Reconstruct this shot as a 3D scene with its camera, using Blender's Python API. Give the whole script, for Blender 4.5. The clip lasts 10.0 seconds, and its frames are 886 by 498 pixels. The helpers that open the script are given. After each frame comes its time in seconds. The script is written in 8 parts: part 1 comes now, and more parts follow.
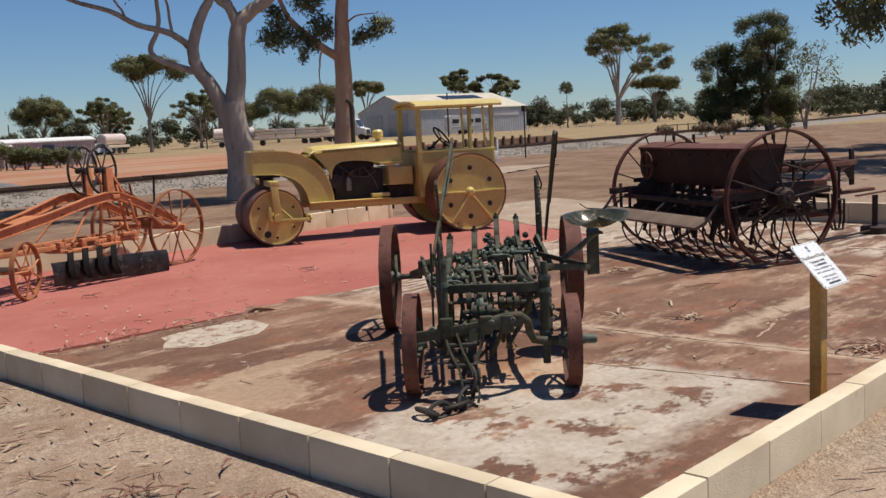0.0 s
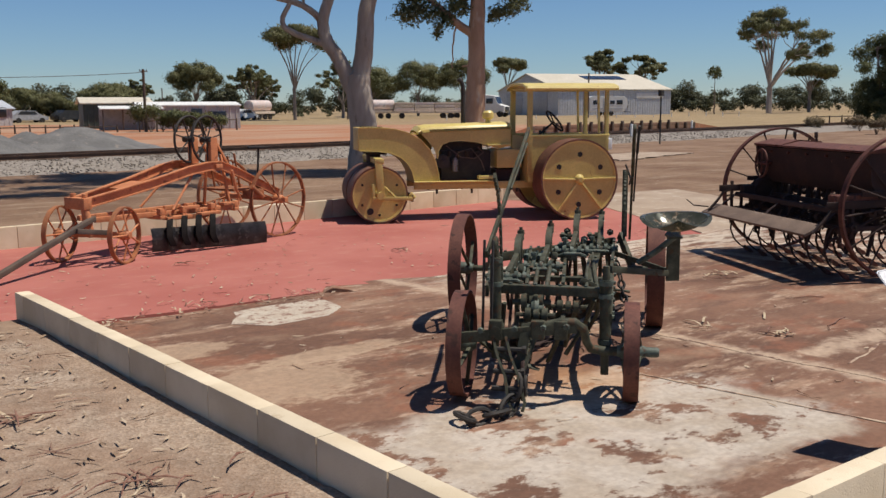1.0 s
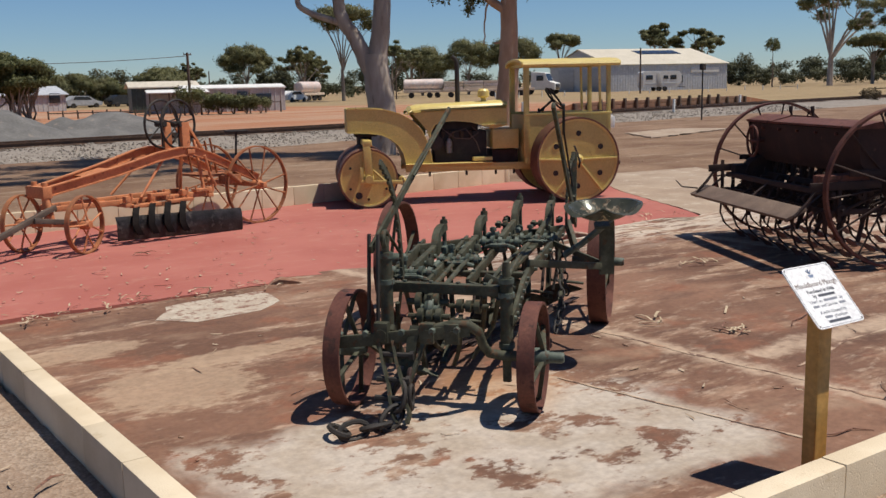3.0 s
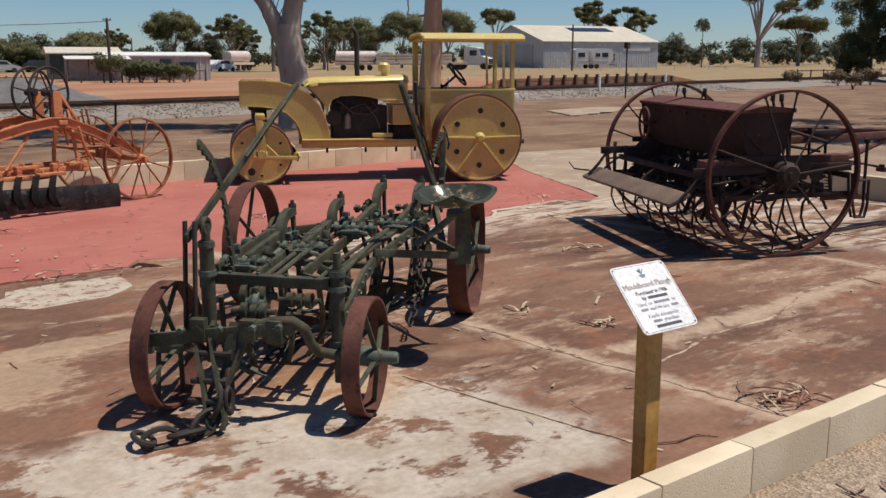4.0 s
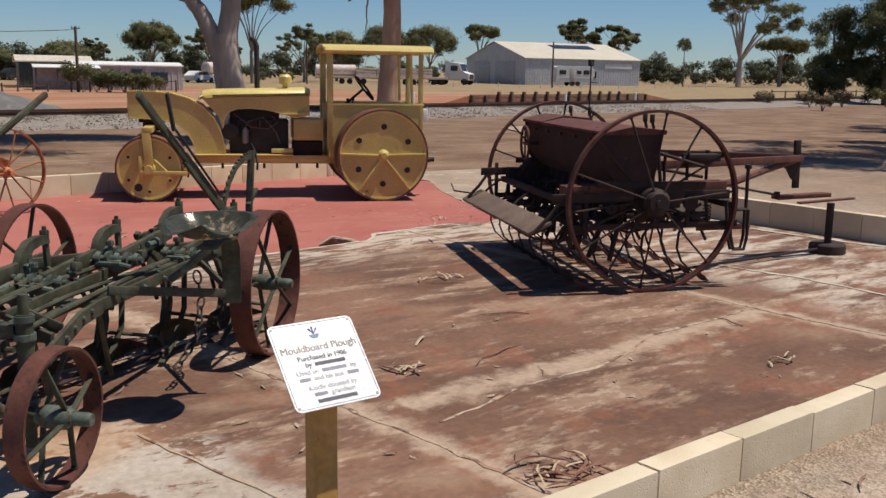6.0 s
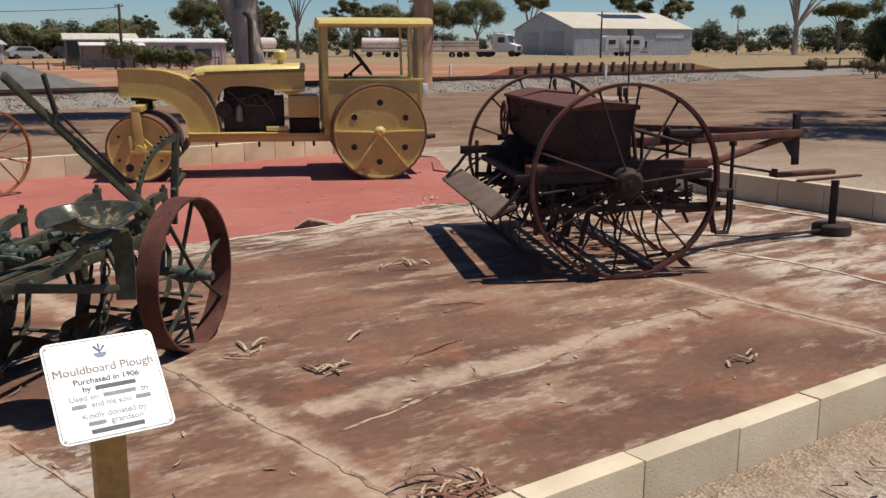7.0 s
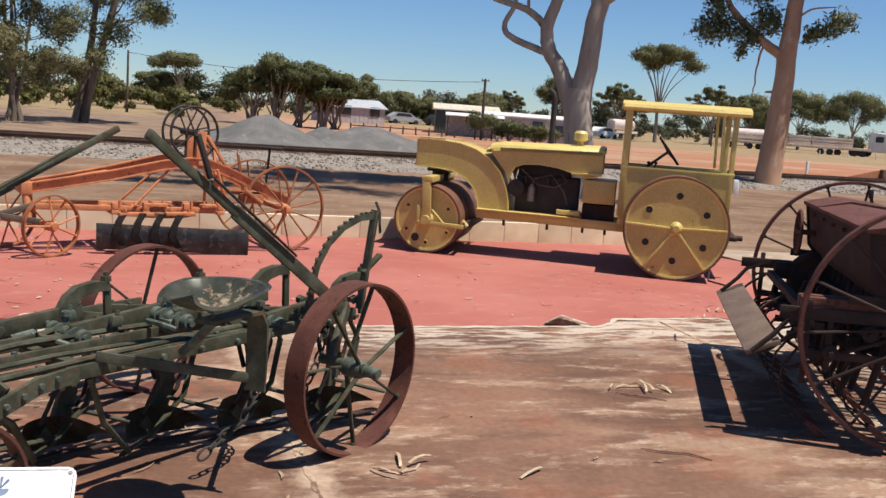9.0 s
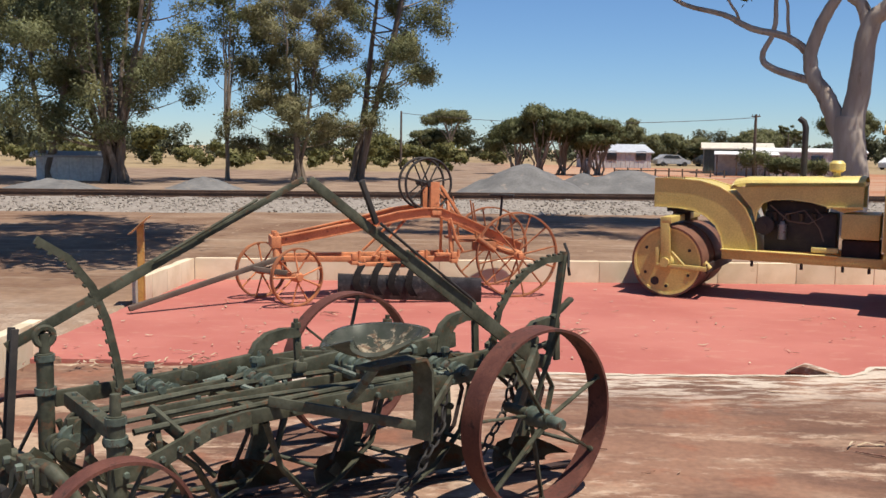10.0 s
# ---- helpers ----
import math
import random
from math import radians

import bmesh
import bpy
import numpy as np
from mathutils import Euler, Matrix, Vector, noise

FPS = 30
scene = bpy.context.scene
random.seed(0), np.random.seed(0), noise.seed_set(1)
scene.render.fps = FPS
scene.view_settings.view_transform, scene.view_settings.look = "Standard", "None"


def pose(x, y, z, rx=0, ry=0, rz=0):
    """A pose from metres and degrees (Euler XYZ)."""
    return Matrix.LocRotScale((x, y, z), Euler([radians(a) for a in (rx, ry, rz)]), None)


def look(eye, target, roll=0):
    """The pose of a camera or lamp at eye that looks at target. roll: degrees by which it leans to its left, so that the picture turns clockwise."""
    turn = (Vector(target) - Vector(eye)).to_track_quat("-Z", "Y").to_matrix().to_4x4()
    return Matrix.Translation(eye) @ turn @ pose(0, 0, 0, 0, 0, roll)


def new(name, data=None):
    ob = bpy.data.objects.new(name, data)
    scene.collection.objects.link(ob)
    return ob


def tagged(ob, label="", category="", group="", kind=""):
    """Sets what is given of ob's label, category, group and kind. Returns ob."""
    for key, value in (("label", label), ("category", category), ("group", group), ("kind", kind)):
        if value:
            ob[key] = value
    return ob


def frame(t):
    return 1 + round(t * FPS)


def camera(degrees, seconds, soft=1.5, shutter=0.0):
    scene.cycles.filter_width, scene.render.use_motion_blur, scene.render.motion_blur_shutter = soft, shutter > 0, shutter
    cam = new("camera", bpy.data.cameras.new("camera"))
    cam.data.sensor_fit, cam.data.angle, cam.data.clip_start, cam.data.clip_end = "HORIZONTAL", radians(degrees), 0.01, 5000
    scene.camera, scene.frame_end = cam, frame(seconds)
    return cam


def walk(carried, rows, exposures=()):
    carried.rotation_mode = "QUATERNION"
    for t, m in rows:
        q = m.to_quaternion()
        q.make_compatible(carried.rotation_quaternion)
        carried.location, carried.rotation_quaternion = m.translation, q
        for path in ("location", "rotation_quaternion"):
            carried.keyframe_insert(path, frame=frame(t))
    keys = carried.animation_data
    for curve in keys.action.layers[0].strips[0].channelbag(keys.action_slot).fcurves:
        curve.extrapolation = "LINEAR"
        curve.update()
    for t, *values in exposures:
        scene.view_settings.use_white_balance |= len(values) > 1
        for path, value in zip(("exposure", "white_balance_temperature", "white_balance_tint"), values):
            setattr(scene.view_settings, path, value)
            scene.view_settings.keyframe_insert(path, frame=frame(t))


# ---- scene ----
cam = camera(50.1, 10.0, soft=1.5)
PATH = [
    (0, (-2.552, -2.038, 1.515), (-1.14, -0.645, 1.257), -2.8),
    (0.5, (-2.338, -2.034, 1.533), (-0.887, -0.694, 1.214), -1.9),
    (1, (-2.033, -2.116, 1.562), (-0.837, -0.541, 1.265), -0.3),
    (1.5, (-1.868, -2.176, 1.597), (-0.763, -0.54, 1.28), 1.0),
    (2, (-1.636, -2.153, 1.605), (-0.451, -0.574, 1.284), 0.5),
    (2.2, (-1.5, -2.132, 1.584), (-0.31, -0.557, 1.261), -1.0),
    (3.3, (-0.871, -2.242, 1.549), (0.207, -0.594, 1.2), -1.0),
    (3.5, (-0.737, -2.211, 1.545), (0.413, -0.617, 1.176), 1.3),
    (4, (-0.452, -2.194, 1.556), (0.747, -0.643, 1.162), 0.0),
    (4.5, (-0.122, -2.272, 1.56), (0.989, -0.647, 1.204), -0.3),
    (5, (0.181, -2.302, 1.548), (1.276, -0.676, 1.153), -0.4),
    (5.5, (0.499, -2.305, 1.568), (1.766, -0.809, 1.173), 0.1),
    (5.7, (0.596, -2.297, 1.552), (1.872, -0.805, 1.171), 0.9),
    (6.8, (1.36, -2.401, 1.542), (2.402, -0.73, 1.194), -0.4),
    (7, (1.513, -2.374, 1.557), (2.645, -0.779, 1.137), 0.1),
    (7.5, (1.81, -2.338, 1.548), (2.936, -0.738, 1.135), 1.3),
    (8, (2.136, -2.228, 1.564), (2.959, -0.447, 1.175), 2.4),
    (8.5, (2.308, -2.069, 1.558), (2.93, -0.194, 1.25), 3.2),
    (9, (2.487, -1.92, 1.584), (2.983, -0.003, 1.302), 4.2),
    (9.5, (2.74, -1.803, 1.567), (2.854, 0.181, 1.345), 2.4),
    (10, (2.907, -1.789, 1.559), (2.836, 0.199, 1.351), 0.8),
]
walk(cam, [(t, look(eye, target, roll)) for t, eye, target, roll in PATH], [(0, 0.02), (2, 0.02), (4.5, -0.05), (7.4, -0.05), (8.2, 0.16), (9, 0.36), (10, 0.47)])

# ---- place ----
# world and sun
SUN_DIR = Vector((0.29, -0.225, 0.93)).normalized()
SUN_EL = math.asin(SUN_DIR.z)
SUN_AZ = math.atan2(SUN_DIR.x, SUN_DIR.y)
world = bpy.data.worlds.new("sky")
scene.world = world
world.use_nodes = True
wn = world.node_tree
wn.nodes.clear()
sky = wn.nodes.new("ShaderNodeTexSky")
sky.sky_type = "NISHITA"
sky.sun_disc = False
sky.sun_elevation, sky.sun_rotation = SUN_EL, SUN_AZ
sky.altitude, sky.air_density, sky.dust_density, sky.ozone_density = 300, 1.0, 0.0, 5.0
bg = wn.nodes.new("ShaderNodeBackground")
bg.inputs["Strength"].default_value = 0.070
wo = wn.nodes.new("ShaderNodeOutputWorld")
tint = wn.nodes.new("ShaderNodeMix")
tint.data_type, tint.blend_type = "RGBA", "MULTIPLY"
tint.inputs[0].default_value = 1.0
tint.inputs[7].default_value = (0.79, 0.95, 1.15, 1.0)
wn.links.new(sky.outputs[0], tint.inputs[6])
wn.links.new(tint.outputs[2], bg.inputs[0])
wn.links.new(bg.outputs[0], wo.inputs[0])
sun = new("sun", bpy.data.lights.new("sun", "SUN"))
sun.data.energy, sun.data.angle, sun.data.color = 5.0, radians(0.53), (1.0, 0.935, 0.83)
sun.matrix_world = look(SUN_DIR * 60, (0, 0, 0))
scene.view_settings.exposure = 0.0

# materials


class Nodes:
    """A small wrapper to write node materials briefly."""

    def __init__(self, name):
        self.m = bpy.data.materials.new(name)
        self.m.use_nodes = True
        self.t = self.m.node_tree
        self.b = self.t.nodes["Principled BSDF"]
        geo = self.t.nodes.new("ShaderNodeNewGeometry")
        self.pos = geo.outputs["Position"]
        self.island = geo.outputs["Random Per Island"]

    def put(self, a, b):
        if isinstance(a, bpy.types.NodeSocket):
            self.t.links.new(a, b)
        else:
            b.default_value = a

    def scaled(self, sx, sy, sz, rz=0.0, src=None):
        n = self.t.nodes.new("ShaderNodeMapping")
        n.inputs["Scale"].default_value = (sx, sy, sz)
        n.inputs["Rotation"].default_value = (0, 0, rz)
        self.put(src or self.pos, n.inputs[0])
        return n.outputs[0]

    def noise(self, scale, detail=4.0, rough=0.55, src=None):
        n = self.t.nodes.new("ShaderNodeTexNoise")
        n.inputs["Scale"].default_value, n.inputs["Detail"].default_value, n.inputs["Roughness"].default_value = scale, detail, rough
        self.put(src or self.pos, n.inputs["Vector"])
        return n.outputs["Fac"]

    def voronoi(self, scale, src=None, out="Distance"):
        n = self.t.nodes.new("ShaderNodeTexVoronoi")
        n.inputs["Scale"].default_value = scale
        self.put(src or self.pos, n.inputs["Vector"])
        return n.outputs[out]

    def step(self, v, lo, hi, a=0.0, b=1.0):
        n = self.t.nodes.new("ShaderNodeMapRange")
        n.interpolation_type = "SMOOTHSTEP"
        self.put(v, n.inputs[0])
        for i, x in enumerate((lo, hi, a, b)):
            n.inputs[i + 1].default_value = x
        return n.outputs[0]

    def math(self, op, a, b=0.0):
        n = self.t.nodes.new("ShaderNodeMath")
        n.operation = op
        self.put(a, n.inputs[0])
        self.put(b, n.inputs[1])
        return n.outputs[0]

    def mix(self, f, a, b):
        n = self.t.nodes.new("ShaderNodeMix")
        n.data_type = "RGBA"
        self.put(f, n.inputs[0])
        for v, s in ((a, n.inputs[6]), (b, n.inputs[7])):
            self.put((*v, 1.0) if isinstance(v, tuple) else v, s)
        return n.outputs[2]

    def axes(self):
        n = self.t.nodes.new("ShaderNodeSeparateXYZ")
        self.put(self.pos, n.inputs[0])
        return n.outputs

    def rand(self):
        return self.t.nodes.new("ShaderNodeObjectInfo").outputs["Random"]

    def value(self, col, v):
        n = self.t.nodes.new("ShaderNodeHueSaturation")
        self.put(v, n.inputs["Value"])
        self.put(col, n.inputs["Color"])
        return n.outputs[0]

    def done(self, col, rough=0.7, metal=0.0, bump=None, strength=0.3, dist=0.01, spec=None):
        self.put((*col, 1.0) if isinstance(col, tuple) else col, self.b.inputs["Base Color"])
        self.put(rough, self.b.inputs["Roughness"])
        self.put(metal, self.b.inputs["Metallic"])
        if spec is not None:
            self.b.inputs["Specular IOR Level"].default_value = spec
        if bump is not None:
            n = self.t.nodes.new("ShaderNodeBump")
            n.inputs["Strength"].default_value, n.inputs["Distance"].default_value = strength, dist
            self.put(bump, n.inputs["Height"])
            self.put(n.outputs[0], self.b.inputs["Normal"])
        return self.m


def worn(name, c1, c2, rust=None, amount=0.55, scale=9.0, rough=0.55, metal=0.0, bump=0.25, fine=70.0, spec=None):
    """Paint or metal with soft patches of a second tone and, where given, spots of rust or dirt."""
    n = Nodes(name)
    col = n.mix(n.step(n.noise(scale, 5), 0.35, 0.68), c1, c2)
    r = rough
    if rust:
        f = n.step(n.noise(scale * 2.2, 8, 0.65), amount, amount + 0.07)
        col = n.mix(f, col, rust)
        r = n.step(f, 0, 1, rough, 0.85)
    col = n.value(col, n.step(n.noise(fine, 3), 0.2, 0.8, 0.82, 1.16))
    return n.done(col, r, metal, n.noise(fine, 4, 0.7), bump, 0.004, spec)


def concrete():
    n = Nodes("stained_concrete")
    x, y, z = n.axes()
    streak = n.noise(1.0, 12, 0.68, n.scaled(0.75, 2.6, 1, radians(38)))
    grit = n.noise(7.0, 9, 0.72, n.scaled(0.9, 1.8, 1, radians(38)))
    broad = n.noise(0.55, 4, 0.5)
    fine = n.noise(26, 5, 0.6)
    col = n.mix(n.step(broad, 0.36, 0.64), (0.128, 0.066, 0.043), (0.218, 0.117, 0.076))
    col = n.mix(n.step(n.noise(2.3, 6, 0.6, n.scaled(0.7, 1.9, 1, radians(38))), 0.50, 0.66, 0, 0.55), col, (0.095, 0.050, 0.036))
    col = n.mix(n.step(streak, 0.51, 0.60, 0, 0.55), col, (0.38, 0.252, 0.172))
    col = n.mix(n.math("MULTIPLY", n.step(grit, 0.52, 0.60), n.step(streak, 0.44, 0.58, 0, 0.62)), col, (0.44, 0.328, 0.242))
    red = n.step(n.noise(1.7, 8, 0.66), 0.52, 0.62, 0, 0.65)
    col = n.mix(red, col, (0.222, 0.092, 0.054))
    sand = n.step(n.noise(0.9, 5, 0.55, n.scaled(1.0, 1.7, 1, radians(20))), 0.56, 0.70, 0, 0.6)
    col = n.mix(sand, col, (0.30, 0.20, 0.135))
    # bare pale concrete round the front of the plough and at the far end
    wob = n.math("MULTIPLY", n.math("SUBTRACT", n.noise(1.6, 5, 0.6), 0.5), 1.1)
    a = n.math("SUBTRACT", 1.24, n.math("ABSOLUTE", n.math("SUBTRACT", x, 1.27)))
    b = n.math("SUBTRACT", 0.82, n.math("ABSOLUTE", n.math("SUBTRACT", y, 0.96)))
    m = n.step(n.math("ADD", n.math("MINIMUM", a, b), n.math("MULTIPLY", wob, 0.80)), 0.0, 0.20)
    flake = n.step(n.math("ADD", n.math("MULTIPLY", n.noise(2.4, 5, 0.6), 0.62), n.math("MULTIPLY", n.noise(11, 10, 0.75, n.scaled(0.85, 1.4, 1, radians(35))), 0.38)), 0.44, 0.485)
    pale = n.math("MULTIPLY", m, flake)
    far = n.math("MULTIPLY", n.step(n.math("ADD", x, n.math("MULTIPLY", wob, 0.9)), 6.5, 7.0), n.step(n.noise(2.2, 8, 0.68, n.scaled(0.8, 2.4, 1, radians(30))), 0.44, 0.60))
    edge = n.math("MULTIPLY", n.math("MULTIPLY", n.step(n.math("ADD", y, n.math("MULTIPLY", wob, 0.5)), 3.7, 4.5), n.step(x, 2.6, 3.4)), n.step(n.noise(3.4, 9, 0.7, n.scaled(0.6, 2.6, 1, radians(12))), 0.46, 0.55))
    col = n.mix(n.math("MULTIPLY", pale, 0.86), col, n.mix(n.step(n.noise(3.1, 6), 0.4, 0.62), (0.47, 0.41, 0.345), (0.40, 0.335, 0.265)))
    # lime leached out along the joints and the crack
    j1 = n.math("ABSOLUTE", n.math("SUBTRACT", n.math("ADD", x, n.math("MULTIPLY", y, 0.10)), 3.17))
    j2 = n.math("ABSOLUTE", n.math("SUBTRACT", n.math("ADD", x, n.math("MULTIPLY", y, 0.03)), 6.25))
    cr = n.math("ADD", n.math("ABSOLUTE", n.math("SUBTRACT", y, n.math("ADD", 1.08, n.math("MULTIPLY", wob, 0.25)))), n.math("ADD", n.step(x, 3.3, 3.1), n.step(x, 6.15, 6.3)))
    near = n.math("MINIMUM", n.math("MINIMUM", j1, j2), n.math("MULTIPLY", cr, 0.75))
    halo = n.math("MULTIPLY", n.step(n.math("ADD", near, n.math("MULTIPLY", n.math("SUBTRACT", n.noise(7, 8, 0.7), 0.5), 0.35)), 0.13, 0.0), 0.8)
    col = n.mix(halo, col, (0.44, 0.325, 0.235))
    col = n.mix(n.math("MULTIPLY", n.math("MAXIMUM", far, edge), 0.8), col, (0.53, 0.445, 0.36))
    # fine sand washed together beside the wall
    for cx, cy, rx, ry in ((0.48, 2.72, 0.50, 0.50), (1.0, 3.08, 0.62, 0.17), (0.2, 3.75, 0.45, 0.22)):
        ex = n.math("MULTIPLY", n.math("SUBTRACT", x, cx), 1 / rx)
        ey = n.math("MULTIPLY", n.math("SUBTRACT", y, cy), 1 / ry)
        wash = n.math("SUBTRACT", 1.0, n.math("ADD", n.math("MULTIPLY", ex, ex), n.math("MULTIPLY", ey, ey)))
        col = n.mix(n.step(n.math("ADD", wash, n.math("MULTIPLY", n.math("SUBTRACT", grit, 0.5), 3.0)), 0.0, 0.5, 0, 0.72), col, (0.37, 0.262, 0.178))
    # rust run below the plough
    rr = n.math("SUBTRACT", 0.75, n.math("ADD", n.math("ABSOLUTE", n.math("SUBTRACT", x, 1.75)), n.math("ABSOLUTE", n.math("SUBTRACT", y, 1.55))))
    col = n.mix(n.step(n.math("ADD", rr, n.math("MULTIPLY", wob, 0.6)), 0.1, 0.5, 0, 0.5), col, (0.40, 0.215, 0.105))
    col = n.value(col, n.step(fine, 0.25, 0.75, 0.86, 1.14))
    return n.done(col, 0.9, 0.0, n.math("ADD", fine, n.noise(120, 3)), 0.25, 0.006, 0.3)


def red_paint():
    n = Nodes("red_painted_concrete")
    col = n.mix(n.step(n.noise(0.7, 5), 0.35, 0.65), (0.335, 0.104, 0.082), (0.39, 0.137, 0.108))
    col = n.mix(n.step(n.noise(3.2, 8, 0.7, n.scaled(1, 2, 1, 0.6)), 0.52, 0.68, 0, 0.55), col, (0.42, 0.20, 0.145))
    col = n.mix(n.step(n.noise(30, 6, 0.7), 0.66, 0.72, 0, 0.8), col, (0.50, 0.36, 0.29))
    return n.done(col, 0.85, 0.0, n.noise(90, 4), 0.2, 0.004, 0.3)


def limestone():
    n = Nodes("limestone_block")
    col = n.mix(n.step(n.noise(3.0, 5), 0.35, 0.65), (0.57, 0.465, 0.325), (0.66, 0.555, 0.405))
    col = n.mix(n.step(n.noise(11, 8, 0.7), 0.60, 0.72, 0, 0.5), col, (0.46, 0.35, 0.22))
    col = n.value(col, n.step(n.rand(), 0, 1, 0.90, 1.07))
    pit = n.step(n.voronoi(60), 0.0, 0.35)
    return n.done(col, 0.95, 0.0, n.math("ADD", pit, n.noise(150, 4)), 0.3, 0.004, 0.2)


def earth():
    """Gravel close by, bare brown earth, a red dirt yard past the line and dry grass beyond."""
    n = Nodes("earth")
    x, y, z = n.axes()
    big = n.noise(0.16, 5, 0.6)
    wob = n.math("MULTIPLY", n.math("SUBTRACT", big, 0.5), 14.0)
    stone = n.voronoi(75, out="Color")
    gravel = n.mix(n.step(stone, 0.1, 0.9), (0.245, 0.185, 0.135), (0.45, 0.36, 0.28))
    gravel = n.mix(n.step(n.noise(1.4, 6), 0.42, 0.70, 0, 0.6), gravel, (0.36, 0.25, 0.175))
    gravel = n.mix(n.math("MULTIPLY", n.step(x, 0.6, -0.8), n.step(n.noise(2.2, 8, 0.7), 0.36, 0.60, 0.15, 0.8)), gravel, (0.225, 0.145, 0.098))
    brown = n.mix(n.step(n.noise(0.5, 7, 0.65), 0.35, 0.65), (0.15, 0.086, 0.054), (0.24, 0.156, 0.103))
    brown = n.mix(n.step(n.noise(0.9, 8, 0.65, n.scaled(0.5, 2.5, 1)), 0.52, 0.66, 0, 0.7), brown, (0.30, 0.222, 0.157))
    redd = n.mix(n.step(n.noise(0.12, 6, 0.6, n.scaled(0.4, 1.6, 1)), 0.38, 0.62), (0.32, 0.135, 0.068), (0.37, 0.235, 0.155))
    redd = n.mix(n.step(x, 9.0, 3.0, 0.0, 0.85), redd, n.mix(n.step(n.noise(0.8, 6), 0.4, 0.6), (0.165, 0.118, 0.085), (0.24, 0.178, 0.128)))
    straw = n.mix(n.step(n.noise(0.35, 8, 0.7), 0.35, 0.65), (0.235, 0.168, 0.092), (0.32, 0.235, 0.132))
    straw = n.mix(n.step(n.noise(0.06, 6, 0.6), 0.50, 0.66, 0, 0.6), straw, (0.27, 0.18, 0.11))
    col = n.mix(n.step(n.math("ADD", y, n.math("MULTIPLY", wob, 0.18)), 5.8, 8.2), gravel, brown)
    col = n.mix(n.step(n.math("ADD", x, n.math("MULTIPLY", wob, 0.2)), 10.5, 14.0, 0.0, 0.6), col, brown)
    line = n.math("SUBTRACT", y, n.math("MULTIPLY", x, 0.145))
    col = n.mix(n.step(n.math("ADD", line, n.math("MULTIPLY", wob, 0.1)), 27.5, 30.0), col, redd)
    strip = n.math("MULTIPLY", n.step(line, 26.0, 26.8), n.math("MULTIPLY", n.step(n.math("ADD", line, n.math("MULTIPLY", wob, 0.15)), 32.5, 31.0), n.step(x, 18, 10)))
    col = n.mix(n.math("MULTIPLY", strip, 0.85), col, (0.235, 0.205, 0.178))
    grass = n.math("MAXIMUM", n.step(n.math("ADD", n.math("SUBTRACT", y, n.math("MULTIPLY", x, -1.1)), wob), 112, 124), n.math("MULTIPLY", n.step(line, 27.5, 29.0), n.step(n.math("SUBTRACT", x, n.math("MULTIPLY", n.math("SUBTRACT", line, 28.0), 1.1)), 34, 40)))
    west = n.math("MULTIPLY", n.step(n.math("ADD", y, n.math("MULTIPLY", wob, 0.3)), 60, 68), n.step(x, 2, -3))
    col = n.mix(n.math("MAXIMUM", grass, west), col, straw)
    col = n.value(col, n.step(n.noise(9, 6), 0.2, 0.8, 0.85, 1.15))
    return n.done(col, 0.95, 0.0, n.math("ADD", n.voronoi(75), n.noise(14, 5)), 0.45, 0.012, 0.2)


def foliage(name, c1, c2, c3, glow=0.0):
    n = Nodes(name)
    col = n.mix(n.island, c1, c2)
    col = n.mix(n.step(n.noise(0.6, 3), 0.45, 0.7, 0, 0.7), col, c3)
    m = n.done(col, 0.6, 0.0, spec=0.25)
    if glow:
        thin = n.t.nodes.new("ShaderNodeBsdfTranslucent")
        n.put(col, thin.inputs[0])
        both = n.t.nodes.new("ShaderNodeMixShader")
        both.inputs[0].default_value = glow
        n.put(n.b.outputs[0], both.inputs[1])
        n.put(thin.outputs[0], both.inputs[2])
        out = next(k for k in n.t.nodes if k.bl_idname == "ShaderNodeOutputMaterial")
        n.put(both.outputs[0], out.inputs[0])
    return m


def bark(name, c1, c2, c3):
    n = Nodes(name)
    col = n.mix(n.step(n.noise(2.0, 6, 0.6, n.scaled(2, 2, 0.5)), 0.38, 0.62), c1, c2)
    col = n.mix(n.step(n.noise(1.1, 7, 0.65, n.scaled(2.2, 2.2, 0.7)), 0.56, 0.66), col, c3)
    return n.done(col, 0.85, 0.0, n.noise(9, 8, 0.7, n.scaled(2, 2, 0.5)), 0.5, 0.02, 0.2)


M_CONC, M_RED, M_BLOCK, M_EARTH = concrete(), red_paint(), limestone(), earth()
M_JOINT = worn("pale_joint_filler", (0.45, 0.34, 0.245), (0.33, 0.20, 0.13), (0.17, 0.095, 0.065), 0.50, 4, 0.9, 0, 0.3, 60)
M_DUST = worn("dusty_apron_concrete", (0.36, 0.275, 0.20), (0.29, 0.21, 0.15), (0.42, 0.34, 0.26), 0.56, 1.5, 0.92, 0, 0.3, 50)
M_PATCHY = worn("weathered_thin_render", (0.46, 0.395, 0.315), (0.39, 0.31, 0.24), (0.22, 0.12, 0.085), 0.52, 5, 0.92, 0, 0.3, 50)
M_PALE = worn("pale_render", (0.52, 0.45, 0.36), (0.44, 0.36, 0.27), (0.27, 0.18, 0.12), 0.6, 3, 0.9, 0, 0.3, 60)
M_YELLOW = worn("ochre_yellow_paint", (0.54, 0.41, 0.125), (0.47, 0.35, 0.105), (0.22, 0.11, 0.04), 0.66, 3.5, 0.45)
M_YPALE = worn("faded_yellow_paint", (0.66, 0.52, 0.17), (0.60, 0.46, 0.14), (0.35, 0.17, 0.06), 0.64, 4, 0.4)
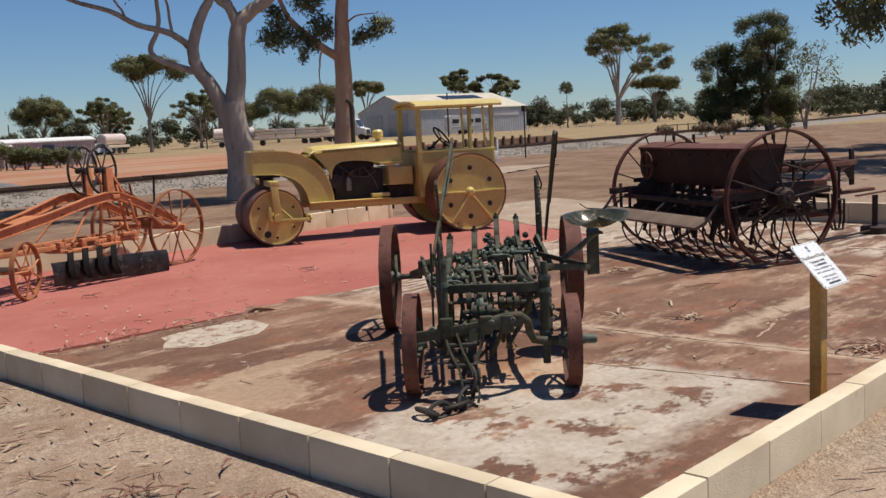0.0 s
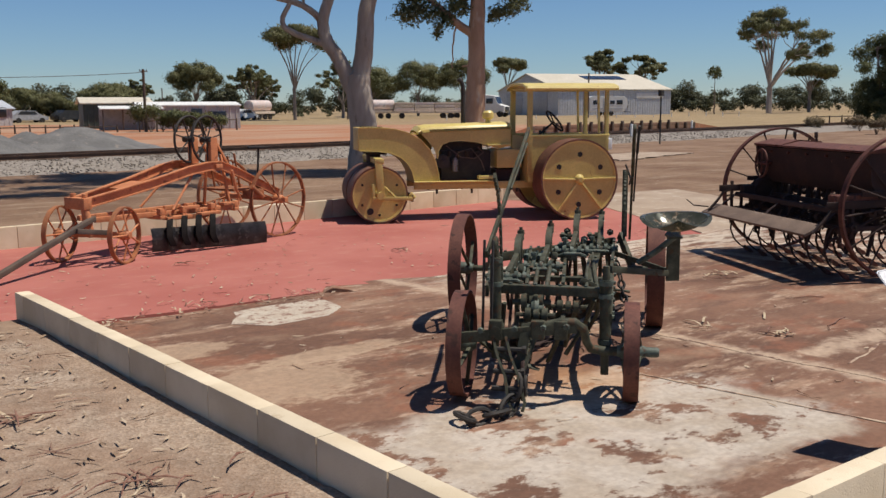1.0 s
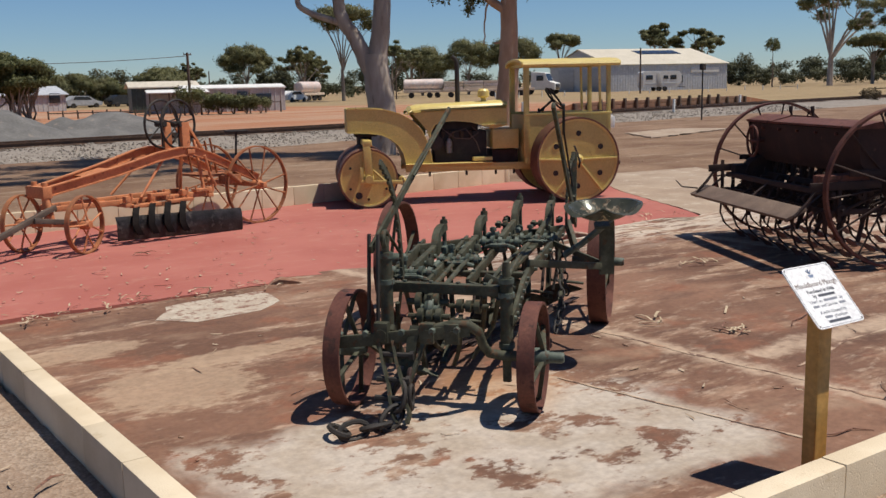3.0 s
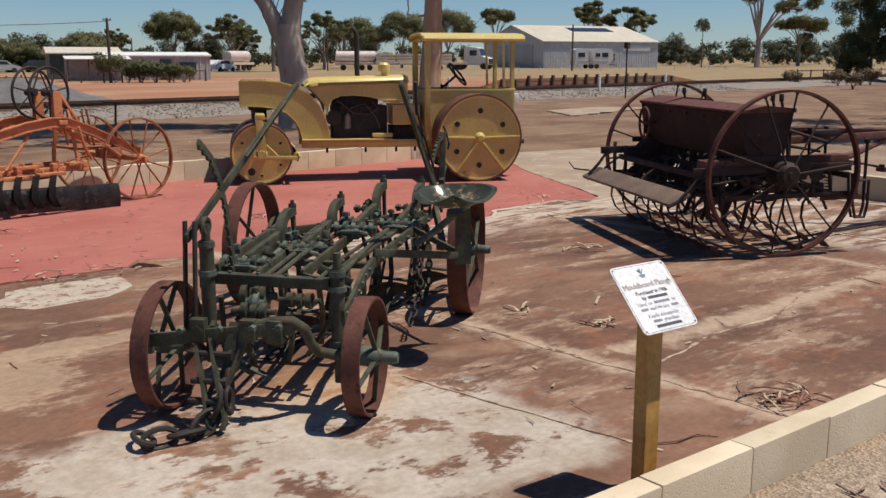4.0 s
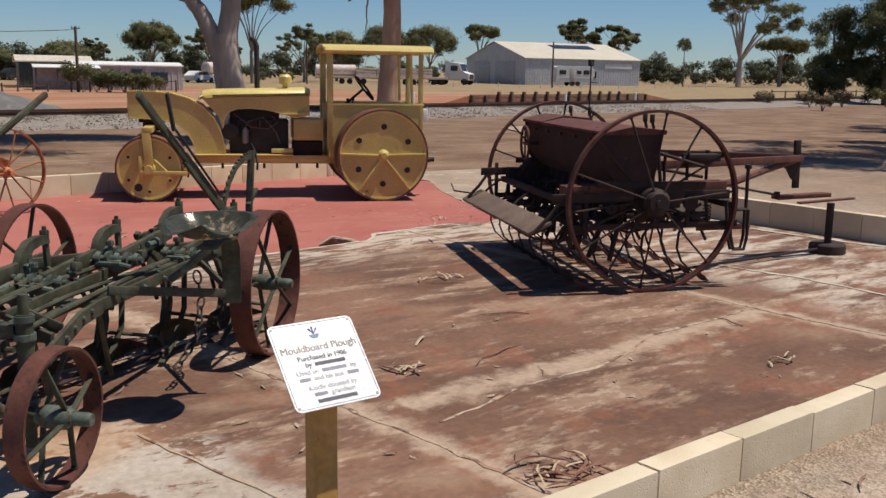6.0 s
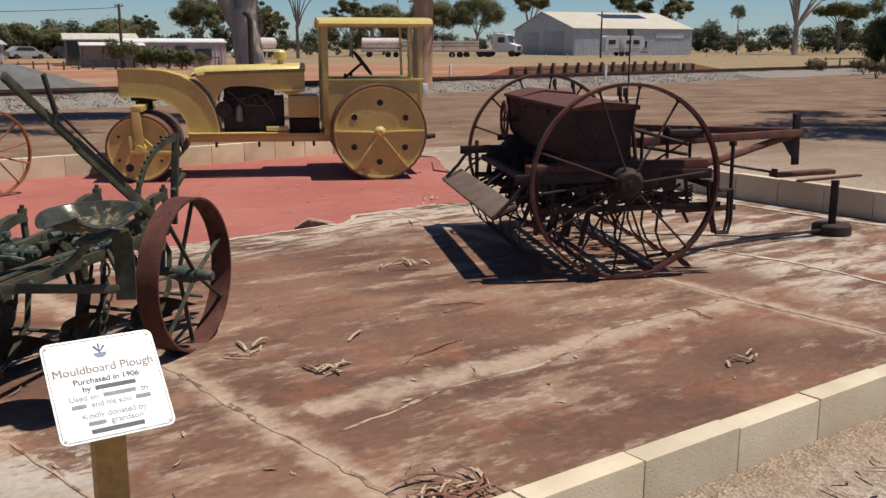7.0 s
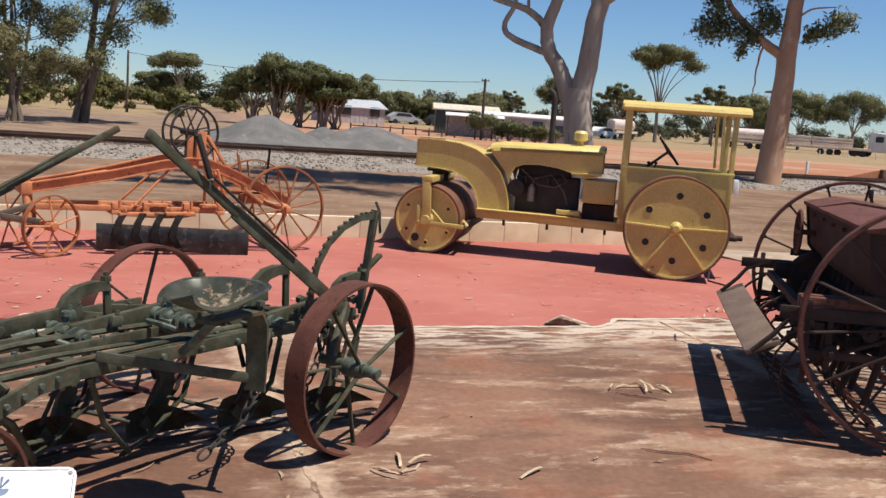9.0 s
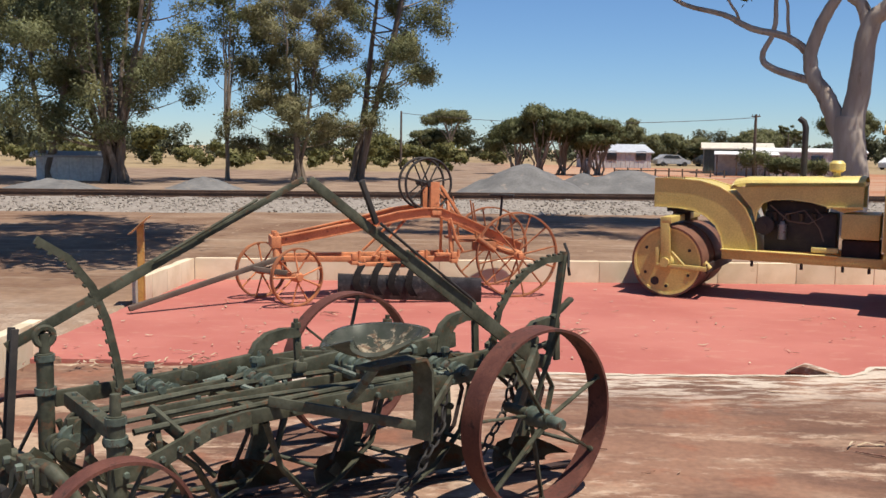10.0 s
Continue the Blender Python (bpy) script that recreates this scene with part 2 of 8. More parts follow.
M_YRIM = worn("rusty_steel_tyre", (0.13, 0.055, 0.035), (0.19, 0.085, 0.05), (0.30, 0.20, 0.06), 0.66, 6, 0.7, 0.2)
M_ORANGE = worn("faded_orange_paint", (0.55, 0.215, 0.09), (0.44, 0.155, 0.062), (0.27, 0.10, 0.05), 0.58, 6, 0.7)
M_ORUST = worn("orange_rust_iron", (0.26, 0.10, 0.045), (0.38, 0.14, 0.055), (0.12, 0.06, 0.04), 0.6, 8, 0.75, 0.15)
M_BLACK = worn("black_iron", (0.018, 0.016, 0.015), (0.036, 0.029, 0.024), (0.08, 0.045, 0.03), 0.66, 9, 0.72, 0.1)
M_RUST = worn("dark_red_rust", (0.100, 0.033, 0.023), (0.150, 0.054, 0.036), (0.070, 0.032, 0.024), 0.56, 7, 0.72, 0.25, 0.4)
M_DRUST = worn("dark_brown_rust", (0.026, 0.0135, 0.011), (0.048, 0.024, 0.018), (0.095, 0.045, 0.031), 0.66, 7, 0.8, 0.1, 0.4)
M_GREEN = worn("dark_green_paint", (0.042, 0.043, 0.028), (0.082, 0.082, 0.056), (0.095, 0.058, 0.034), 0.56, 11, 0.62, 0.0, 0.35, 70.0, 0.22)
M_PGREEN = worn("chalky_green_paint", (0.050, 0.064, 0.048), (0.105, 0.130, 0.102), (0.07, 0.045, 0.028), 0.55, 14, 0.65, 0.0, 0.3)
M_GREY = worn("weathered_grey_timber", (0.075, 0.056, 0.042), (0.12, 0.092, 0.070), (0.07, 0.06, 0.055), 0.6, 6, 0.8)
M_BOARD = worn("weathered_board", (0.17, 0.115, 0.085), (0.12, 0.08, 0.06), (0.23, 0.17, 0.13), 0.6, 5, 0.85)
M_STEEL = worn("scoured_steel", (0.20, 0.19, 0.18), (0.27, 0.255, 0.24), (0.17, 0.09, 0.055), 0.58, 8, 0.5, 0.6)
M_POST = worn("golden_stained_post", (0.40, 0.205, 0.045), (0.47, 0.26, 0.07), (0.25, 0.12, 0.03), 0.66, 6, 0.55, 0, 0.2, 40)
M_WHITE = worn("white_sign_face", (0.80, 0.79, 0.78), (0.76, 0.75, 0.74), None, 0.7, 5, 0.35, 0, 0.05)
M_INK = worn("dark_lettering", (0.045, 0.05, 0.065), (0.07, 0.075, 0.09), None)
M_INKG = worn("grey_lettering", (0.20, 0.21, 0.24), (0.25, 0.26, 0.29), None)
M_SHED = worn("pale_steel_cladding", (0.44, 0.45, 0.47), (0.49, 0.50, 0.51), (0.40, 0.37, 0.34), 0.66, 0.5, 0.5, 0.2, 0.05, 4)
M_ROOF = worn("cream_steel_roof", (0.56, 0.50, 0.385), (0.61, 0.545, 0.43), (0.45, 0.39, 0.30), 0.66, 0.4, 0.5, 0.1, 0.05, 4)
M_WALLW = worn("white_painted_wall", (0.62, 0.61, 0.58), (0.68, 0.67, 0.64), (0.42, 0.38, 0.33), 0.66, 0.8, 0.7, 0, 0.1, 8)
M_SHED2 = worn("grey_steel_door", (0.36, 0.36, 0.37), (0.40, 0.40, 0.41), None, 0.66, 0.5, 0.5, 0.2, 0.05, 4)
M_WALLW2 = worn("grey_white_wall", (0.40, 0.385, 0.365), (0.46, 0.44, 0.42), (0.32, 0.29, 0.26), 0.6, 0.8, 0.8, 0, 0.1, 8)
M_GREENSHED = worn("dark_green_cladding", (0.040, 0.060, 0.052), (0.056, 0.078, 0.066), None, 0.6, 1, 0.5, 0.1, 0.05, 5)
M_PINKTANK = worn("faded_pink_tank", (0.58, 0.46, 0.41), (0.64, 0.54, 0.50), (0.50, 0.48, 0.46), 0.55, 1, 0.5, 0.1, 0.05, 5)
M_TANLOAD = worn("tan_crate", (0.58, 0.46, 0.35), (0.66, 0.54, 0.43), (0.30, 0.20, 0.13), 0.6, 0.9, 0.9, 0, 0.1, 6)
M_REDEARTH = worn("red_earth", (0.32, 0.135, 0.068), (0.36, 0.17, 0.09), (0.36, 0.23, 0.15), 0.6, 0.5, 0.95, 0, 0.3, 10)
M_DARK = worn("dark_glass", (0.02, 0.022, 0.026), (0.03, 0.032, 0.036), None, 0.5, 3, 0.2)
M_TIMBER = worn("dark_sleeper_timber", (0.075, 0.052, 0.04), (0.12, 0.085, 0.062), (0.18, 0.13, 0.095), 0.62, 3, 0.9)
M_RAIL = worn("rusty_rail", (0.085, 0.05, 0.035), (0.13, 0.075, 0.05), None, 0.5, 3, 0.6, 0.4)
M_STONE = worn("pale_ballast_stone", (0.19, 0.158, 0.132), (0.27, 0.236, 0.20), (0.18, 0.135, 0.105), 0.58, 7, 0.95, 0, 0.4, 20)
M_BLUEMETAL = worn("grey_crushed_stone", (0.112, 0.107, 0.103), (0.155, 0.147, 0.139), (0.205, 0.172, 0.145), 0.60, 1.2, 0.95, 0, 0.5, 16)
M_BARKG = bark("pale_grey_gum_bark", (0.42, 0.35, 0.295), (0.33, 0.27, 0.225), (0.20, 0.145, 0.115))
M_BARKR = bark("pink_brown_gum_bark", (0.50, 0.305, 0.20), (0.42, 0.245, 0.155), (0.52, 0.38, 0.285))
M_BARKD = bark("grey_brown_bark", (0.20, 0.155, 0.12), (0.14, 0.105, 0.08), (0.28, 0.225, 0.18))
M_LEAF = foliage("grey_green_gum_leaves", (0.118, 0.13, 0.056), (0.198, 0.202, 0.097), (0.205, 0.19, 0.088), 0.33)
M_LEAFD = foliage("dark_green_leaves", (0.082, 0.092, 0.036), (0.132, 0.138, 0.058), (0.15, 0.142, 0.06), 0.3)
M_LEAFF = foliage("dull_olive_leaves", (0.115, 0.12, 0.052), (0.175, 0.172, 0.08), (0.20, 0.18, 0.088), 0.35)
M_LEAFY = foliage("olive_green_leaves", (0.105, 0.105, 0.034), (0.165, 0.155, 0.055), (0.19, 0.165, 0.068), 0.3)
M_LEAFY2 = foliage("brownish_olive_gum_leaves", (0.118, 0.115, 0.052), (0.19, 0.175, 0.086), (0.20, 0.165, 0.082), 0.33)
M_DRYB = foliage("dry_brown_twigs", (0.13, 0.10, 0.055), (0.22, 0.16, 0.09), (0.17, 0.11, 0.07))
M_BARKG2 = bark("far_grey_bark", (0.30, 0.25, 0.205), (0.22, 0.18, 0.145), (0.14, 0.11, 0.09))
M_LITTER = foliage("dry_fallen_leaves", (0.28, 0.19, 0.12), (0.48, 0.38, 0.27), (0.20, 0.10, 0.065))
M_TWIG = foliage("dry_bark_strips", (0.16, 0.075, 0.05), (0.30, 0.19, 0.13), (0.10, 0.06, 0.045))

# mesh helpers


def mesh_of(name, bm, material):
    me = bpy.data.meshes.new(name)
    bmesh.ops.recalc_face_normals(bm, faces=bm.faces)
    bm.to_mesh(me)
    bm.free()
    me.materials.append(material)
    me.polygons.foreach_set("use_smooth", [True] * len(me.polygons))
    me.set_sharp_from_angle(angle=radians(38))
    return me


def part(name, bm, material, parent=None, label=""):
    ob = new(name, mesh_of(name, bm, material))
    if parent is not None:
        ob.parent = parent
    return tagged(ob, label)


def thing(name, m, label, category, group="", kind=""):
    ob = new(name)
    ob.empty_display_size = 0.2
    ob.matrix_world = m
    return tagged(ob, label, category, group, kind)


def raw(name, verts, faces, material, parent=None, smooth=False):
    me = bpy.data.meshes.new(name)
    me.from_pydata(verts, [], faces)
    me.materials.append(material)
    if smooth:
        me.polygons.foreach_set("use_smooth", [True] * len(me.polygons))
    ob = new(name, me)
    if parent is not None:
        ob.parent = parent
    return ob


def box(bm, c, s, bevel=0.0, rot=None):
    m = Matrix.Translation(c) @ (rot or Matrix.Identity(4)) @ Matrix.Diagonal((*s, 1))
    g = bmesh.ops.create_cube(bm, size=1.0, matrix=m)
    if bevel:
        es = list({e for v in g["verts"] for e in v.link_edges})
        bmesh.ops.bevel(bm, geom=es, offset=bevel, segments=2, profile=0.6, affect="EDGES")
    return bm


def along(p, q, up=(0, 0, 1)):
    """A frame at p whose x runs to q."""
    x = (Vector(q) - Vector(p)).normalized()
    y = Vector(up).cross(x)
    y = y.normalized() if y.length > 1e-4 else Vector((0, 1, 0))
    z = x.cross(y)
    return Matrix((x, y, z)).transposed().to_4x4()


def bar(bm, p, q, w, h, bevel=0.004, up=(0, 0, 1)):
    p, q = Vector(p), Vector(q)
    return box(bm, (p + q) / 2, ((q - p).length, w, h), bevel, along(p, q, up))


def rod(bm, p, q, r, r2=None, n=10):
    p, q = Vector(p), Vector(q)
    m = Matrix.Translation((p + q) / 2) @ (q - p).to_track_quat("Z", "Y").to_matrix().to_4x4()
    bmesh.ops.create_cone(bm, cap_ends=True, segments=n, radius1=r, radius2=r if r2 is None else r2, depth=(q - p).length, matrix=m)
    return bm


def tube(bm, pts, radii, n=8, flat=1.0):
    """A bent round bar through points; flat squeezes it sideways."""
    pts = [Vector(p) for p in pts]
    if not isinstance(radii, (list, tuple)):
        radii = [radii] * len(pts)
    rings, side = [], None
    for i, p in enumerate(pts):
        d = (pts[min(i + 1, len(pts) - 1)] - pts[max(i - 1, 0)]).normalized()
        if side is None:
            side = d.cross(Vector((0, 0, 1)))
            side = side.normalized() if side.length > 0.05 else Vector((1, 0, 0))
        side = (side - d * side.dot(d)).normalized()
        up = d.cross(side)
        rings.append([bm.verts.new(p + radii[i] * (math.cos(a) * side * flat + math.sin(a) * up)) for a in [2 * math.pi * k / n for k in range(n)]])
    for a, b in zip(rings, rings[1:]):
        for k in range(n):
            bm.faces.new((a[k], a[(k + 1) % n], b[(k + 1) % n], b[k]))
    bm.faces.new(rings[0][::-1])
    bm.faces.new(rings[-1])
    return bm


def strip(bm, pts, w, th, side=(0, 1, 0)):
    """A flat bar bent along points; w across (along side), th its thickness."""
    pts, s = [Vector(p) for p in pts], Vector(side).normalized()
    rings = []
    for i, p in enumerate(pts):
        d = (pts[min(i + 1, len(pts) - 1)] - pts[max(i - 1, 0)]).normalized()
        nrm = d.cross(s).normalized()
        rings.append([bm.verts.new(p + a * s * w / 2 + b * nrm * th / 2) for a, b in ((-1, -1), (1, -1), (1, 1), (-1, 1))])
    for a, b in zip(rings, rings[1:]):
        for k in range(4):
            bm.faces.new((a[k], a[(k + 1) % 4], b[(k + 1) % 4], b[k]))
    bm.faces.new(rings[0][::-1])
    bm.faces.new(rings[-1])
    return bm


def prism(bm, outline, y0, y1):
    """A plate with an outline in x, z that runs from y0 to y1."""
    a = [bm.verts.new((x, y0, z)) for x, z in outline]
    b = [bm.verts.new((x, y1, z)) for x, z in outline]
    bm.faces.new(a)
    bm.faces.new(b[::-1])
    for i in range(len(a)):
        j = (i + 1) % len(a)
        bm.faces.new((a[i], b[i], b[j], a[j]))
    return bm


def lathe(bm, profile, n=32, m=None):
    """A body turned round y from (radius, y) pairs; closed when the profile closes."""
    m = m or Matrix.Identity(4)
    rings = [[bm.verts.new(m @ Vector((r * math.cos(a), y, r * math.sin(a)))) for a in [2 * math.pi * k / n for k in range(n)]] for r, y in profile]
    for a, b in zip(rings, rings[1:]):
        for k in range(n):
            bm.faces.new((a[k], a[(k + 1) % n], b[(k + 1) % n], b[k]))
    bmesh.ops.remove_doubles(bm, verts=[v for r in rings for v in r], dist=1e-6)
    return bm


def B():
    return bmesh.new()


def spoked_wheel(parent, m, R, width, th, spokes, hub_r, hub_len, rim_mat, spoke_mat, hub_mat, spoke_r=0.011, splay=0.35, name="wheel", turn=0.0, lugs=False, flat=False, cap=0.0):
    """An iron wheel: rim, hub with cap, and single spokes, turned about y and placed by m."""
    bm = B()
    lathe(bm, [(R, -width / 2), (R, width / 2), (R - th, width / 2), (R - th, -width / 2), (R, -width / 2)], 56, m)
    rim = part(name, bm, rim_mat, parent)
    bm = B()
    h = hub_len / 2
    prof = [(0, -h), (hub_r * 0.7, -h), (hub_r * 0.75, -h * 0.8), (hub_r, -h * 0.6), (hub_r, h * 0.6), (hub_r * 0.75, h * 0.8), (hub_r * 0.7, h), (0, h)]
    lathe(bm, prof, 16, m)
    if cap:
        b2 = B()
        lathe(b2, [(0, -h - cap), (hub_r * 0.5, -h - cap), (hub_r * 0.62, -h - cap * 0.8), (hub_r * 0.62, -h + 0.01), (0, -h + 0.01)], 14, m)
        tmp = bpy.data.meshes.new("cap")
        b2.to_mesh(tmp)
        b2.free()
        bm.from_mesh(tmp)
        bpy.data.meshes.remove(tmp)
    part("hub", bm, hub_mat, rim)
    for k in range(spokes):
        a = 2 * math.pi * k / spokes + turn
        sgn = 1 if k % 2 else -1
        p = m @ Vector((hub_r * 0.9 * math.cos(a), sgn * h * splay * 2, hub_r * 0.9 * math.sin(a)))
        q = m @ Vector(((R - th) * math.cos(a), sgn * width * 0.12, (R - th) * math.sin(a)))
        bm = B()
        if flat:
            bar(bm, p, q, spoke_r * 2.6, spoke_r * 1.1, 0.002, m.to_3x3() @ Vector((-math.sin(a), 0, math.cos(a))))
        else:
            rod(bm, p, q, spoke_r, spoke_r, 7)
        q2 = q + (p - q).normalized() * 0.012
        rod(bm, q, q2, spoke_r * 1.9, spoke_r * 1.6, 8)
        part("spoke", bm, spoke_mat, rim)
    return rim

# the setting


def slab_z(x):
    """The concrete slab falls gently towards the corner."""
    return min(0.09, max(-0.03, 0.0132 * (x - 2.1)))


def wall_x(y):
    return -0.12 - 0.0482 * (y + 0.4)


def ground_height(x, y):
    inside = (x > wall_x(y) if y < 5.1 else x > -0.55) and x < 9.3 and -0.40 < y < 9.6
    z = 0.08 * min(1.0, max(0.0, (6.0 - y) / 1.2)) if x < 5 else 0.08 * min(1.0, max(0.0, (0.5 - y) / 0.8))
    d = math.hypot(x - 2, y)
    if inside:
        return -0.09
    if y > 9.6:
        z = 0.0
    z += max(0.0, d - 80) * 0.002
    if d > 3:
        z += 0.02 * noise.noise(Vector((x * 0.35, y * 0.35, 0))) * min(1.0, max(0.0, d - 12) / 6)
    return z


def build_ground():
    def axis(lo, hi, fine_lo, fine_hi, extra, step=0.6):
        vals = list(np.arange(fine_lo, fine_hi, step)) + extra
        v, s = fine_hi, step
        while v < hi:
            vals.append(v)
            s *= 1.22
            v += s
        v, s = fine_lo, step
        while v > lo:
            s *= 1.22
            v -= s
            vals.append(v)
        return sorted(set(round(float(a), 3) for a in vals))

    xs = axis(-3500, 3500, -14, 34, [-0.55 + 0.05 * k for k in range(13)] + [9.22, 9.32])
    ys = axis(-3500, 3500, -8, 36, [-0.42, -0.37, 5.05, 5.15, 9.5, 9.75])
    verts = [(x, y, ground_height(x, y)) for y in ys for x in xs]
    w = len(xs)
    faces = [(j * w + i, j * w + i + 1, (j + 1) * w + i + 1, (j + 1) * w + i) for j in range(len(ys) - 1) for i in range(w - 1)]
    g = raw("ground", verts, faces, M_EARTH, None, True)
    tagged(g, "gravel and bare brown earth running to dry straw grass", "ground", "", "structure")


build_ground()


def sheet(name, outline, z, depth, material, label, category, parent=None, jag=0.0, seed=1, fall=False):
    """A flat slab with the given outline, its edges broken up a little."""
    rnd = random.Random(seed)
    pts = []
    for (x0, y0), (x1, y1) in zip(outline, outline[1:] + outline[:1]):
        n = max(1, int(math.hypot(x1 - x0, y1 - y0) / 0.12)) if jag else 1
        for k in range(n):
            f = k / n
            pts.append((x0 + (x1 - x0) * f + rnd.uniform(-jag, jag), y0 + (y1 - y0) * f + rnd.uniform(-jag, jag)))
    bm = B()
    lift = [z + (slab_z(x) if fall else 0.0) for x, y in pts]
    top = [bm.verts.new((x, y, h)) for (x, y), h in zip(pts, lift)]
    low = [bm.verts.new((x, y, h - depth)) for (x, y), h in zip(pts, lift)]
    bm.faces.new(top)
    for i in range(len(pts)):
        j = (i + 1) % len(pts)
        bm.faces.new((top[j], top[i], low[i], low[j]))
    bmesh.ops.triangulate(bm, faces=[f for f in bm.faces if len(f.verts) > 4])
    ob = part(name, bm, material, parent)
    return tagged(ob, label, category, "", "" if parent else "structure")


EDGE = [(9.2, 4.7), (7.3, 4.98), (6.82, 4.72), (6.72, 5.07), (6.2, 5.03), (5.76, 5.02), (5.52, 4.74), (5.13, 4.75), (4.4, 4.71), (4.0, 4.73), (3.5, 4.76), (3.06, 4.80), (2.7, 5.0), (2.1, 5.06)]
floor = sheet("floor", [(-0.42, -0.36), (9.2, -0.36)] + EDGE + [(-0.5, 5.3)], 0.0, 0.15, M_CONC, "stained brown concrete slab with pale bare patches", "floor", None, 0.008, 2, True)
red = sheet("floor_red", [(-0.50, 4.86), (0.23, 4.92), (0.54, 4.86), (1.15, 4.86), (1.94, 4.83), (2.1, 5.04), (2.5, 4.9), (3.0, 4.6), (5.6, 4.6), (6.6, 4.6), (7.35, 4.9), (7.9, 6.0), (8.6, 7.6), (9.2, 8.6), (8.4, 9.85), (-0.45, 9.2)], 0.005, 0.12, M_RED, "faded red painted concrete slab", "floor", None, 0.012, 4)
pale_pad = sheet("pavement", [(7.4, 4.9), (9.2, 4.65), (10.2, 4.4), (12.2, 9.4), (9.0, 9.8), (9.2, 8.6), (8.6, 7.6), (7.9, 6.0)], 0.010, 0.06, M_DUST, "dusty concrete apron beside the red slab", "pavement", None, 0.02, 9)
for outline, seed in (([(18.3, 16.3), (23.4, 17.8), (22.5, 19.3), (19.6, 18.7)], 3),):
    sheet("pavement", outline, 0.03, 0.06, M_DUST, "pale strip of old concrete in the earth", "pavement", None, 0.1, seed)


def ribbon_on_floor(name, pts, w, z, material, label, seed):
    rnd = random.Random(seed)
    bm = B()
    fine = []
    for (x0, y0), (x1, y1) in zip(pts, pts[1:]):
        n = max(2, int(math.hypot(x1 - x0, y1 - y0) / 0.07))
        fine += [(x0 + (x1 - x0) * k / n, y0 + (y1 - y0) * k / n) for k in range(n)]
    fine.append(pts[-1])
    prev = None
    for i, (x, y) in enumerate(fine):
        a, b = fine[max(i - 1, 0)], fine[min(i + 1, len(fine) - 1)]
        d = Vector((b[0] - a[0], b[1] - a[1], 0)).normalized()
        s = Vector((-d.y, d.x, 0))
        wl, wr = w * rnd.uniform(0.05, 0.85), w * rnd.uniform(0.05, 0.85)
        c = Vector((x, y, z + slab_z(x)))
        cur = [bm.verts.new(c + s * wl), bm.verts.new(c + Vector((0, 0, 0.001))), bm.verts.new(c - s * wr)]
        if prev:
            bm.faces.new((prev[0], cur[0], cur[1], prev[1]))
            bm.faces.new((prev[1], cur[1], cur[2], prev[2]))
        prev = cur
    return part(name, bm, material, floor, label)


ribbon_on_floor("joint_filler", [(3.19, -0.34), (3.14, 0.2), (3.10, 0.7), (3.03, 1.3), (2.98, 1.9), (2.92, 2.5), (2.86, 3.2)], 0.028, 0.0025, M_JOINT, "pale crumbling joint filler", 1)
ribbon_on_floor("joint_filler", [(6.28, -0.34), (6.24, 0.3), (6.20, 0.8), (6.20, 1.75), (6.15, 3.2), (6.1, 4.9)], 0.028, 0.0025, M_JOINT, "pale crumbling joint filler", 2)
ribbon_on_floor("crack_filler", [(3.27, 0.83), (3.6, 0.88), (3.9, 0.96), (4.41, 0.94), (4.79, 1.02), (5.11, 1.17), (5.56, 1.16), (6.18, 1.17)], 0.022, 0.0025, M_JOINT, "pale filler in a wandering crack", 3)
ribbon_on_floor("joint_filler", [(2.44, 0.1), (2.33, 0.62), (2.23, 1.09), (2.15, 1.5)], 0.016, 0.004, M_JOINT, "pale crumbling joint filler", 5)
ribbon_on_floor("edge_filler", [(3.1, 4.75), (4.0, 4.69), (5.13, 4.71), (5.5, 4.71), (5.76, 4.97), (6.2, 4.99), (6.69, 5.02), (6.78, 4.72)], 0.05, 0.004, M_PALE, "white chipped edge of the slab", 6)
ribbon_on_floor("joint_filler", [(7.15, 2.3), (7.28, 1.43), (7.24, 0.67), (7.22, 0.2)], 0.05, 0.004, M_PALE, "white lime-stained joint", 7)
ribbon_on_floor("joint_filler", [(8.9, 3.7), (8.95, 2.55), (9.05, 1.77), (9.1, 0.9)], 0.06, 0.004, M_PALE, "white lime-stained joint", 8)
sheet("render_patch", [(0.86, 4.26), (1.05, 4.60), (1.19, 4.66), (1.8, 4.62), (1.78, 4.25), (1.53, 4.02), (1.06, 4.0)], 0.004, 0.004, M_PATCHY, "pale patch of thin render", "", floor, 0.02, 3, True)


def post_stub(x, y, rz):
    t = thing("post_stub", pose(x, y, slab_z(x), 0, 0, rz), "broken concrete stub of an old post in the slab", "stub", "post stubs")
    bm = B()
    prism(bm, [(-0.20, -0.02), (0.19, -0.02), (0.15, 0.004), (0.04, 0.024), (-0.08, 0.046), (-0.13, 0.016)], -0.05, 0.06)
    bmesh.ops.bevel(bm, geom=bm.edges[:], offset=0.008, segments=1, affect="EDGES")
    part("stub", bm, M_CONC, t)


post_stub(2.11, 4.78, -30)
post_stub(5.30, 4.84, -32)
post_stub(-0.12, 4.95, 40)

# block walls: low courses of single limestone blocks


def block_mesh(length, thick, height):
    bm = B()
    box(bm, (0, 0, height / 2), (length, thick, height), 0.007)
    rnd = random.Random(int(length * 1000))
    for v in bm.verts:
        v.co += Vector((rnd.uniform(-1, 1), rnd.uniform(-1, 1), rnd.uniform(-1, 1))) * 0.0015
    return mesh_of("block", bm, M_BLOCK)


BLOCK = {n: block_mesh(n / 1000, 0.098, 0.30) for n in (474, 300)}


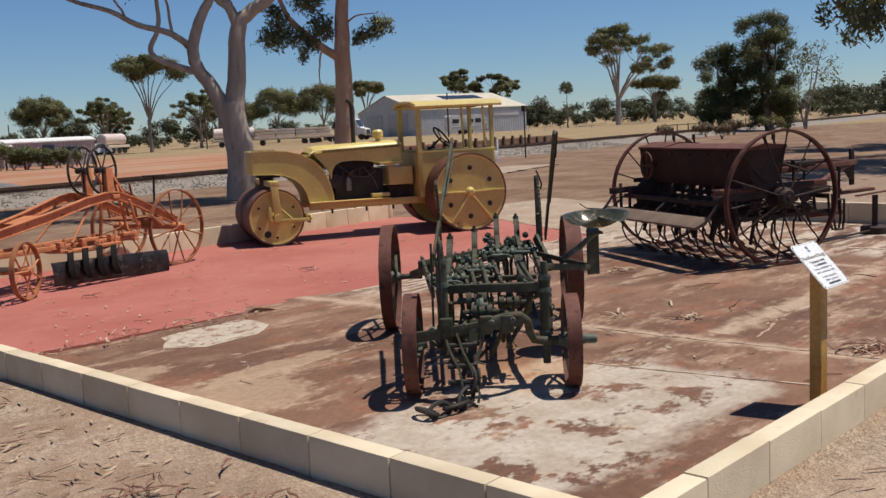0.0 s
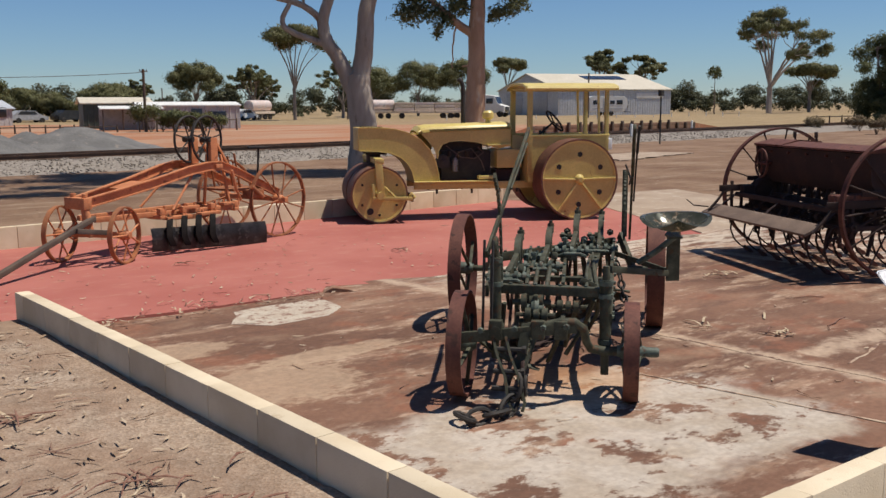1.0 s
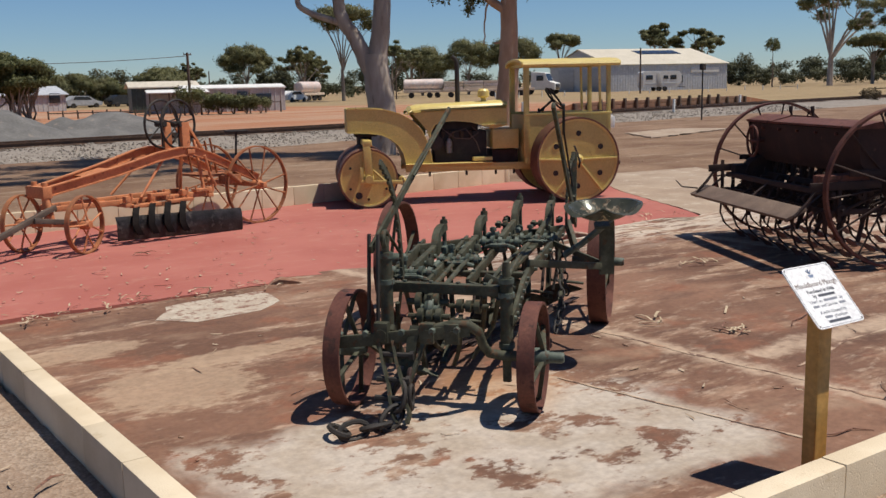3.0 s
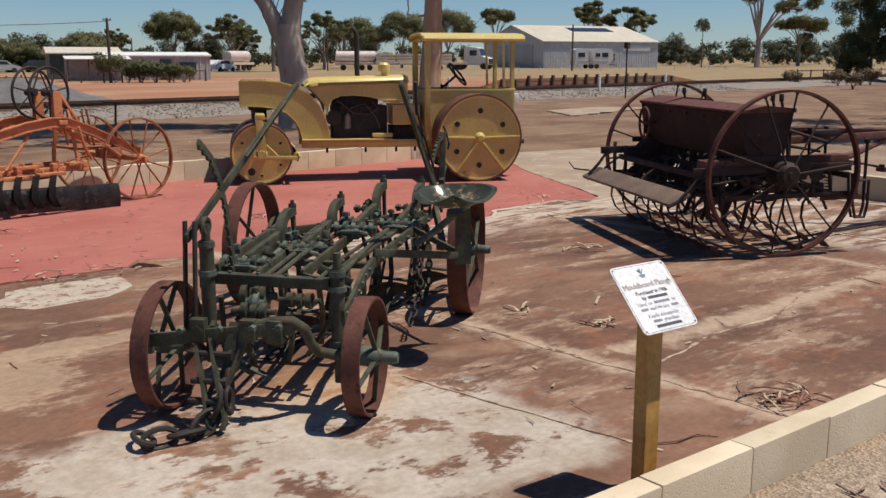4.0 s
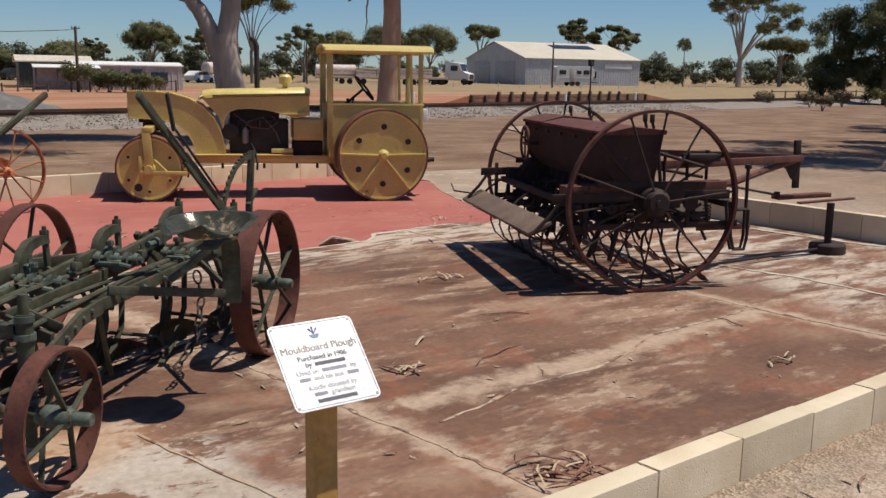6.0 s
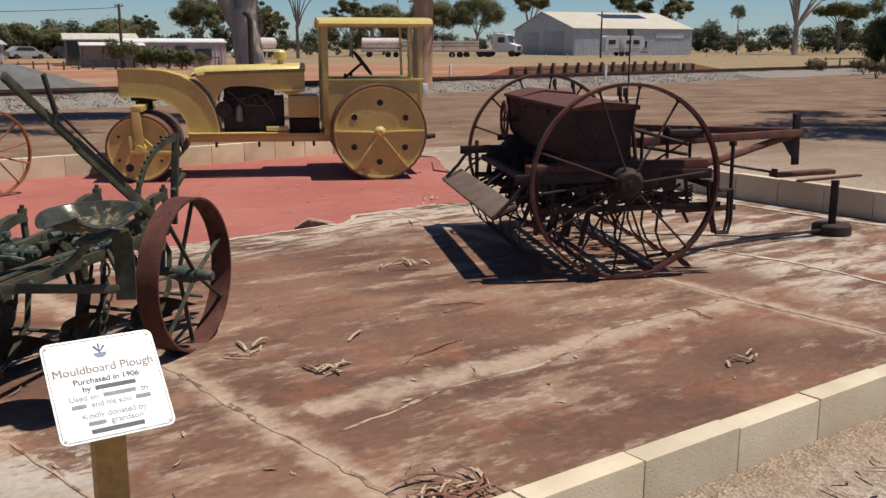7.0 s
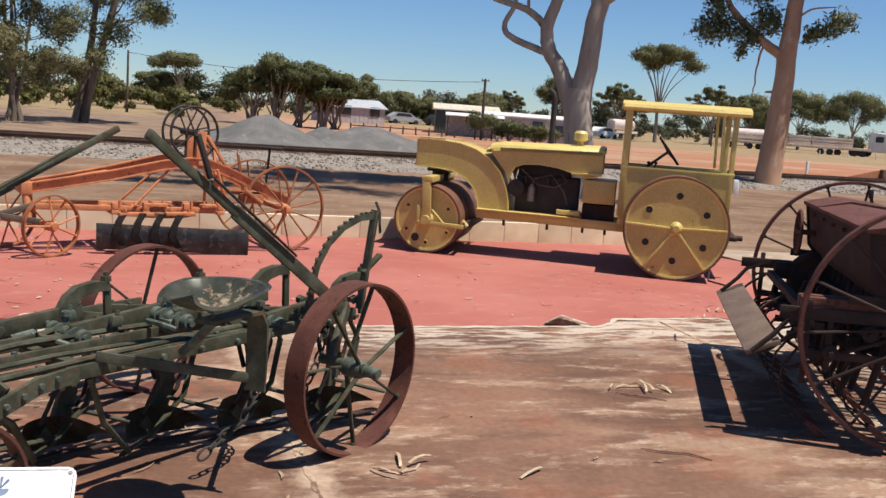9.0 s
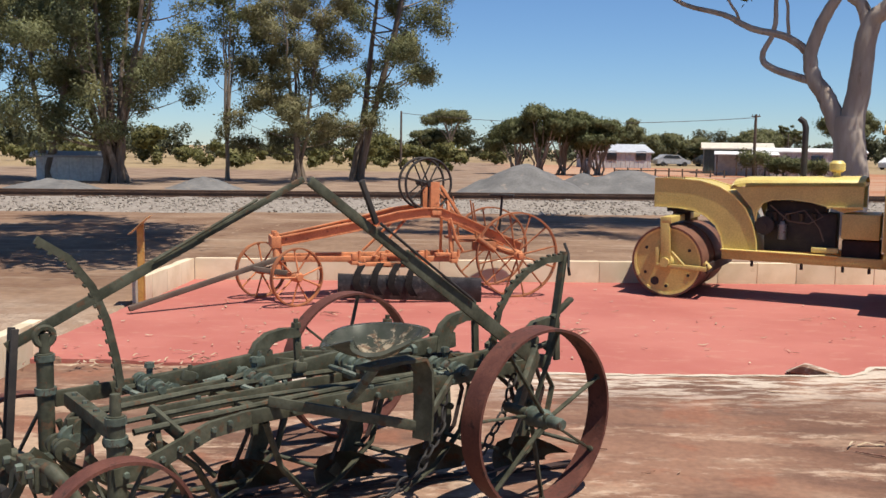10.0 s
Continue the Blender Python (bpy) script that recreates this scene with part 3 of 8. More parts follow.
def wall(name, p, q, label, first=0.0, top=0.255):
    d = Vector((q[0] - p[0], q[1] - p[1], 0))
    base = tagged(new(name), label, "wall", "", "structure")
    core = B()
    mid = Vector(((p[0] + q[0]) / 2, (p[1] + q[1]) / 2, -0.03))
    rz = math.atan2(d.y, d.x)
    box(core, (0, 0, 0), (d.length - 0.03, 0.075, 0.55))
    bmesh.ops.transform(core, matrix=Matrix.Translation(mid + Vector((0, 0, top - 0.012 - 0.245))) @ Matrix.Rotation(rz, 4, "Z"), verts=core.verts)
    part("mortar", core, M_PALE, base)
    s = 0.0
    rnd = random.Random(len(name) * 7 + int(d.length * 10))
    while s < d.length - 0.05:
        room = d.length - s
        n = 474 if room > 0.47 else 300
        c = Vector((p[0], p[1], top - 0.30)) + d.normalized() * (s + min(n / 1000, room) / 2)
        ob = new("block", BLOCK[n])
        ob.parent = base
        ob.matrix_world = Matrix.Translation(c + Vector((0, 0, rnd.uniform(-0.003, 0.003)))) @ Matrix.Rotation(rz + rnd.uniform(-0.004, 0.004), 4, "Z") @ Matrix.Diagonal((min(1.0, room / (n / 1000)), 1, 1, 1))
        s += n / 1000 + 0.005
    return base


wall("wall_front", (-0.139, -0.386), (9.30, -0.386), "low wall of cream limestone blocks", 0.0, 0.247)
wall("wall_left", (-0.12, -0.333), (-0.385, 5.1), "low wall of cream limestone blocks")
wall("wall_right", (9.25, -0.335), (9.25, 4.5), "low wall of cream limestone blocks", 0.0, 0.335)
wall("wall_back", (-0.40, 9.20), (8.3, 9.87), "low wall of cream limestone blocks")
wall("wall_left_back", (-0.45, 9.14), (-0.45, 7.35), "low wall of cream limestone blocks")

# road roller


def arc(cx, cz, r, a0, a1, n):
    return [(cx + r * math.cos(radians(a0 + (a1 - a0) * k / n)), cz + r * math.sin(radians(a0 + (a1 - a0) * k / n))) for k in range(n + 1)]


def turned(y=0.0, x=0.0, z=0.0):
    return Matrix.Translation((x, y, z))


def drum(parent, x, y0, y1, R, holes, hole_r, hole_ring, ribs, name):
    """A steel roll with a dished face at both ends, black discs for holes in the faces and welded ribs."""
    bm = B()
    lathe(bm, [(R, y0), (R, y1), (R - 0.022, y1), (R - 0.022, y0), (R, y0)], 64, turned(0, x, R))
    roll = part(name, bm, M_YRIM, parent, "rust-brown steel tyre")
    for side, y in ((1, y1 - 0.022), (-1, y0 + 0.022)):
        bm = B()
        ring = 48
        outer = [bm.verts.new((x + (R - 0.021) * math.cos(2 * math.pi * k / ring), y, R + (R - 0.021) * math.sin(2 * math.pi * k / ring))) for k in range(ring)]
        bm.faces.new(outer)
        if side < 0:
            bmesh.ops.reverse_faces(bm, faces=bm.faces[:])
        part("face", bm, M_YELLOW, roll, "ochre painted face plate")
        bm = B()
        lathe(bm, [(R - 0.021, y - 0.012), (R - 0.021, y + 0.012), (R - 0.045, y + 0.008 * side + 0.002), (R - 0.045, y - 0.008), (R - 0.021, y - 0.012)], 48, turned(0, x, R))
        part("bead", bm, M_YPALE, roll)
        for k in range(holes):
            a = 2 * math.pi * (k + 0.25) / holes + 0.28
            hx, hz = x + hole_ring * math.cos(a), R + hole_ring * math.sin(a)
            # Flat black disc: the shade inside the hole is colour, nothing is cut.
            bm = B()
            lathe(bm, [(0, side * 0.003), (hole_r, side * 0.003)], 18, turned(y, hx, hz))
            part("hole", bm, M_BLACK, roll, "flat black disc painted as the dark inside of a hole")
            bm = B()
            lathe(bm, [(hole_r, 0), (hole_r + 0.008, 0), (hole_r + 0.007, side * 0.006), (hole_r, side * 0.006)], 18, turned(y, hx, hz))
            part("hole_rim", bm, M_YELLOW, roll)
        for a in ribs:
            bm = B()
            p = Vector((x + 0.05 * math.cos(radians(a)), y + side * 0.012, R + 0.05 * math.sin(radians(a))))
            q = Vector((x + (R - 0.03) * math.cos(radians(a)), y + side * 0.012, R + (R - 0.03) * math.sin(radians(a))))
            bar(bm, p, q, 0.024, 0.03, 0.003, (0, 1, 0))
            part("rib", bm, M_YPALE, roll)
        bm = B()
        lathe(bm, [(0, side * 0.07), (0.035, side * 0.07), (0.04, side * 0.05), (0.06, side * 0.03), (0.075, side * 0.0)], 18, turned(y, x, R))
        part("hub", bm, M_YELLOW, roll)
    return roll


def road_roller():
    t = thing("road_roller", pose(7.70, 7.864, 0.005, 0, 0, 154.5), "ochre yellow vintage road roller with a flat canopy on red concrete", "road roller")
    drum(t, 0.0, 0.40, 0.83, 0.555, 6, 0.037, 0.345, (2, 178, 232, 305), "rear_roll")
    drum(t, 0.0, -0.83, -0.40, 0.555, 6, 0.037, 0.345, (2, 178, 232, 305), "rear_roll")
    roll = drum(t, 2.74, 0.04, 0.60, 0.385, 6, 0.018, 0.27, (), "front_roll")
    drum(t, 2.74, -0.60, -0.02, 0.385, 6, 0.018, 0.27, (), "front_roll")
    for sy in (1, -1):
        # The unlit inside of the filler opening is a black disc on the face.
        bm = B()
        lathe(bm, [(0, 0), (0.047, 0)], 20, turned(sy * 0.582, 2.87, 0.165))
        part("filler_hole", bm, M_BLACK, roll, "large flat black disc painted as the dark inside of the filler hole")
    # curved gooseneck plates and nose
    sweep = [(1.86, 0.50), (1.87, 0.62), (1.91, 0.80), (1.99, 0.97), (2.12, 1.11), (2.28, 1.20), (2.47, 1.255), (2.70, 1.275), (2.97, 1.275)]
    inner = [(2.97, 0.965), (2.70, 0.955), (2.53, 0.93), (2.40, 0.87), (2.30, 0.78), (2.24, 0.67), (2.20, 0.50)]
    for y0, y1 in ((0.27, 0.30), (-0.30, -0.27)):
        bm = B()
        prism(bm, sweep + inner, y0, y1)
        part("gooseneck_plate", bm, M_YELLOW, t)
        bm = B()
        strip(bm, [(x, (y0 + y1) / 2, z) for x, z in sweep], 0.055, 0.012)
        part("plate_edge", bm, M_YPALE, t)
        bm = B()
        strip(bm, [(x, (y0 + y1) / 2, z) for x, z in inner], 0.055, 0.012)
        part("plate_edge", bm, M_YPALE, t)
    bm = B()
    strip(bm, [(x, 0, z - 0.008) for x, z in sweep], 0.55, 0.012)
    part("gooseneck_top", bm, M_YELLOW, t)
    bm = B()
    strip(bm, [(x, 0, z + 0.008) for x, z in inner], 0.55, 0.012)
    part("gooseneck_underside", bm, M_YELLOW, t)
    bm = B()
    box(bm, (2.972, 0, 1.12), (0.02, 0.60, 0.31), 0.004)
    part("nose_plate", bm, M_YELLOW, t)
    for k in range(14):
        bm = B()
        rod(bm, (2.66 - 0.0 + 0.022 * k, 0.285, 1.275), (2.66 + 0.022 * k, 0.285, 1.298), 0.006, 0.005, 6)
        part("bolt", bm, M_DRUST, t)
    # steering head and fork
    bm = B()
    rod(bm, (2.74, 0, 0.80), (2.74, 0, 0.96), 0.10, 0.10, 16)
    box(bm, (2.72, 0, 0.93), (0.30, 0.34, 0.05), 0.01)
    part("steering_head", bm, M_BLACK, t)
    bm = B()
    bar(bm, (2.74, -0.68, 0.84), (2.74, 0.68, 0.84), 0.11, 0.07, 0.01)
    part("fork_crown", bm, M_YELLOW, t)
    for sy in (1, -1):
        bm = B()
        bar(bm, (2.76, sy * 0.66, 0.87), (2.73, sy * 0.66, 0.36), 0.10, 0.035, 0.008, (0, 1, 0))
        part("fork_leg", bm, M_YELLOW, t)
        bm = B()
        rod(bm, (2.74, sy * 0.60, 0.385), (2.74, sy * 0.72, 0.385), 0.055, 0.05, 14)
        part("axle_cap", bm, M_YELLOW, t)
        bm = B()
        bar(bm, (2.84, sy * 0.655, 0.345), (2.30, sy * 0.655, 0.335), 0.045, 0.05, 0.006)
        bar(bm, (2.83, sy * 0.655, 0.30), (2.83, sy * 0.655, 0.54), 0.045, 0.03, 0.005, (0, 1, 0))
        part("scraper_arm", bm, M_YELLOW, t)
        bm = B()
        rod(bm, (2.54, sy * 0.655, 0.36), (2.68, sy * 0.655, 0.50), 0.014)
        part("brace", bm, M_YELLOW, t)
        bm = B()
        rod(bm, (2.27, sy * 0.63, 0.34), (2.33, sy * 0.63, 0.40), 0.03)
        part("scraper_knob", bm, M_YELLOW, t)
    bm = B()
    bar(bm, (2.30, -0.66, 0.34), (2.30, 0.66, 0.34), 0.02, 0.10, 0.004)
    part("scraper_blade", bm, M_DRUST, t)
    # chassis
    for sy in (1, -1):
        bm = B()
        bar(bm, (2.22, sy * 0.30, 0.475), (-0.55, sy * 0.30, 0.455), 0.05, 0.10, 0.006)
        part("side_rail", bm, M_YELLOW, t)
        bm = B()
        bar(bm, (2.22, sy * 0.335, 0.53), (1.05, sy * 0.335, 0.525), 0.12, 0.012, 0.003)
        part("running_board", bm, M_YPALE, t)
        for x in (0.75, 1.0, 1.4, 1.9):
            bm = B()
            rod(bm, (x, sy * 0.31, 0.36), (x, sy * 0.31, 0.43), 0.016)
            part("bolt", bm, M_BLACK, t)
    # hood with an arched engine opening
    hoodside = [(2.12, 1.20), (1.70, 1.225), (0.84, 1.25), (0.84, 1.02), (1.02, 0.98), (1.16, 1.03), (1.34, 1.075), (1.55, 1.095), (1.72, 1.085), (1.82, 1.045), (1.87, 0.96), (1.885, 0.85), (1.93, 0.98), (2.03, 1.10)]
    for y0, y1 in ((0.285, 0.305), (-0.305, -0.285)):
        bm = B()
        prism(bm, hoodside, y0, y1)
        part("hood_side", bm, M_YELLOW, t)
        bm = B()
        strip(bm, [(x, (y0 + y1) / 2, z - 0.004) for x, z in hoodside[3:12]], 0.035, 0.012)
        part("hood_edge", bm, M_YPALE, t)
    bm = B()
    prof = [(0.325, 0.0), (0.33, 0.035), (0.31, 0.065), (0.24, 0.085), (0.12, 0.098), (0.0, 0.10)]
    prof = [(-a, b) for a, b in prof[:-1]] + [(a, b) for a, b in prof[::-1]]
    rings = [[bm.verts.new((x, y * w, z + h * k)) for y, h in prof] for x, z, w, k in ((2.17, 1.175, 0.82, 0.55), (2.12, 1.20, 0.97, 0.9), (2.0, 1.213, 1.0, 1.0), (0.86, 1.245, 1.0, 1.0), (0.83, 1.245, 0.97, 0.9))]
    for a, b in zip(rings, rings[1:]):
        for k in range(len(a) - 1):
            bm.faces.new((a[k], a[k + 1], b[k + 1], b[k]))
    for r in rings:
        bm.faces.new((r[0], r[-1], *[]) if False else (r[0], r[1], r[-2], r[-1]))
    part("hood_top", bm, M_YPALE, t, "sun-faded pale yellow hood top")
    bm = B()
    bar(bm, (1.18, 0.31, 1.02), (0.84, 0.31, 1.03), 0.07, 0.02, 0.004)
    part("hood_ledge", bm, M_YPALE, t)
    # engine
    bm = B()
    box(bm, (1.45, 0, 0.74), (0.72, 0.34, 0.42), 0.02)
    box(bm, (1.50, 0, 1.0), (0.60, 0.26, 0.14), 0.02)
    part("engine_block", bm, M_BLACK, t, "oily black engine")
    for k in range(4):
        bm = B()
        rod(bm, (1.70 - 0.13 * k, 0.17, 0.86), (1.70 - 0.13 * k, 0.22, 0.95), 0.028, 0.022)
        part("port", bm, M_BLACK, t)
    bm = B()
    rod(bm, (1.62, 0.22, 0.66), (1.62, 0.22, 0.82), 0.045, 0.045, 14)
    rod(bm, (1.62, 0.22, 0.82), (1.62, 0.22, 0.85), 0.03, 0.025, 12)
    part("filter_bowl", bm, M_STEEL, t)
    bm = B()
    rod(bm, (1.80, 0.20, 0.80), (1.80, 0.27, 0.80), 0.10, 0.10, 20)
    rod(bm, (1.80, 0.27, 0.80), (1.80, 0.29, 0.80), 0.03, 0.03, 12)
    part("pulley", bm, M_BLACK, t)
    for pts in ([(1.75, 0.24, 1.02), (1.55, 0.28, 0.86), (1.35, 0.28, 0.84), (1.22, 0.26, 0.92), (1.3, 0.25, 1.0)], [(1.62, 0.22, 0.85), (1.58, 0.28, 0.93), (1.40, 0.28, 0.98), (1.25, 0.26, 0.80), (1.2, 0.25, 0.66)]):
        bm = B()
        tube(bm, pts, 0.008, 6)
        part("hose", bm, M_GREY, t)
    bm = B()
    box(bm, (1.18, 0.30, 0.575), (0.26, 0.10, 0.05), 0.006)
    part("step", bm, M_YPALE, t)
    bm = B()
    box(bm, (0.855, 0.0, 0.83), (0.36, 0.60, 0.26), 0.012)
    part("battery_box", bm, M_YELLOW, t)
    bm = B()
    box(bm, (0.85, 0, 0.56), (0.36, 0.42, 0.24), 0.01)
    part("gearbox", bm, M_DRUST, t)
    # exhaust and air cleaner
    bm = B()
    tube(bm, [(1.46, 0.03, 1.30), (1.46, 0.03, 1.84), (1.48, 0.03, 1.90), (1.53, 0.03, 1.94)], [0.033, 0.033, 0.031, 0.03], 12)
    part("exhaust_pipe", bm, M_BLACK, t, "black exhaust pipe with a bent tip")
    bm = B()
    lathe(bm, [(0, 0.17), (0.05, 0.17), (0.078, 0.14), (0.08, 0.07), (0.06, 0.055), (0.035, 0.05), (0.035, 0.0), (0, 0.0)], 20, Matrix.Translation((1.12, 0.12, 1.33)) @ Matrix.Rotation(radians(90), 4, "X"))
    part("air_cleaner", bm, M_YPALE, t)
    # cab tub, posts, canopy
    for sy in (1, -1):
        bm = B()
        prism(bm, [(0.62, 0.50), (0.62, 1.14), (-0.55, 1.14), (-0.55, 0.52)], sy * 0.44 - 0.012, sy * 0.44 + 0.012)
        part("cab_side", bm, M_YELLOW, t)
        bm = B()
        bar(bm, (0.64, sy * 0.44, 1.15), (-0.57, sy * 0.44, 1.15), 0.05, 0.03, 0.005)
        part("cab_rail", bm, M_YPALE, t)
        for x, w in ((0.60, 0.075), (-0.53, 0.055)):
            bm = B()
            bar(bm, (x, sy * 0.43, 0.6), (x, sy * 0.43, 1.80), 0.05, w, 0.006, (1, 0, 0))
            part("canopy_post", bm, M_YELLOW, t)
        bm = B()
        bar(bm, (-0.42, sy * 0.43, 1.18), (-0.40, sy * 0.43, 1.80), 0.03, 0.03, 0.004)
        part("canopy_brace", bm, M_YPALE, t)
    bm = B()
    prism(bm, [(0.62, 0.50), (0.62, 1.14), (0.595, 1.14), (0.595, 0.50)], -0.44, 0.44)
    part("cab_front", bm, M_YELLOW, t)
    bm = B()
    box(bm, (-0.545, 0, 0.78), (0.02, 0.88, 0.5), 0.004)
    part("cab_back", bm, M_YELLOW, t)
    bm = B()
    box(bm, (0.0, 0, 0.56), (1.1, 0.86, 0.03), 0.004)
    part("cab_floor", bm, M_DRUST, t)
    bm = B()
    box(bm, (-0.30, 0, 0.92), (0.34, 0.42, 0.09), 0.03)
    box(bm, (-0.30, 0, 0.73), (0.24, 0.3, 0.30), 0.01)
    part("driver_seat", bm, M_BLACK, t)
    bm = B()
    sec = [(-0.52, 1.80), (-0.50, 1.835), (-0.35, 1.868), (0.0, 1.885), (0.35, 1.868), (0.50, 1.835), (0.52, 1.80)]
    rings = []
    for x in (0.68, 0.66, -0.66, -0.68):
        k = 0.96 if abs(x) > 0.67 else 1.0
        rings.append([bm.verts.new((x, y * k, z)) for y, z in sec] + [bm.verts.new((x, y * k * 0.97, z - 0.03)) for y, z in sec[::-1]])
    for a, b in zip(rings, rings[1:]):
        for k in range(len(a)):
            j = (k + 1) % len(a)
            bm.faces.new((a[k], a[j], b[j], b[k]))
    bm.faces.new(rings[0])
    bm.faces.new(rings[-1][::-1])
    part("canopy", bm, M_YPALE, t, "pale yellow sheet canopy with rust spots")
    for x in (0.60, 0.0, -0.53):
        bm = B()
        bar(bm, (x, -0.48, 1.79), (x, 0.48, 1.79), 0.035, 0.035, 0.004)
        part("canopy_bow", bm, M_YELLOW, t)
    # steering wheel leaning back
    bm = B()
    tilt = Matrix.Translation((0.13, 0.10, 1.345)) @ Matrix.Rotation(radians(-52), 4, "Y")
    ring = [tilt @ Vector((0.175 * math.cos(a), 0.175 * math.sin(a), 0)) for a in [2 * math.pi * k / 28 for k in range(29)]]
    tube(bm, ring, 0.014, 8)
    for k in range(3):
        a = 2 * math.pi * k / 3 + 0.4
        rod(bm, tilt @ Vector((0, 0, -0.02)), tilt @ Vector((0.172 * math.cos(a), 0.172 * math.sin(a), 0)), 0.009)
    sw = part("steering_wheel", bm, M_BLACK, t, "black three-spoke steering wheel")
    bm = B()
    rod(bm, tilt @ Vector((0, 0, -0.01)), (0.52, 0.10, 1.02), 0.016)
    part("steering_column", bm, M_BLACK, t)
    for y in (0.0, 0.08):
        bm = B()
        rod(bm, (0.36, y, 0.6), (0.26 + y, y, 1.2), 0.009)
        bmesh.ops.create_uvsphere(bm, u_segments=8, v_segments=6, radius=0.02, matrix=Matrix.Translation((0.26 + y, y, 1.2)))
        part("lever", bm, M_BLACK, t)
    bm = B()
    box(bm, (-0.60, 0.36, 1.02), (0.06, 0.10, 0.16), 0.01)
    part("tail_lamp", bm, M_WHITE, t, "white tail lamp")
    bm = B()
    box(bm, (-0.62, 0, 0.46), (0.10, 0.9, 0.05), 0.01)
    rod(bm, (-0.60, 0.30, 0.46), (-0.74, 0.30, 0.46), 0.03)
    part("drawbar", bm, M_DRUST, t)


road_roller()

# seed drill


def seed_drill():
    t = thing("seed_drill", pose(6.436, 2.803, 0.055, 0, -0.7, -25.5), "dark rusted horse-drawn seed drill with tall spoked wheels", "seed drill")
    for y in (-1.0, 1.0):
        spoked_wheel(t, turned(y, 0, 0.637), 0.637, 0.055, 0.02, 14, 0.10, 0.20, M_RUST, M_DRUST, M_DRUST, 0.0078, 0.32, "wheel", 0.1)
    bm = B()
    rod(bm, (0, -1.12, 0.637), (0, 1.12, 0.637), 0.026, 0.026, 12)
    part("axle", bm, M_DRUST, t)
    # seed box with lid
    bm = B()
    sec = [(-0.325, 1.09), (0.065, 1.09), (0.01, 0.83), (-0.07, 0.72), (-0.20, 0.73), (-0.29, 0.84)]
    prism(bm, sec, -0.91, 0.87)
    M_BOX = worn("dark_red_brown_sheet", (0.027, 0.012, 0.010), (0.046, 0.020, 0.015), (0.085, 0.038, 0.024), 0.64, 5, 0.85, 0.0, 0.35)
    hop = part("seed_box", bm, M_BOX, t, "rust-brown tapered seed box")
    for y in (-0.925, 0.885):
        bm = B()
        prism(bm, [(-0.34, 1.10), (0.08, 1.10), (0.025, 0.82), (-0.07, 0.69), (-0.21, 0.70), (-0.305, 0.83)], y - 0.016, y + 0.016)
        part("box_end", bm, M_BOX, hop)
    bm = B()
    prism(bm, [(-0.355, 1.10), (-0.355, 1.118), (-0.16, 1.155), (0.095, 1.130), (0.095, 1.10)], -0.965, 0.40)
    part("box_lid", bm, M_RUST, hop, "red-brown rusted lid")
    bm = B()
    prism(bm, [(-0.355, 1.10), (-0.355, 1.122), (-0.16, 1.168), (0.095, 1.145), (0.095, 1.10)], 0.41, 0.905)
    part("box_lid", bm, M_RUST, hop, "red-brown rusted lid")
    for y in (-0.62, -0.31, 0.0, 0.31, 0.62):
        bm = B()
        rod(bm, (-0.322, y, 1.05), (-0.344, y, 1.05), 0.014, 0.012, 6)
        part("bolt", bm, M_RUST, hop)
        bm = B()
        strip(bm, [(0.088, y, 1.08), (0.025, y, 0.79), (-0.06, y, 0.68)], 0.04, 0.012)
        part("strap", bm, M_RUST, hop)
    # rear curved quadrant and hand wheel on the far end
    bm = B()
    ring = [(-0.41, 0.66 + 0.11 * math.cos(a), 0.93 + 0.14 * math.sin(a)) for a in [2 * math.pi * k / 24 for k in range(25)]]
    tube(bm, ring, 0.012, 7)
    rod(bm, (-0.41, 0.55, 0.93), (-0.41, 0.77, 0.93), 0.008)
    rod(bm, (-0.41, 0.66, 0.79), (-0.41, 0.66, 1.07), 0.008)
    rod(bm, (-0.42, 0.66, 0.93), (-0.28, 0.66, 0.93), 0.018)
    part("hand_wheel", bm, M_RUST, t)
    # main frame
    for y in (-0.93, 0.93):
        bm = B()
        bar(bm, (-0.72, y, 0.665), (0.62, y, 0.67), 0.022, 0.065, 0.004)
        part("frame_side", bm, M_DRUST, t)
        for x, z0, z1 in ((-0.58, 0.30, 0.74), (-0.47, 0.38, 0.70), (0.30, 0.44, 0.70)):
            bm = B()
            bar(bm, (x, y, z0), (x, y, z1), 0.03, 0.018, 0.003, (0, 1, 0))
            part("frame_drop", bm, M_DRUST, t)
        bm = B()
        rod(bm, (-0.66, y * 0.98, 0.36), (-0.05, y * 0.98, 0.62), 0.012)
        part("frame_stay", bm, M_DRUST, t)
        bm = B()
        tube(bm, [(-0.58, y, 0.66), (-0.68, y, 0.62), (-0.74, y, 0.54), (-0.84, y, 0.44)], 0.014, 7)
        part("board_arm", bm, M_DRUST, t)
    for x in (-0.52, -0.20, 0.22, 0.60):
        bm = B()
        bar(bm, (x, -0.93, 0.60), (x, 0.93, 0.60), 0.045, 0.045, 0.005)
        part("frame_cross_bar", bm, M_DRUST, t)
    for y in (-0.80, -0.27, 0.27, 0.80):
        bm = B()
        bar(bm, (-0.10, y, 0.60), (-0.12, y, 0.74), 0.05, 0.05, 0.005, (1, 0, 0))
        part("box_support", bm, M_DRUST, t)
    # lower tine frame
    for x in (-0.50, -0.18, 0.16, 0.48):
        bm = B()
        bar(bm, (x, -0.92, 0.45), (x, 0.92, 0.45), 0.035, 0.035, 0.004)
        part("tine_bar", bm, M_DRUST, t)
    for y in (-0.92, -0.46, 0.0, 0.46, 0.92):
        bm = B()
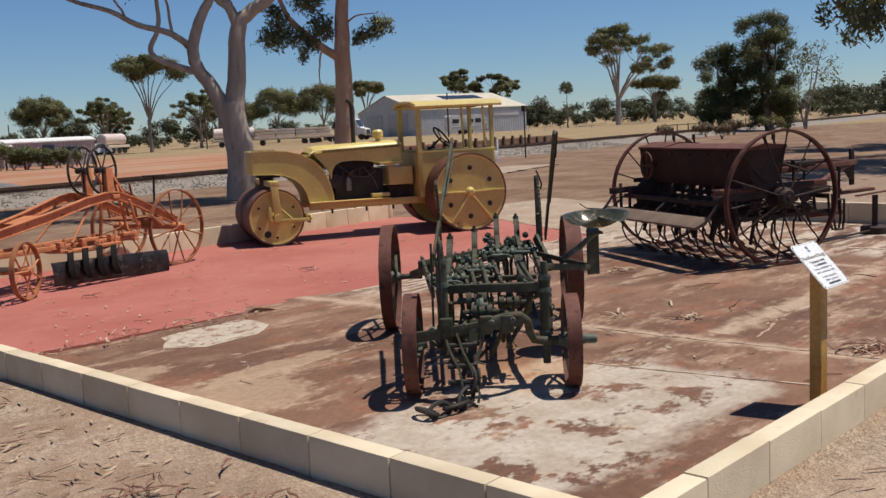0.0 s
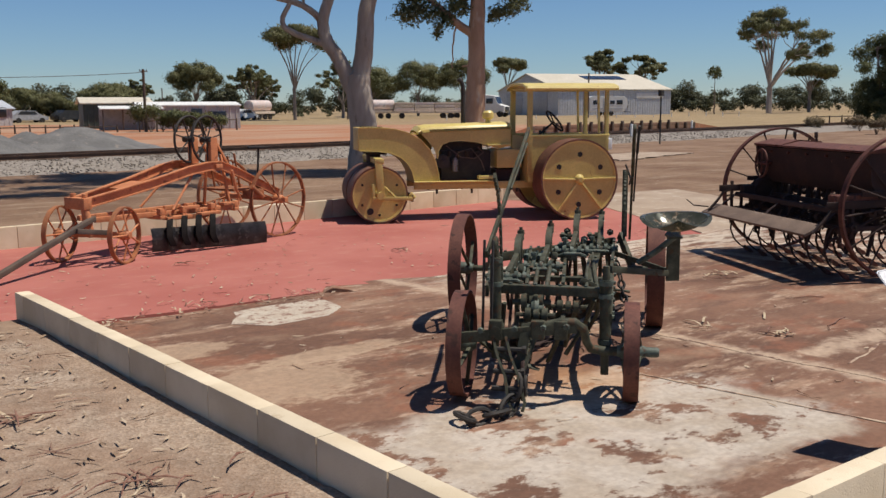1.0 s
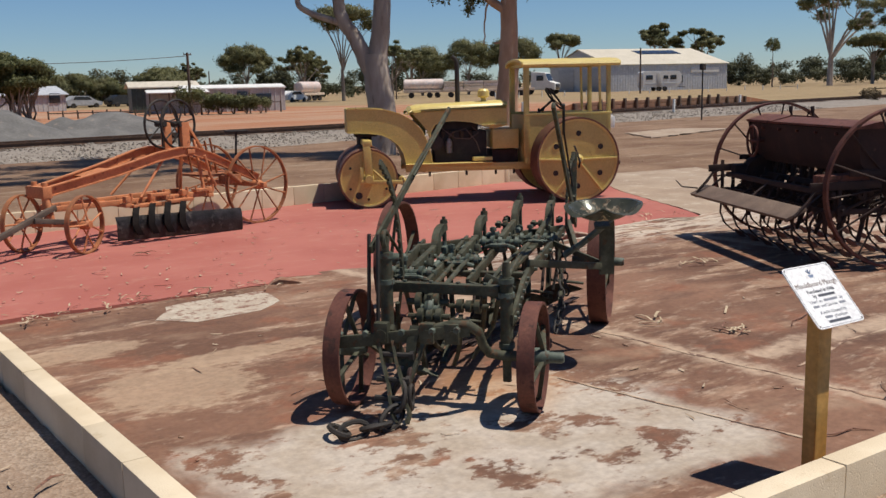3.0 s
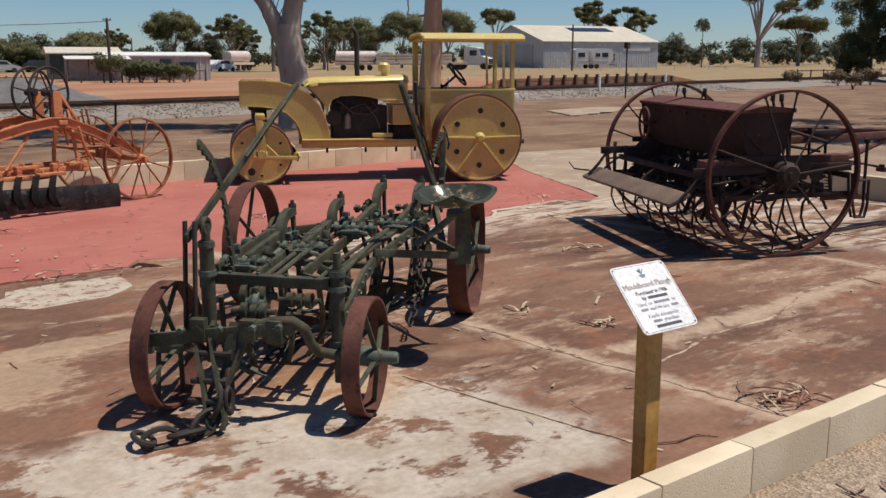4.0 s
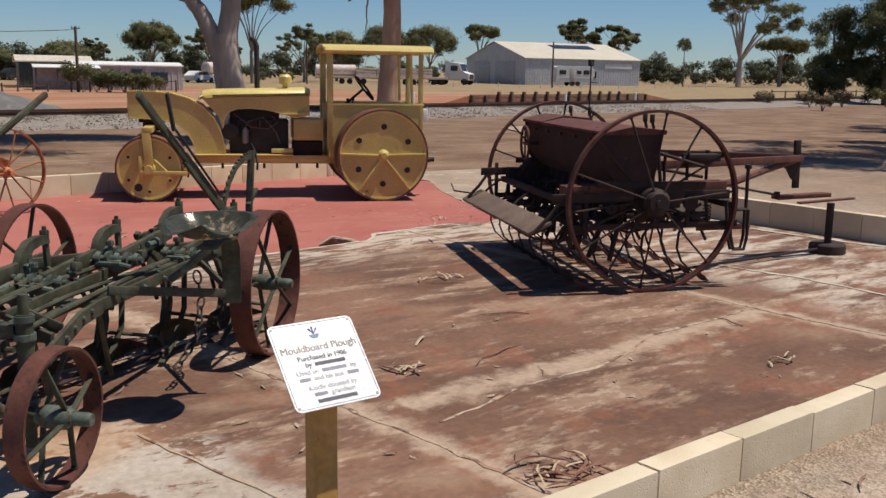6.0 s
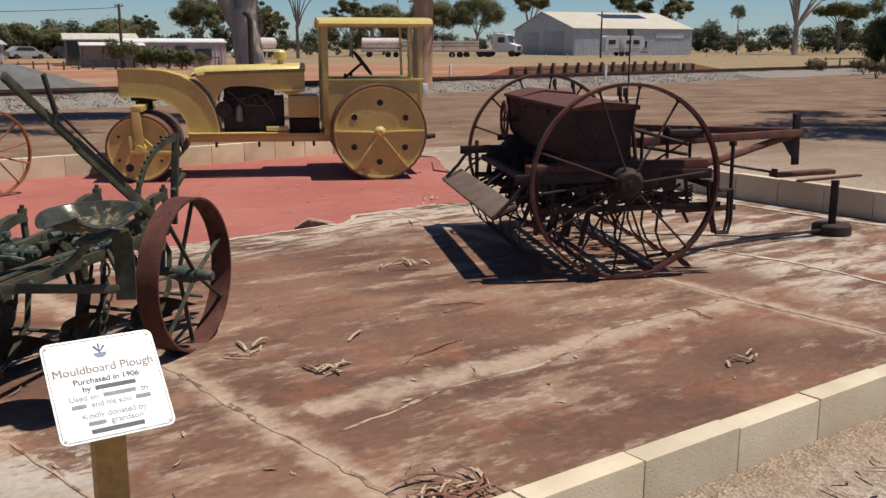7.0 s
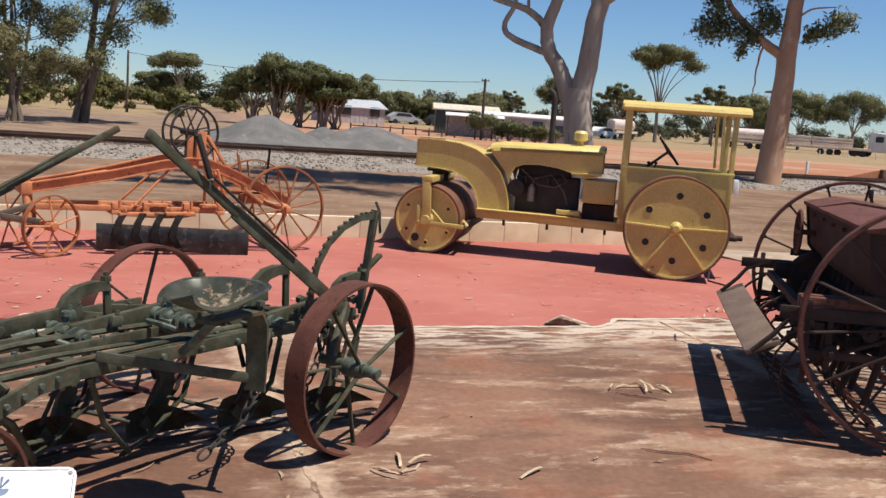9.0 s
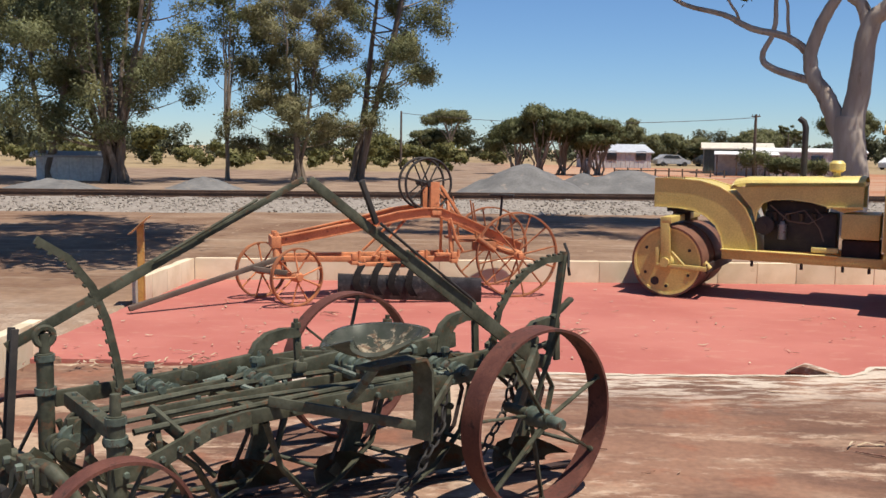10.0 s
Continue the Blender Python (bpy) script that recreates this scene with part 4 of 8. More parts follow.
        bar(bm, (-0.60, y, 0.455), (0.70, y, 0.455), 0.012, 0.042, 0.003)
        part("tine_frame_bar", bm, M_DRUST, t)
    for x, y in [(-0.5, 0.9), (-0.5, -0.9), (0.48, -0.9), (0.48, 0.9), (0.48, 0.0), (-0.5, 0.0)]:
        bm = B()
        rod(bm, (x, y, 0.44), (x * 0.94, y, 0.64), 0.013)
        part("lift_link", bm, M_DRUST, t)
    rows = ((-0.50, 0.0), (-0.18, 0.075), (0.16, 0.0), (0.48, 0.075))
    for x, off in rows:
        for k in range(7):
            y = -0.86 + 0.27 * k + off
            bm = B()
            pts = [(x + 0.05, y, 0.46), (x - 0.03, y, 0.485), (x - 0.11, y, 0.455), (x - 0.165, y, 0.37), (x - 0.175, y, 0.26), (x - 0.135, y, 0.16), (x - 0.06, y, 0.09), (x + 0.02, y, 0.045)]
            strip(bm, pts, 0.022, 0.010)
            tine = part("tine", bm, M_DRUST, t)
            bm = B()
            prism(bm, [(x + 0.09, 0.004), (x + 0.03, 0.012), (x - 0.03, 0.075), (x - 0.01, 0.085), (x + 0.055, 0.045)], y - 0.018, y + 0.018)
            part("point", bm, M_RUST, tine)
            if k % 2 == 0:
                bm = B()
                pitch = [(x + 0.05 + 0.03 * math.cos(a * 2 * math.pi / 8), y + 0.03 * math.sin(a * 2 * math.pi / 8), 0.46 + 0.003 * a) for a in range(40)]
                tube(bm, pitch, 0.005, 5)
                part("spring", bm, M_DRUST, tine)
    for k in range(12):
        y = -0.85 + 0.155 * k
        bm = B()
        tube(bm, [(-0.13, y, 0.72), (-0.15, y, 0.60), (-0.20 - 0.06 * (k % 2), y, 0.42), (-0.25 - 0.10 * (k % 2), y, 0.20)], [0.022, 0.022, 0.02, 0.018], 7)
        part("seed_tube", bm, M_DRUST, t)
    for y, dx in ((-0.84, -0.18), (-0.70, -0.17), (0.82, -0.17), (0.55, -0.10)):
        bm = B()
        tube(bm, [(0.32 + dx, y, 0.62), (0.28 + dx, y, 0.95), (0.22 + dx, y, 1.19)], [0.014, 0.013, 0.011], 7)
        box(bm, (0.22 + dx, y, 1.205), (0.03, 0.025, 0.06), 0.006)
        part("lever", bm, M_DRUST, t)
    # clamps, feed cups and levers crowded below the box
    rng = random.Random(44)
    for row, (x0, z0) in enumerate(((-0.28, 0.55), (-0.08, 0.50), (0.14, 0.52), (-0.44, 0.47), (0.36, 0.47), (-0.05, 0.70))):
        for k in range(13):
            y = -0.90 + 0.15 * k + rng.uniform(-0.03, 0.03)
            x, z = x0 + rng.uniform(-0.05, 0.05), z0 + rng.uniform(-0.05, 0.05)
            bm = B()
            if (k + row) % 3 == 0:
                rod(bm, (x, y - 0.03, z), (x, y + 0.03, z), 0.042, 0.036, 10)
                rod(bm, (x, y - 0.055, z), (x, y + 0.055, z), 0.014, 0.014, 6)
            elif (k + row) % 3 == 1:
                box(bm, (x, y, z), (0.07, 0.045, 0.075), 0.012, Matrix.Rotation(rng.uniform(-0.6, 0.6), 4, "Y"))
                rod(bm, (x, y, z), (x + rng.uniform(-0.05, 0.05), y, z + 0.11), 0.011, 0.009, 6)
            else:
                tube(bm, [(x - 0.10, y, z - 0.06), (x, y + 0.01, z + 0.02), (x + 0.10, y, z - 0.03), (x + 0.16, y, z - 0.14)], 0.012, 6)
            part("clamp", bm, M_DRUST, t)
    bm = B()
    lathe(bm, [(0, -0.06), (0.16, -0.06), (0.18, -0.03), (0.18, 0.03), (0.16, 0.06), (0, 0.06)], 20, turned(0.86, -0.24, 0.60))
    box(bm, (-0.36, 0.86, 0.64), (0.30, 0.10, 0.12), 0.03)
    part("gear_case", bm, M_DRUST, t)
    for y in (-0.90, -0.82):
        bm = B()
        bar(bm, (-0.62, y, 0.705), (0.60, y, 0.72), 0.05, 0.085, 0.006)
        part("side_beam", bm, M_RUST, t)
    for k in range(8):
        y0 = -0.9 + 0.24 * k
        bm = B()
        tube(bm, [(0.42, y0, 0.60), (0.20, y0 + 0.02, 0.46), (-0.12, y0 + 0.05, 0.40), (-0.42, y0 + 0.08, 0.52)], 0.011, 6)
        part("pressure_rod", bm, M_DRUST, t)
    # gears by the near wheel
    for y in (-0.945, 0.945):
        for x, z, r in ((0.0, 0.637, 0.12), (0.18, 0.67, 0.08), (0.31, 0.62, 0.055)):
            bm = B()
            lathe(bm, [(0, -0.012), (r, -0.012), (r, 0.012), (0, 0.012)], 22, turned(y, x, z))
            gear = part("gear", bm, M_DRUST, t)
        bm = B()
        bar(bm, (-0.40, y, 0.76), (0.42, y, 0.74), 0.018, 0.05, 0.004)
        part("gear_bracket", bm, M_DRUST, t)
    # rear foot board
    bm = B()
    box(bm, (-0.77, 0.10, 0.445), (0.19, 1.88, 0.028), 0.006, Matrix.Rotation(radians(-24), 4, "Y"))
    part("foot_board", bm, M_BOARD, t, "weathered plank foot board")
    for y in (-0.80, 0.10, 0.95):
        bm = B()
        strip(bm, [(-0.52, y, 0.60), (-0.64, y, 0.52), (-0.72, y, 0.44), (-0.84, y, 0.39)], 0.035, 0.01)
        part("board_bracket", bm, M_DRUST, t)
    bm = B()
    rod(bm, (-0.80, 1.00, 0.47), (-0.92, 1.10, 0.48), 0.007)
    rod(bm, (-0.92, 1.10, 0.48), (-0.90, 1.30, 0.52), 0.006)
    part("trip_rod", bm, M_DRUST, t)
    # draught frame and hitch
    for y in (-0.70, 0.55):
        bm = B()
        bar(bm, (0.10, y, 0.86), (0.62, y * 0.8, 0.86), 0.05, 0.06, 0.005)
        bar(bm, (0.60, y * 0.82, 0.855), (1.76, -0.06 if y < 0 else 0.02, 0.83), 0.045, 0.055, 0.005)
        part("draught_bar", bm, M_RUST, t)
    bm = B()
    box(bm, (0.55, -0.62, 0.905), (0.26, 0.12, 0.055), 0.008)
    part("draught_block", bm, M_DRUST, t)
    bm = B()
    tube(bm, [(0.45, -0.82, 0.70), (0.85, -0.58, 0.71), (1.35, -0.22, 0.76), (1.74, -0.04, 0.82)], [0.03, 0.03, 0.028, 0.026], 8)
    part("draught_brace", bm, M_RUST, t)
    for p, q in (((0.05, -0.80, 0.98), (0.55, -0.70, 0.84)), ((0.0, -0.35, 0.86), (0.66, -0.45, 0.74)), ((0.12, 0.2, 0.9), (0.7, 0.25, 0.72))):
        bm = B()
        rod(bm, p, q, 0.013)
        part("brace_rod", bm, M_DRUST, t)
    for x, y in ((0.22, -0.70), (0.42, -0.66), (0.62, -0.58), (0.30, 0.50), (0.52, 0.42)):
        bm = B()
        rod(bm, (x, y, 0.70), (x, y, 0.95), 0.012, 0.012, 7)
        rod(bm, (x, y, 0.93), (x, y, 0.955), 0.022, 0.02, 6)
        part("frame_bolt", bm, M_DRUST, t)
    bm = B()
    bar(bm, (1.74, -0.03, 0.58), (1.72, -0.05, 0.98), 0.055, 0.03, 0.006, (0, 1, 0))
    prism(bm, [(1.54, 0.83), (1.74, 0.83), (1.75, 0.62), (1.69, 0.66), (1.64, 0.74)], -0.055, -0.025)
    rod(bm, (1.72, -0.05, 0.80), (1.72, -0.05, 0.86), 0.045, 0.04, 12)
    part("hitch_post", bm, M_DRUST, t)
    for y in (-0.98, -0.93):
        bm = B()
        tube(bm, [(0.60, y, 0.62), (0.62, y, 0.38), (0.65, y, 0.27), (0.73, y, 0.27), (0.75, y, 0.36), (0.75, y, 0.56), (0.66, y, 0.56)], 0.012, 7)
        part("side_stirrup", bm, M_DRUST, t)
    bm = B()
    rod(bm, (0.80, -0.86, 0.42), (0.80, -0.86, 0.86), 0.013)
    rod(bm, (0.80, -0.86, 0.84), (0.80, -0.86, 0.87), 0.026)
    part("side_stake", bm, M_DRUST, t)
    bm = B()
    bar(bm, (0.4, -0.88, 0.42), (0.84, -0.86, 0.42), 0.012, 0.04, 0.003)
    part("side_bracket", bm, M_RUST, t)
    # swingle bar carried on a stand
    bm = B()
    rod(bm, (0.9, -0.30, 0.66), (1.60, -0.02, 0.52), 0.010)
    rod(bm, (1.58, -0.02, 0.50), (1.58, -0.02, 0.55), 0.025, 0.025, 10)
    part("draught_rod", bm, M_DRUST, t)
    bm = B()
    bar(bm, (1.58, 0.0, 0.50), (2.14, 0.10, 0.50), 0.10, 0.035, 0.006)
    bar(bm, (1.74, -0.10, 0.462), (2.34, 0.02, 0.472), 0.05, 0.016, 0.004)
    part("hitch_plate", bm, M_RUST, t)
    bm = B()
    bar(bm, (0.35, -0.55, 0.035), (2.02, 0.0, 0.045), 0.02, 0.02, 0.004)
    part("ground_rod", bm, M_DRUST, t)
    s = thing("stand", pose(8.40, 1.93, 0.082), "rusty pipe stand on a round concrete foot holding the drawbar", "stand")
    bm = B()
    lathe(bm, [(0, 0.085), (0.135, 0.085), (0.15, 0.07), (0.155, 0.0), (0, 0.0)], 24, Matrix.Rotation(radians(90), 4, "X"))
    part("foot", bm, M_DRUST, s)
    bm = B()
    rod(bm, (0, 0, 0.08), (0, 0, 0.43), 0.030, 0.032, 14)
    part("pipe", bm, M_DRUST, s)


seed_drill()

# mouldboard plough


def plough():
    t = thing("mouldboard_plough", pose(1.363, 1.51, 0, 0, 0, 41.8), "dark green four-furrow mouldboard plough with rusty iron wheels", "plough")
    W = lambda x, y, R, w, n, cap: spoked_wheel(t, turned(y, x, R), R, w, 0.012, n, 0.044, 0.15, M_RUST, M_GREEN, M_PGREEN, 0.0085, 0.3, "wheel", 0.35, flat=True, cap=cap)
    W(0.01, 0.42, 0.288, 0.08, 8, 0.0)
    W(0.07, -0.485, 0.265, 0.08, 8, 0.07)
    W(1.87, -0.65, 0.400, 0.115, 7, 0.07)
    W(1.80, 0.72, 0.395, 0.09, 6, 0.0)
    # front axle and crank
    bm = B()
    bar(bm, (-0.13, 0.46, 0.345), (-0.06, -0.20, 0.415), 0.022, 0.06, 0.005)
    part("axle_bar", bm, M_GREEN, t)
    bm = B()
    rod(bm, (0.01, 0.34, 0.288), (0.0, 0.50, 0.288), 0.028)
    bar(bm, (-0.11, 0.45, 0.28), (-0.11, 0.45, 0.38), 0.03, 0.03, 0.005)
    part("axle_end", bm, M_PGREEN, t)
    bm = B()
    tube(bm, [(-0.06, 0.02, 0.41), (-0.06, -0.12, 0.44), (-0.05, -0.19, 0.44), (-0.02, -0.235, 0.40), (0.02, -0.25, 0.32), (0.06, -0.27, 0.275), (0.07, -0.34, 0.262), (0.07, -0.46, 0.265)], [0.02, 0.024, 0.026, 0.024, 0.023, 0.024, 0.026, 0.026], 10)
    part("crank_axle", bm, M_GREEN, t)
    for x, y in ((-0.10, 0.22), (-0.08, 0.0), (-0.07, -0.12)):
        bm = B()
        rod(bm, (x - 0.03, y, 0.39), (x + 0.05, y, 0.39), 0.03, 0.026)
        box(bm, (x, y, 0.40), (0.05, 0.07, 0.10), 0.008)
        part("axle_clamp", bm, M_GREEN, t)
    # turning posts with collars
    for x, y, z0, z1 in ((0.07, 0.245, 0.30, 0.76), (0.12, -0.345, 0.24, 0.64)):
        bm = B()
        rod(bm, (x, y, z0), (x, y, z1), 0.032, 0.032, 16)
        rod(bm, (x, y, z1), (x, y, z1 + 0.075), 0.021, 0.018, 12)
        post = part("post", bm, M_GREEN, t)
        for z, r in ((z0 + 0.05, 0.040), (z0 + 0.30, 0.041), (z1 - 0.03, 0.038)):
            bm = B()
            rod(bm, (x, y, z), (x, y, z + 0.025), r, r, 16)
            part("collar", bm, M_PGREEN, post)
        bm = B()
        rod(bm, (x, y, 0.12 if y < 0 else 0.2), (x, y, z0), 0.022, 0.022, 10)
        part("stem", bm, M_GREEN, post)
    for dy in (0.0, 0.045):
        bm = B()
        bar(bm, (-0.07, 0.25 + dy, 0.38), (-0.035, 0.245 + dy, 0.865), 0.028, 0.012, 0.003, (0, 1, 0))
        part("ratchet_bar", bm, M_BLACK, t)
    # frame rails
    rails = [((0.16, 0.24, 0.57), (0.13, -0.31, 0.57), 0.05, 0.05), ((0.58, -0.36, 0.55), (2.20, -0.36, 0.555), 0.02, 0.055), ((0.34, -0.24, 0.545), (2.05, -0.25, 0.545), 0.05, 0.02), ((0.12, 0.30, 0.56), (1.55, 0.46, 0.55), 0.02, 0.065), ((0.35, -0.10, 0.55), (1.95, -0.02, 0.55), 0.02, 0.055), ((0.30, 0.10, 0.55), (1.75, 0.22, 0.55), 0.02, 0.055), ((1.30, 0.46, 0.55), (2.22, -0.36, 0.555), 0.03, 0.06), ((0.72, 0.36, 0.53), (0.72, -0.33, 0.53), 0.05, 0.03)]
    for p, q, w, h in rails:
        bm = B()
        bar(bm, p, q, w, h, 0.004)
        rail = part("frame_rail", bm, M_GREEN, t)
        d = Vector(q) - Vector(p)
        for k in range(4):
            c = Vector(p) + d * (0.12 + 0.25 * k)
            bm = B()
            rod(bm, c + Vector((0, 0, h / 2 - 0.004)), c + Vector((0, 0, h / 2 + 0.010)), 0.013, 0.011, 6)
            part("bolt", bm, M_PGREEN, rail)
    for y0, y1 in ((-0.30, -0.22), (0.05, 0.12)):
        bm = B()
        tube(bm, [(0.20, y0, 0.555), (0.8, (y0 + y1) / 2, 0.565), (1.5, y1, 0.56), (2.0, y1, 0.55)], 0.013, 8)
        part("tie_rod", bm, M_GREEN, t)
    bm = B()
    bar(bm, (1.15, 0.36, 0.55), (1.82, 0.56, 0.40), 0.03, 0.06, 0.005)
    rod(bm, (1.80, 0.48, 0.395), (1.80, 0.74, 0.395), 0.022)
    part("land_wheel_arm", bm, M_GREEN, t)
    bm = B()
    bar(bm, (2.10, -0.40, 0.62), (1.88, -0.50, 0.40), 0.03, 0.07, 0.005)
    rod(bm, (1.86, -0.46, 0.41), (1.86, -0.72, 0.41), 0.024)
    part("furrow_wheel_arm", bm, M_GREEN, t)
    # four jump bodies set back one behind another
    for k in range(4):
        ux, uy = 1.13 + 0.40 * k, 0.23 - 0.163 * k
        bm = B()
        bar(bm, (ux - 0.65, uy, 0.625), (ux - 0.08, uy, 0.672), 0.032, 0.075, 0.006)
        beam = part("jump_beam", bm, M_GREEN, t)
        beam.scale.z = 0.985 if k == 2 else 0.925
        bm = B()
        out = [(ux - 0.20, 0.62), (ux - 0.195, 0.69), (ux - 0.165, 0.75), (ux - 0.11, 0.79), (ux - 0.03, 0.805), (ux + 0.05, 0.80), (ux + 0.06, 0.755), (ux - 0.02, 0.755), (ux - 0.08, 0.74), (ux - 0.115, 0.70), (ux - 0.12, 0.64)]
        prism(bm, out, uy - 0.02, uy + 0.02)
        part("hump", bm, M_GREEN, beam)
        bm = B()
        rod(bm, (ux + 0.045, uy, 0.72), (ux + 0.045, uy, 0.845), 0.013, 0.011, 8)
        rod(bm, (ux + 0.045, uy, 0.80), (ux + 0.045, uy, 0.825), 0.024, 0.022, 8)
        bar(bm, (ux + 0.05, uy, 0.77), (ux + 0.06, uy, 0.56), 0.035, 0.02, 0.004, (0, 1, 0))
        part("hump_pin", bm, M_GREEN, beam)
        bm = B()
        rod(bm, (ux - 0.65, uy - 0.13, 0.625), (ux - 0.65, uy + 0.13, 0.625), 0.017, 0.017, 9)
        for j in range(5):
            y = uy - 0.10 + 0.05 * j
            rod(bm, (ux - 0.65, y - 0.011, 0.625), (ux - 0.65, y + 0.011, 0.625), 0.040 if j % 2 else 0.030, 0.036, 12)
        box(bm, (ux - 0.65, uy, 0.595), (0.09, 0.07, 0.06), 0.008)
        rod(bm, (ux - 0.63, uy + 0.05, 0.63), (ux - 0.63, uy + 0.05, 0.715), 0.014, 0.012, 7)
        rod(bm, (ux - 0.63, uy + 0.05, 0.69), (ux - 0.63, uy + 0.05, 0.712), 0.022, 0.02, 7)
        tube(bm, [(ux - 0.71, uy - 0.09, 0.60), (ux - 0.75, uy - 0.06, 0.62), (ux - 0.75, uy + 0.04, 0.62), (ux - 0.71, uy + 0.08, 0.60)], 0.013, 7)
        part("coupling", bm, M_PGREEN, beam)
        for dx in (-0.46, -0.25):
            bm = B()
            rod(bm, (ux + dx, uy - 0.028, 0.64), (ux + dx, uy + 0.028, 0.64), 0.015, 0.015, 7)
            part("bolt", bm, M_PGREEN, beam)
        # shank, mouldboard and share
        bm = B()
        strip(bm, [(ux - 0.32, uy, 0.57), (ux - 0.22, uy, 0.53), (ux - 0.15, uy, 0.42), (ux - 0.14, uy, 0.28), (ux - 0.18, uy, 0.16), (ux - 0.26, uy, 0.075)], 0.026, 0.085)
        shank = part("shank", bm, M_GREEN, beam)
        bm = B()
        nu, nv = 9, 7
        grid = []
        for i in range(nu + 1):
            u = i / nu
            row = []
            for j in range(nv + 1):
                v = j / nv
                curl = (v - 0.35) ** 2 * 0.35 * (0.4 + u)
                x = ux - 0.33 + 0.24 * u - 0.04 * v + 0.04 * v * v
                y = uy + 0.03 - 0.17 * u ** 1.5 * (0.55 + 0.55 * v) - curl * 0.4
                z = 0.03 + (0.15 - 0.07 * u) * v + 0.03 * u + 0.05 * math.sin(math.pi * u) * v
                row.append(bm.verts.new((x, y, z)))
            grid.append(row)
        for i in range(nu):
            for j in range(nv):
                bm.faces.new((grid[i][j], grid[i + 1][j], grid[i + 1][j + 1], grid[i][j + 1]))
        bmesh.ops.solidify(bm, geom=bm.faces[:], thickness=0.009)
        part("mouldboard", bm, M_BOARDG, beam, "dull dark green curved mouldboard")
        bm = B()
        strip(bm, [(ux - 0.42, uy, 0.006), (ux - 0.30, uy - 0.02, 0.02), (ux - 0.12, uy - 0.10, 0.03), (ux + 0.02, uy - 0.17, 0.05)], 0.05, 0.008)
        part("share", bm, M_DRUST, beam)
        bm = B()
        rod(bm, (ux - 0.15, uy - 0.02, 0.22), (ux + 0.02, uy - 0.22, 0.16), 0.011)
        rod(bm, (ux - 0.14, uy, 0.36), (ux - 0.14, uy - 0.06, 0.36), 0.016)
        part("stay", bm, M_GREEN, beam)
        bm = B()
        tube(bm, [(ux - 0.06, uy + 0.03, 0.54), (ux + 0.02, uy + 0.05, 0.40), (ux - 0.02, uy + 0.06, 0.22), (ux - 0.16, uy + 0.05, 0.10)], 0.011, 7)
        part("trip_rod", bm, M_DRUST, beam)
        # small castings, nuts and links that crowd the beams
        rng = random.Random(300 + k)
        for j in range(7):
            bx, by, bz = ux - 0.70 + 0.10 * j + rng.uniform(-0.03, 0.03), uy + rng.choice((-1, 1)) * rng.uniform(0.035, 0.075), 0.60 + 0.008 * j + rng.uniform(-0.04, 0.05)
            bm = B()
            if j % 3 == 0:
                rod(bm, (bx - 0.05, by, bz), (bx + 0.05, by, bz + rng.uniform(-0.02, 0.02)), 0.017, 0.014, 8)
                rod(bm, (bx + 0.03, by, bz), (bx + 0.055, by, bz), 0.027, 0.024, 6)
            elif j % 3 == 1:
                rod(bm, (bx, by - 0.05, bz), (bx, by + 0.05, bz), 0.012, 0.012, 7)
                rod(bm, (bx, by - 0.03, bz), (bx, by - 0.005, bz), 0.03, 0.024, 8)
                rod(bm, (bx, by + 0.015, bz), (bx, by + 0.04, bz), 0.023, 0.026, 6)
            else:
                box(bm, (bx, by, bz), (0.06, 0.035, 0.05), 0.012, Matrix.Rotation(rng.uniform(-0.5, 0.5), 4, "Y"))
                rod(bm, (bx, by, bz), (bx + 0.01, by, bz + 0.05), 0.011, 0.010, 6)
            part("casting", bm, M_PGREEN if j % 2 else M_GREEN, beam)
        bm = B()
        tube(bm, [(ux - 0.40, uy - 0.05, 0.60), (ux - 0.28, uy - 0.07, 0.50), (ux - 0.24, uy - 0.07, 0.34), (ux - 0.30, uy - 0.05, 0.18)], 0.010, 7)
        tube(bm, [(ux - 0.36, uy + 0.05, 0.58), (ux - 0.20, uy + 0.06, 0.44), (ux - 0.16, uy + 0.05, 0.30)], 0.012, 7)
        part("trip_rod", bm, M_BLACK, beam)
        bm = B()
        strip(bm, [(ux - 0.10, uy - 0.03, 0.60), (ux - 0.02, uy - 0.05, 0.44), (ux - 0.10, uy - 0.08, 0.24), (ux - 0.28, uy - 0.10, 0.10), (ux - 0.46, uy - 0.11, 0.03)], 0.03, 0.008)
        part("curved_stay", bm, M_GREEN, beam)
    # cranked outer rail with bolts along its face
    bm = B()
    rail_pts = [(0.10, -0.37, 0.43), (0.20, -0.37, 0.44), (0.34, -0.37, 0.49), (0.46, -0.37, 0.535), (0.62, -0.37, 0.55)]
    strip(bm, rail_pts, 0.02, 0.062)
    rail = part("cranked_rail", bm, M_GREEN, t)
    for k in range(15):
        x = 0.14 + 0.065 * k if k < 7 else 0.60 + 0.20 * (k - 6)
        z = 0.435 if x < 0.20 else min(0.55, 0.44 + (x - 0.20) * 0.36)
        bm = B()
        rod(bm, (x, -0.375, z), (x, -0.392, z), 0.013, 0.010, 7)
        part("rivet", bm, M_PGREEN, rail)
    for k in range(2):
        bm = B()
        y = -0.24 + 0.22 * k
        tube(bm, [(0.18, y, 0.58 - 0.01 * k), (0.62, y + 0.02, 0.585), (1.1, y + 0.03 + 0.02 * k, 0.57), (1.75, y + 0.02, 0.56)], 0.010 + 0.003 * (k % 2), 7)
        part("tie_rod", bm, M_GREEN, t)
    bm = B()
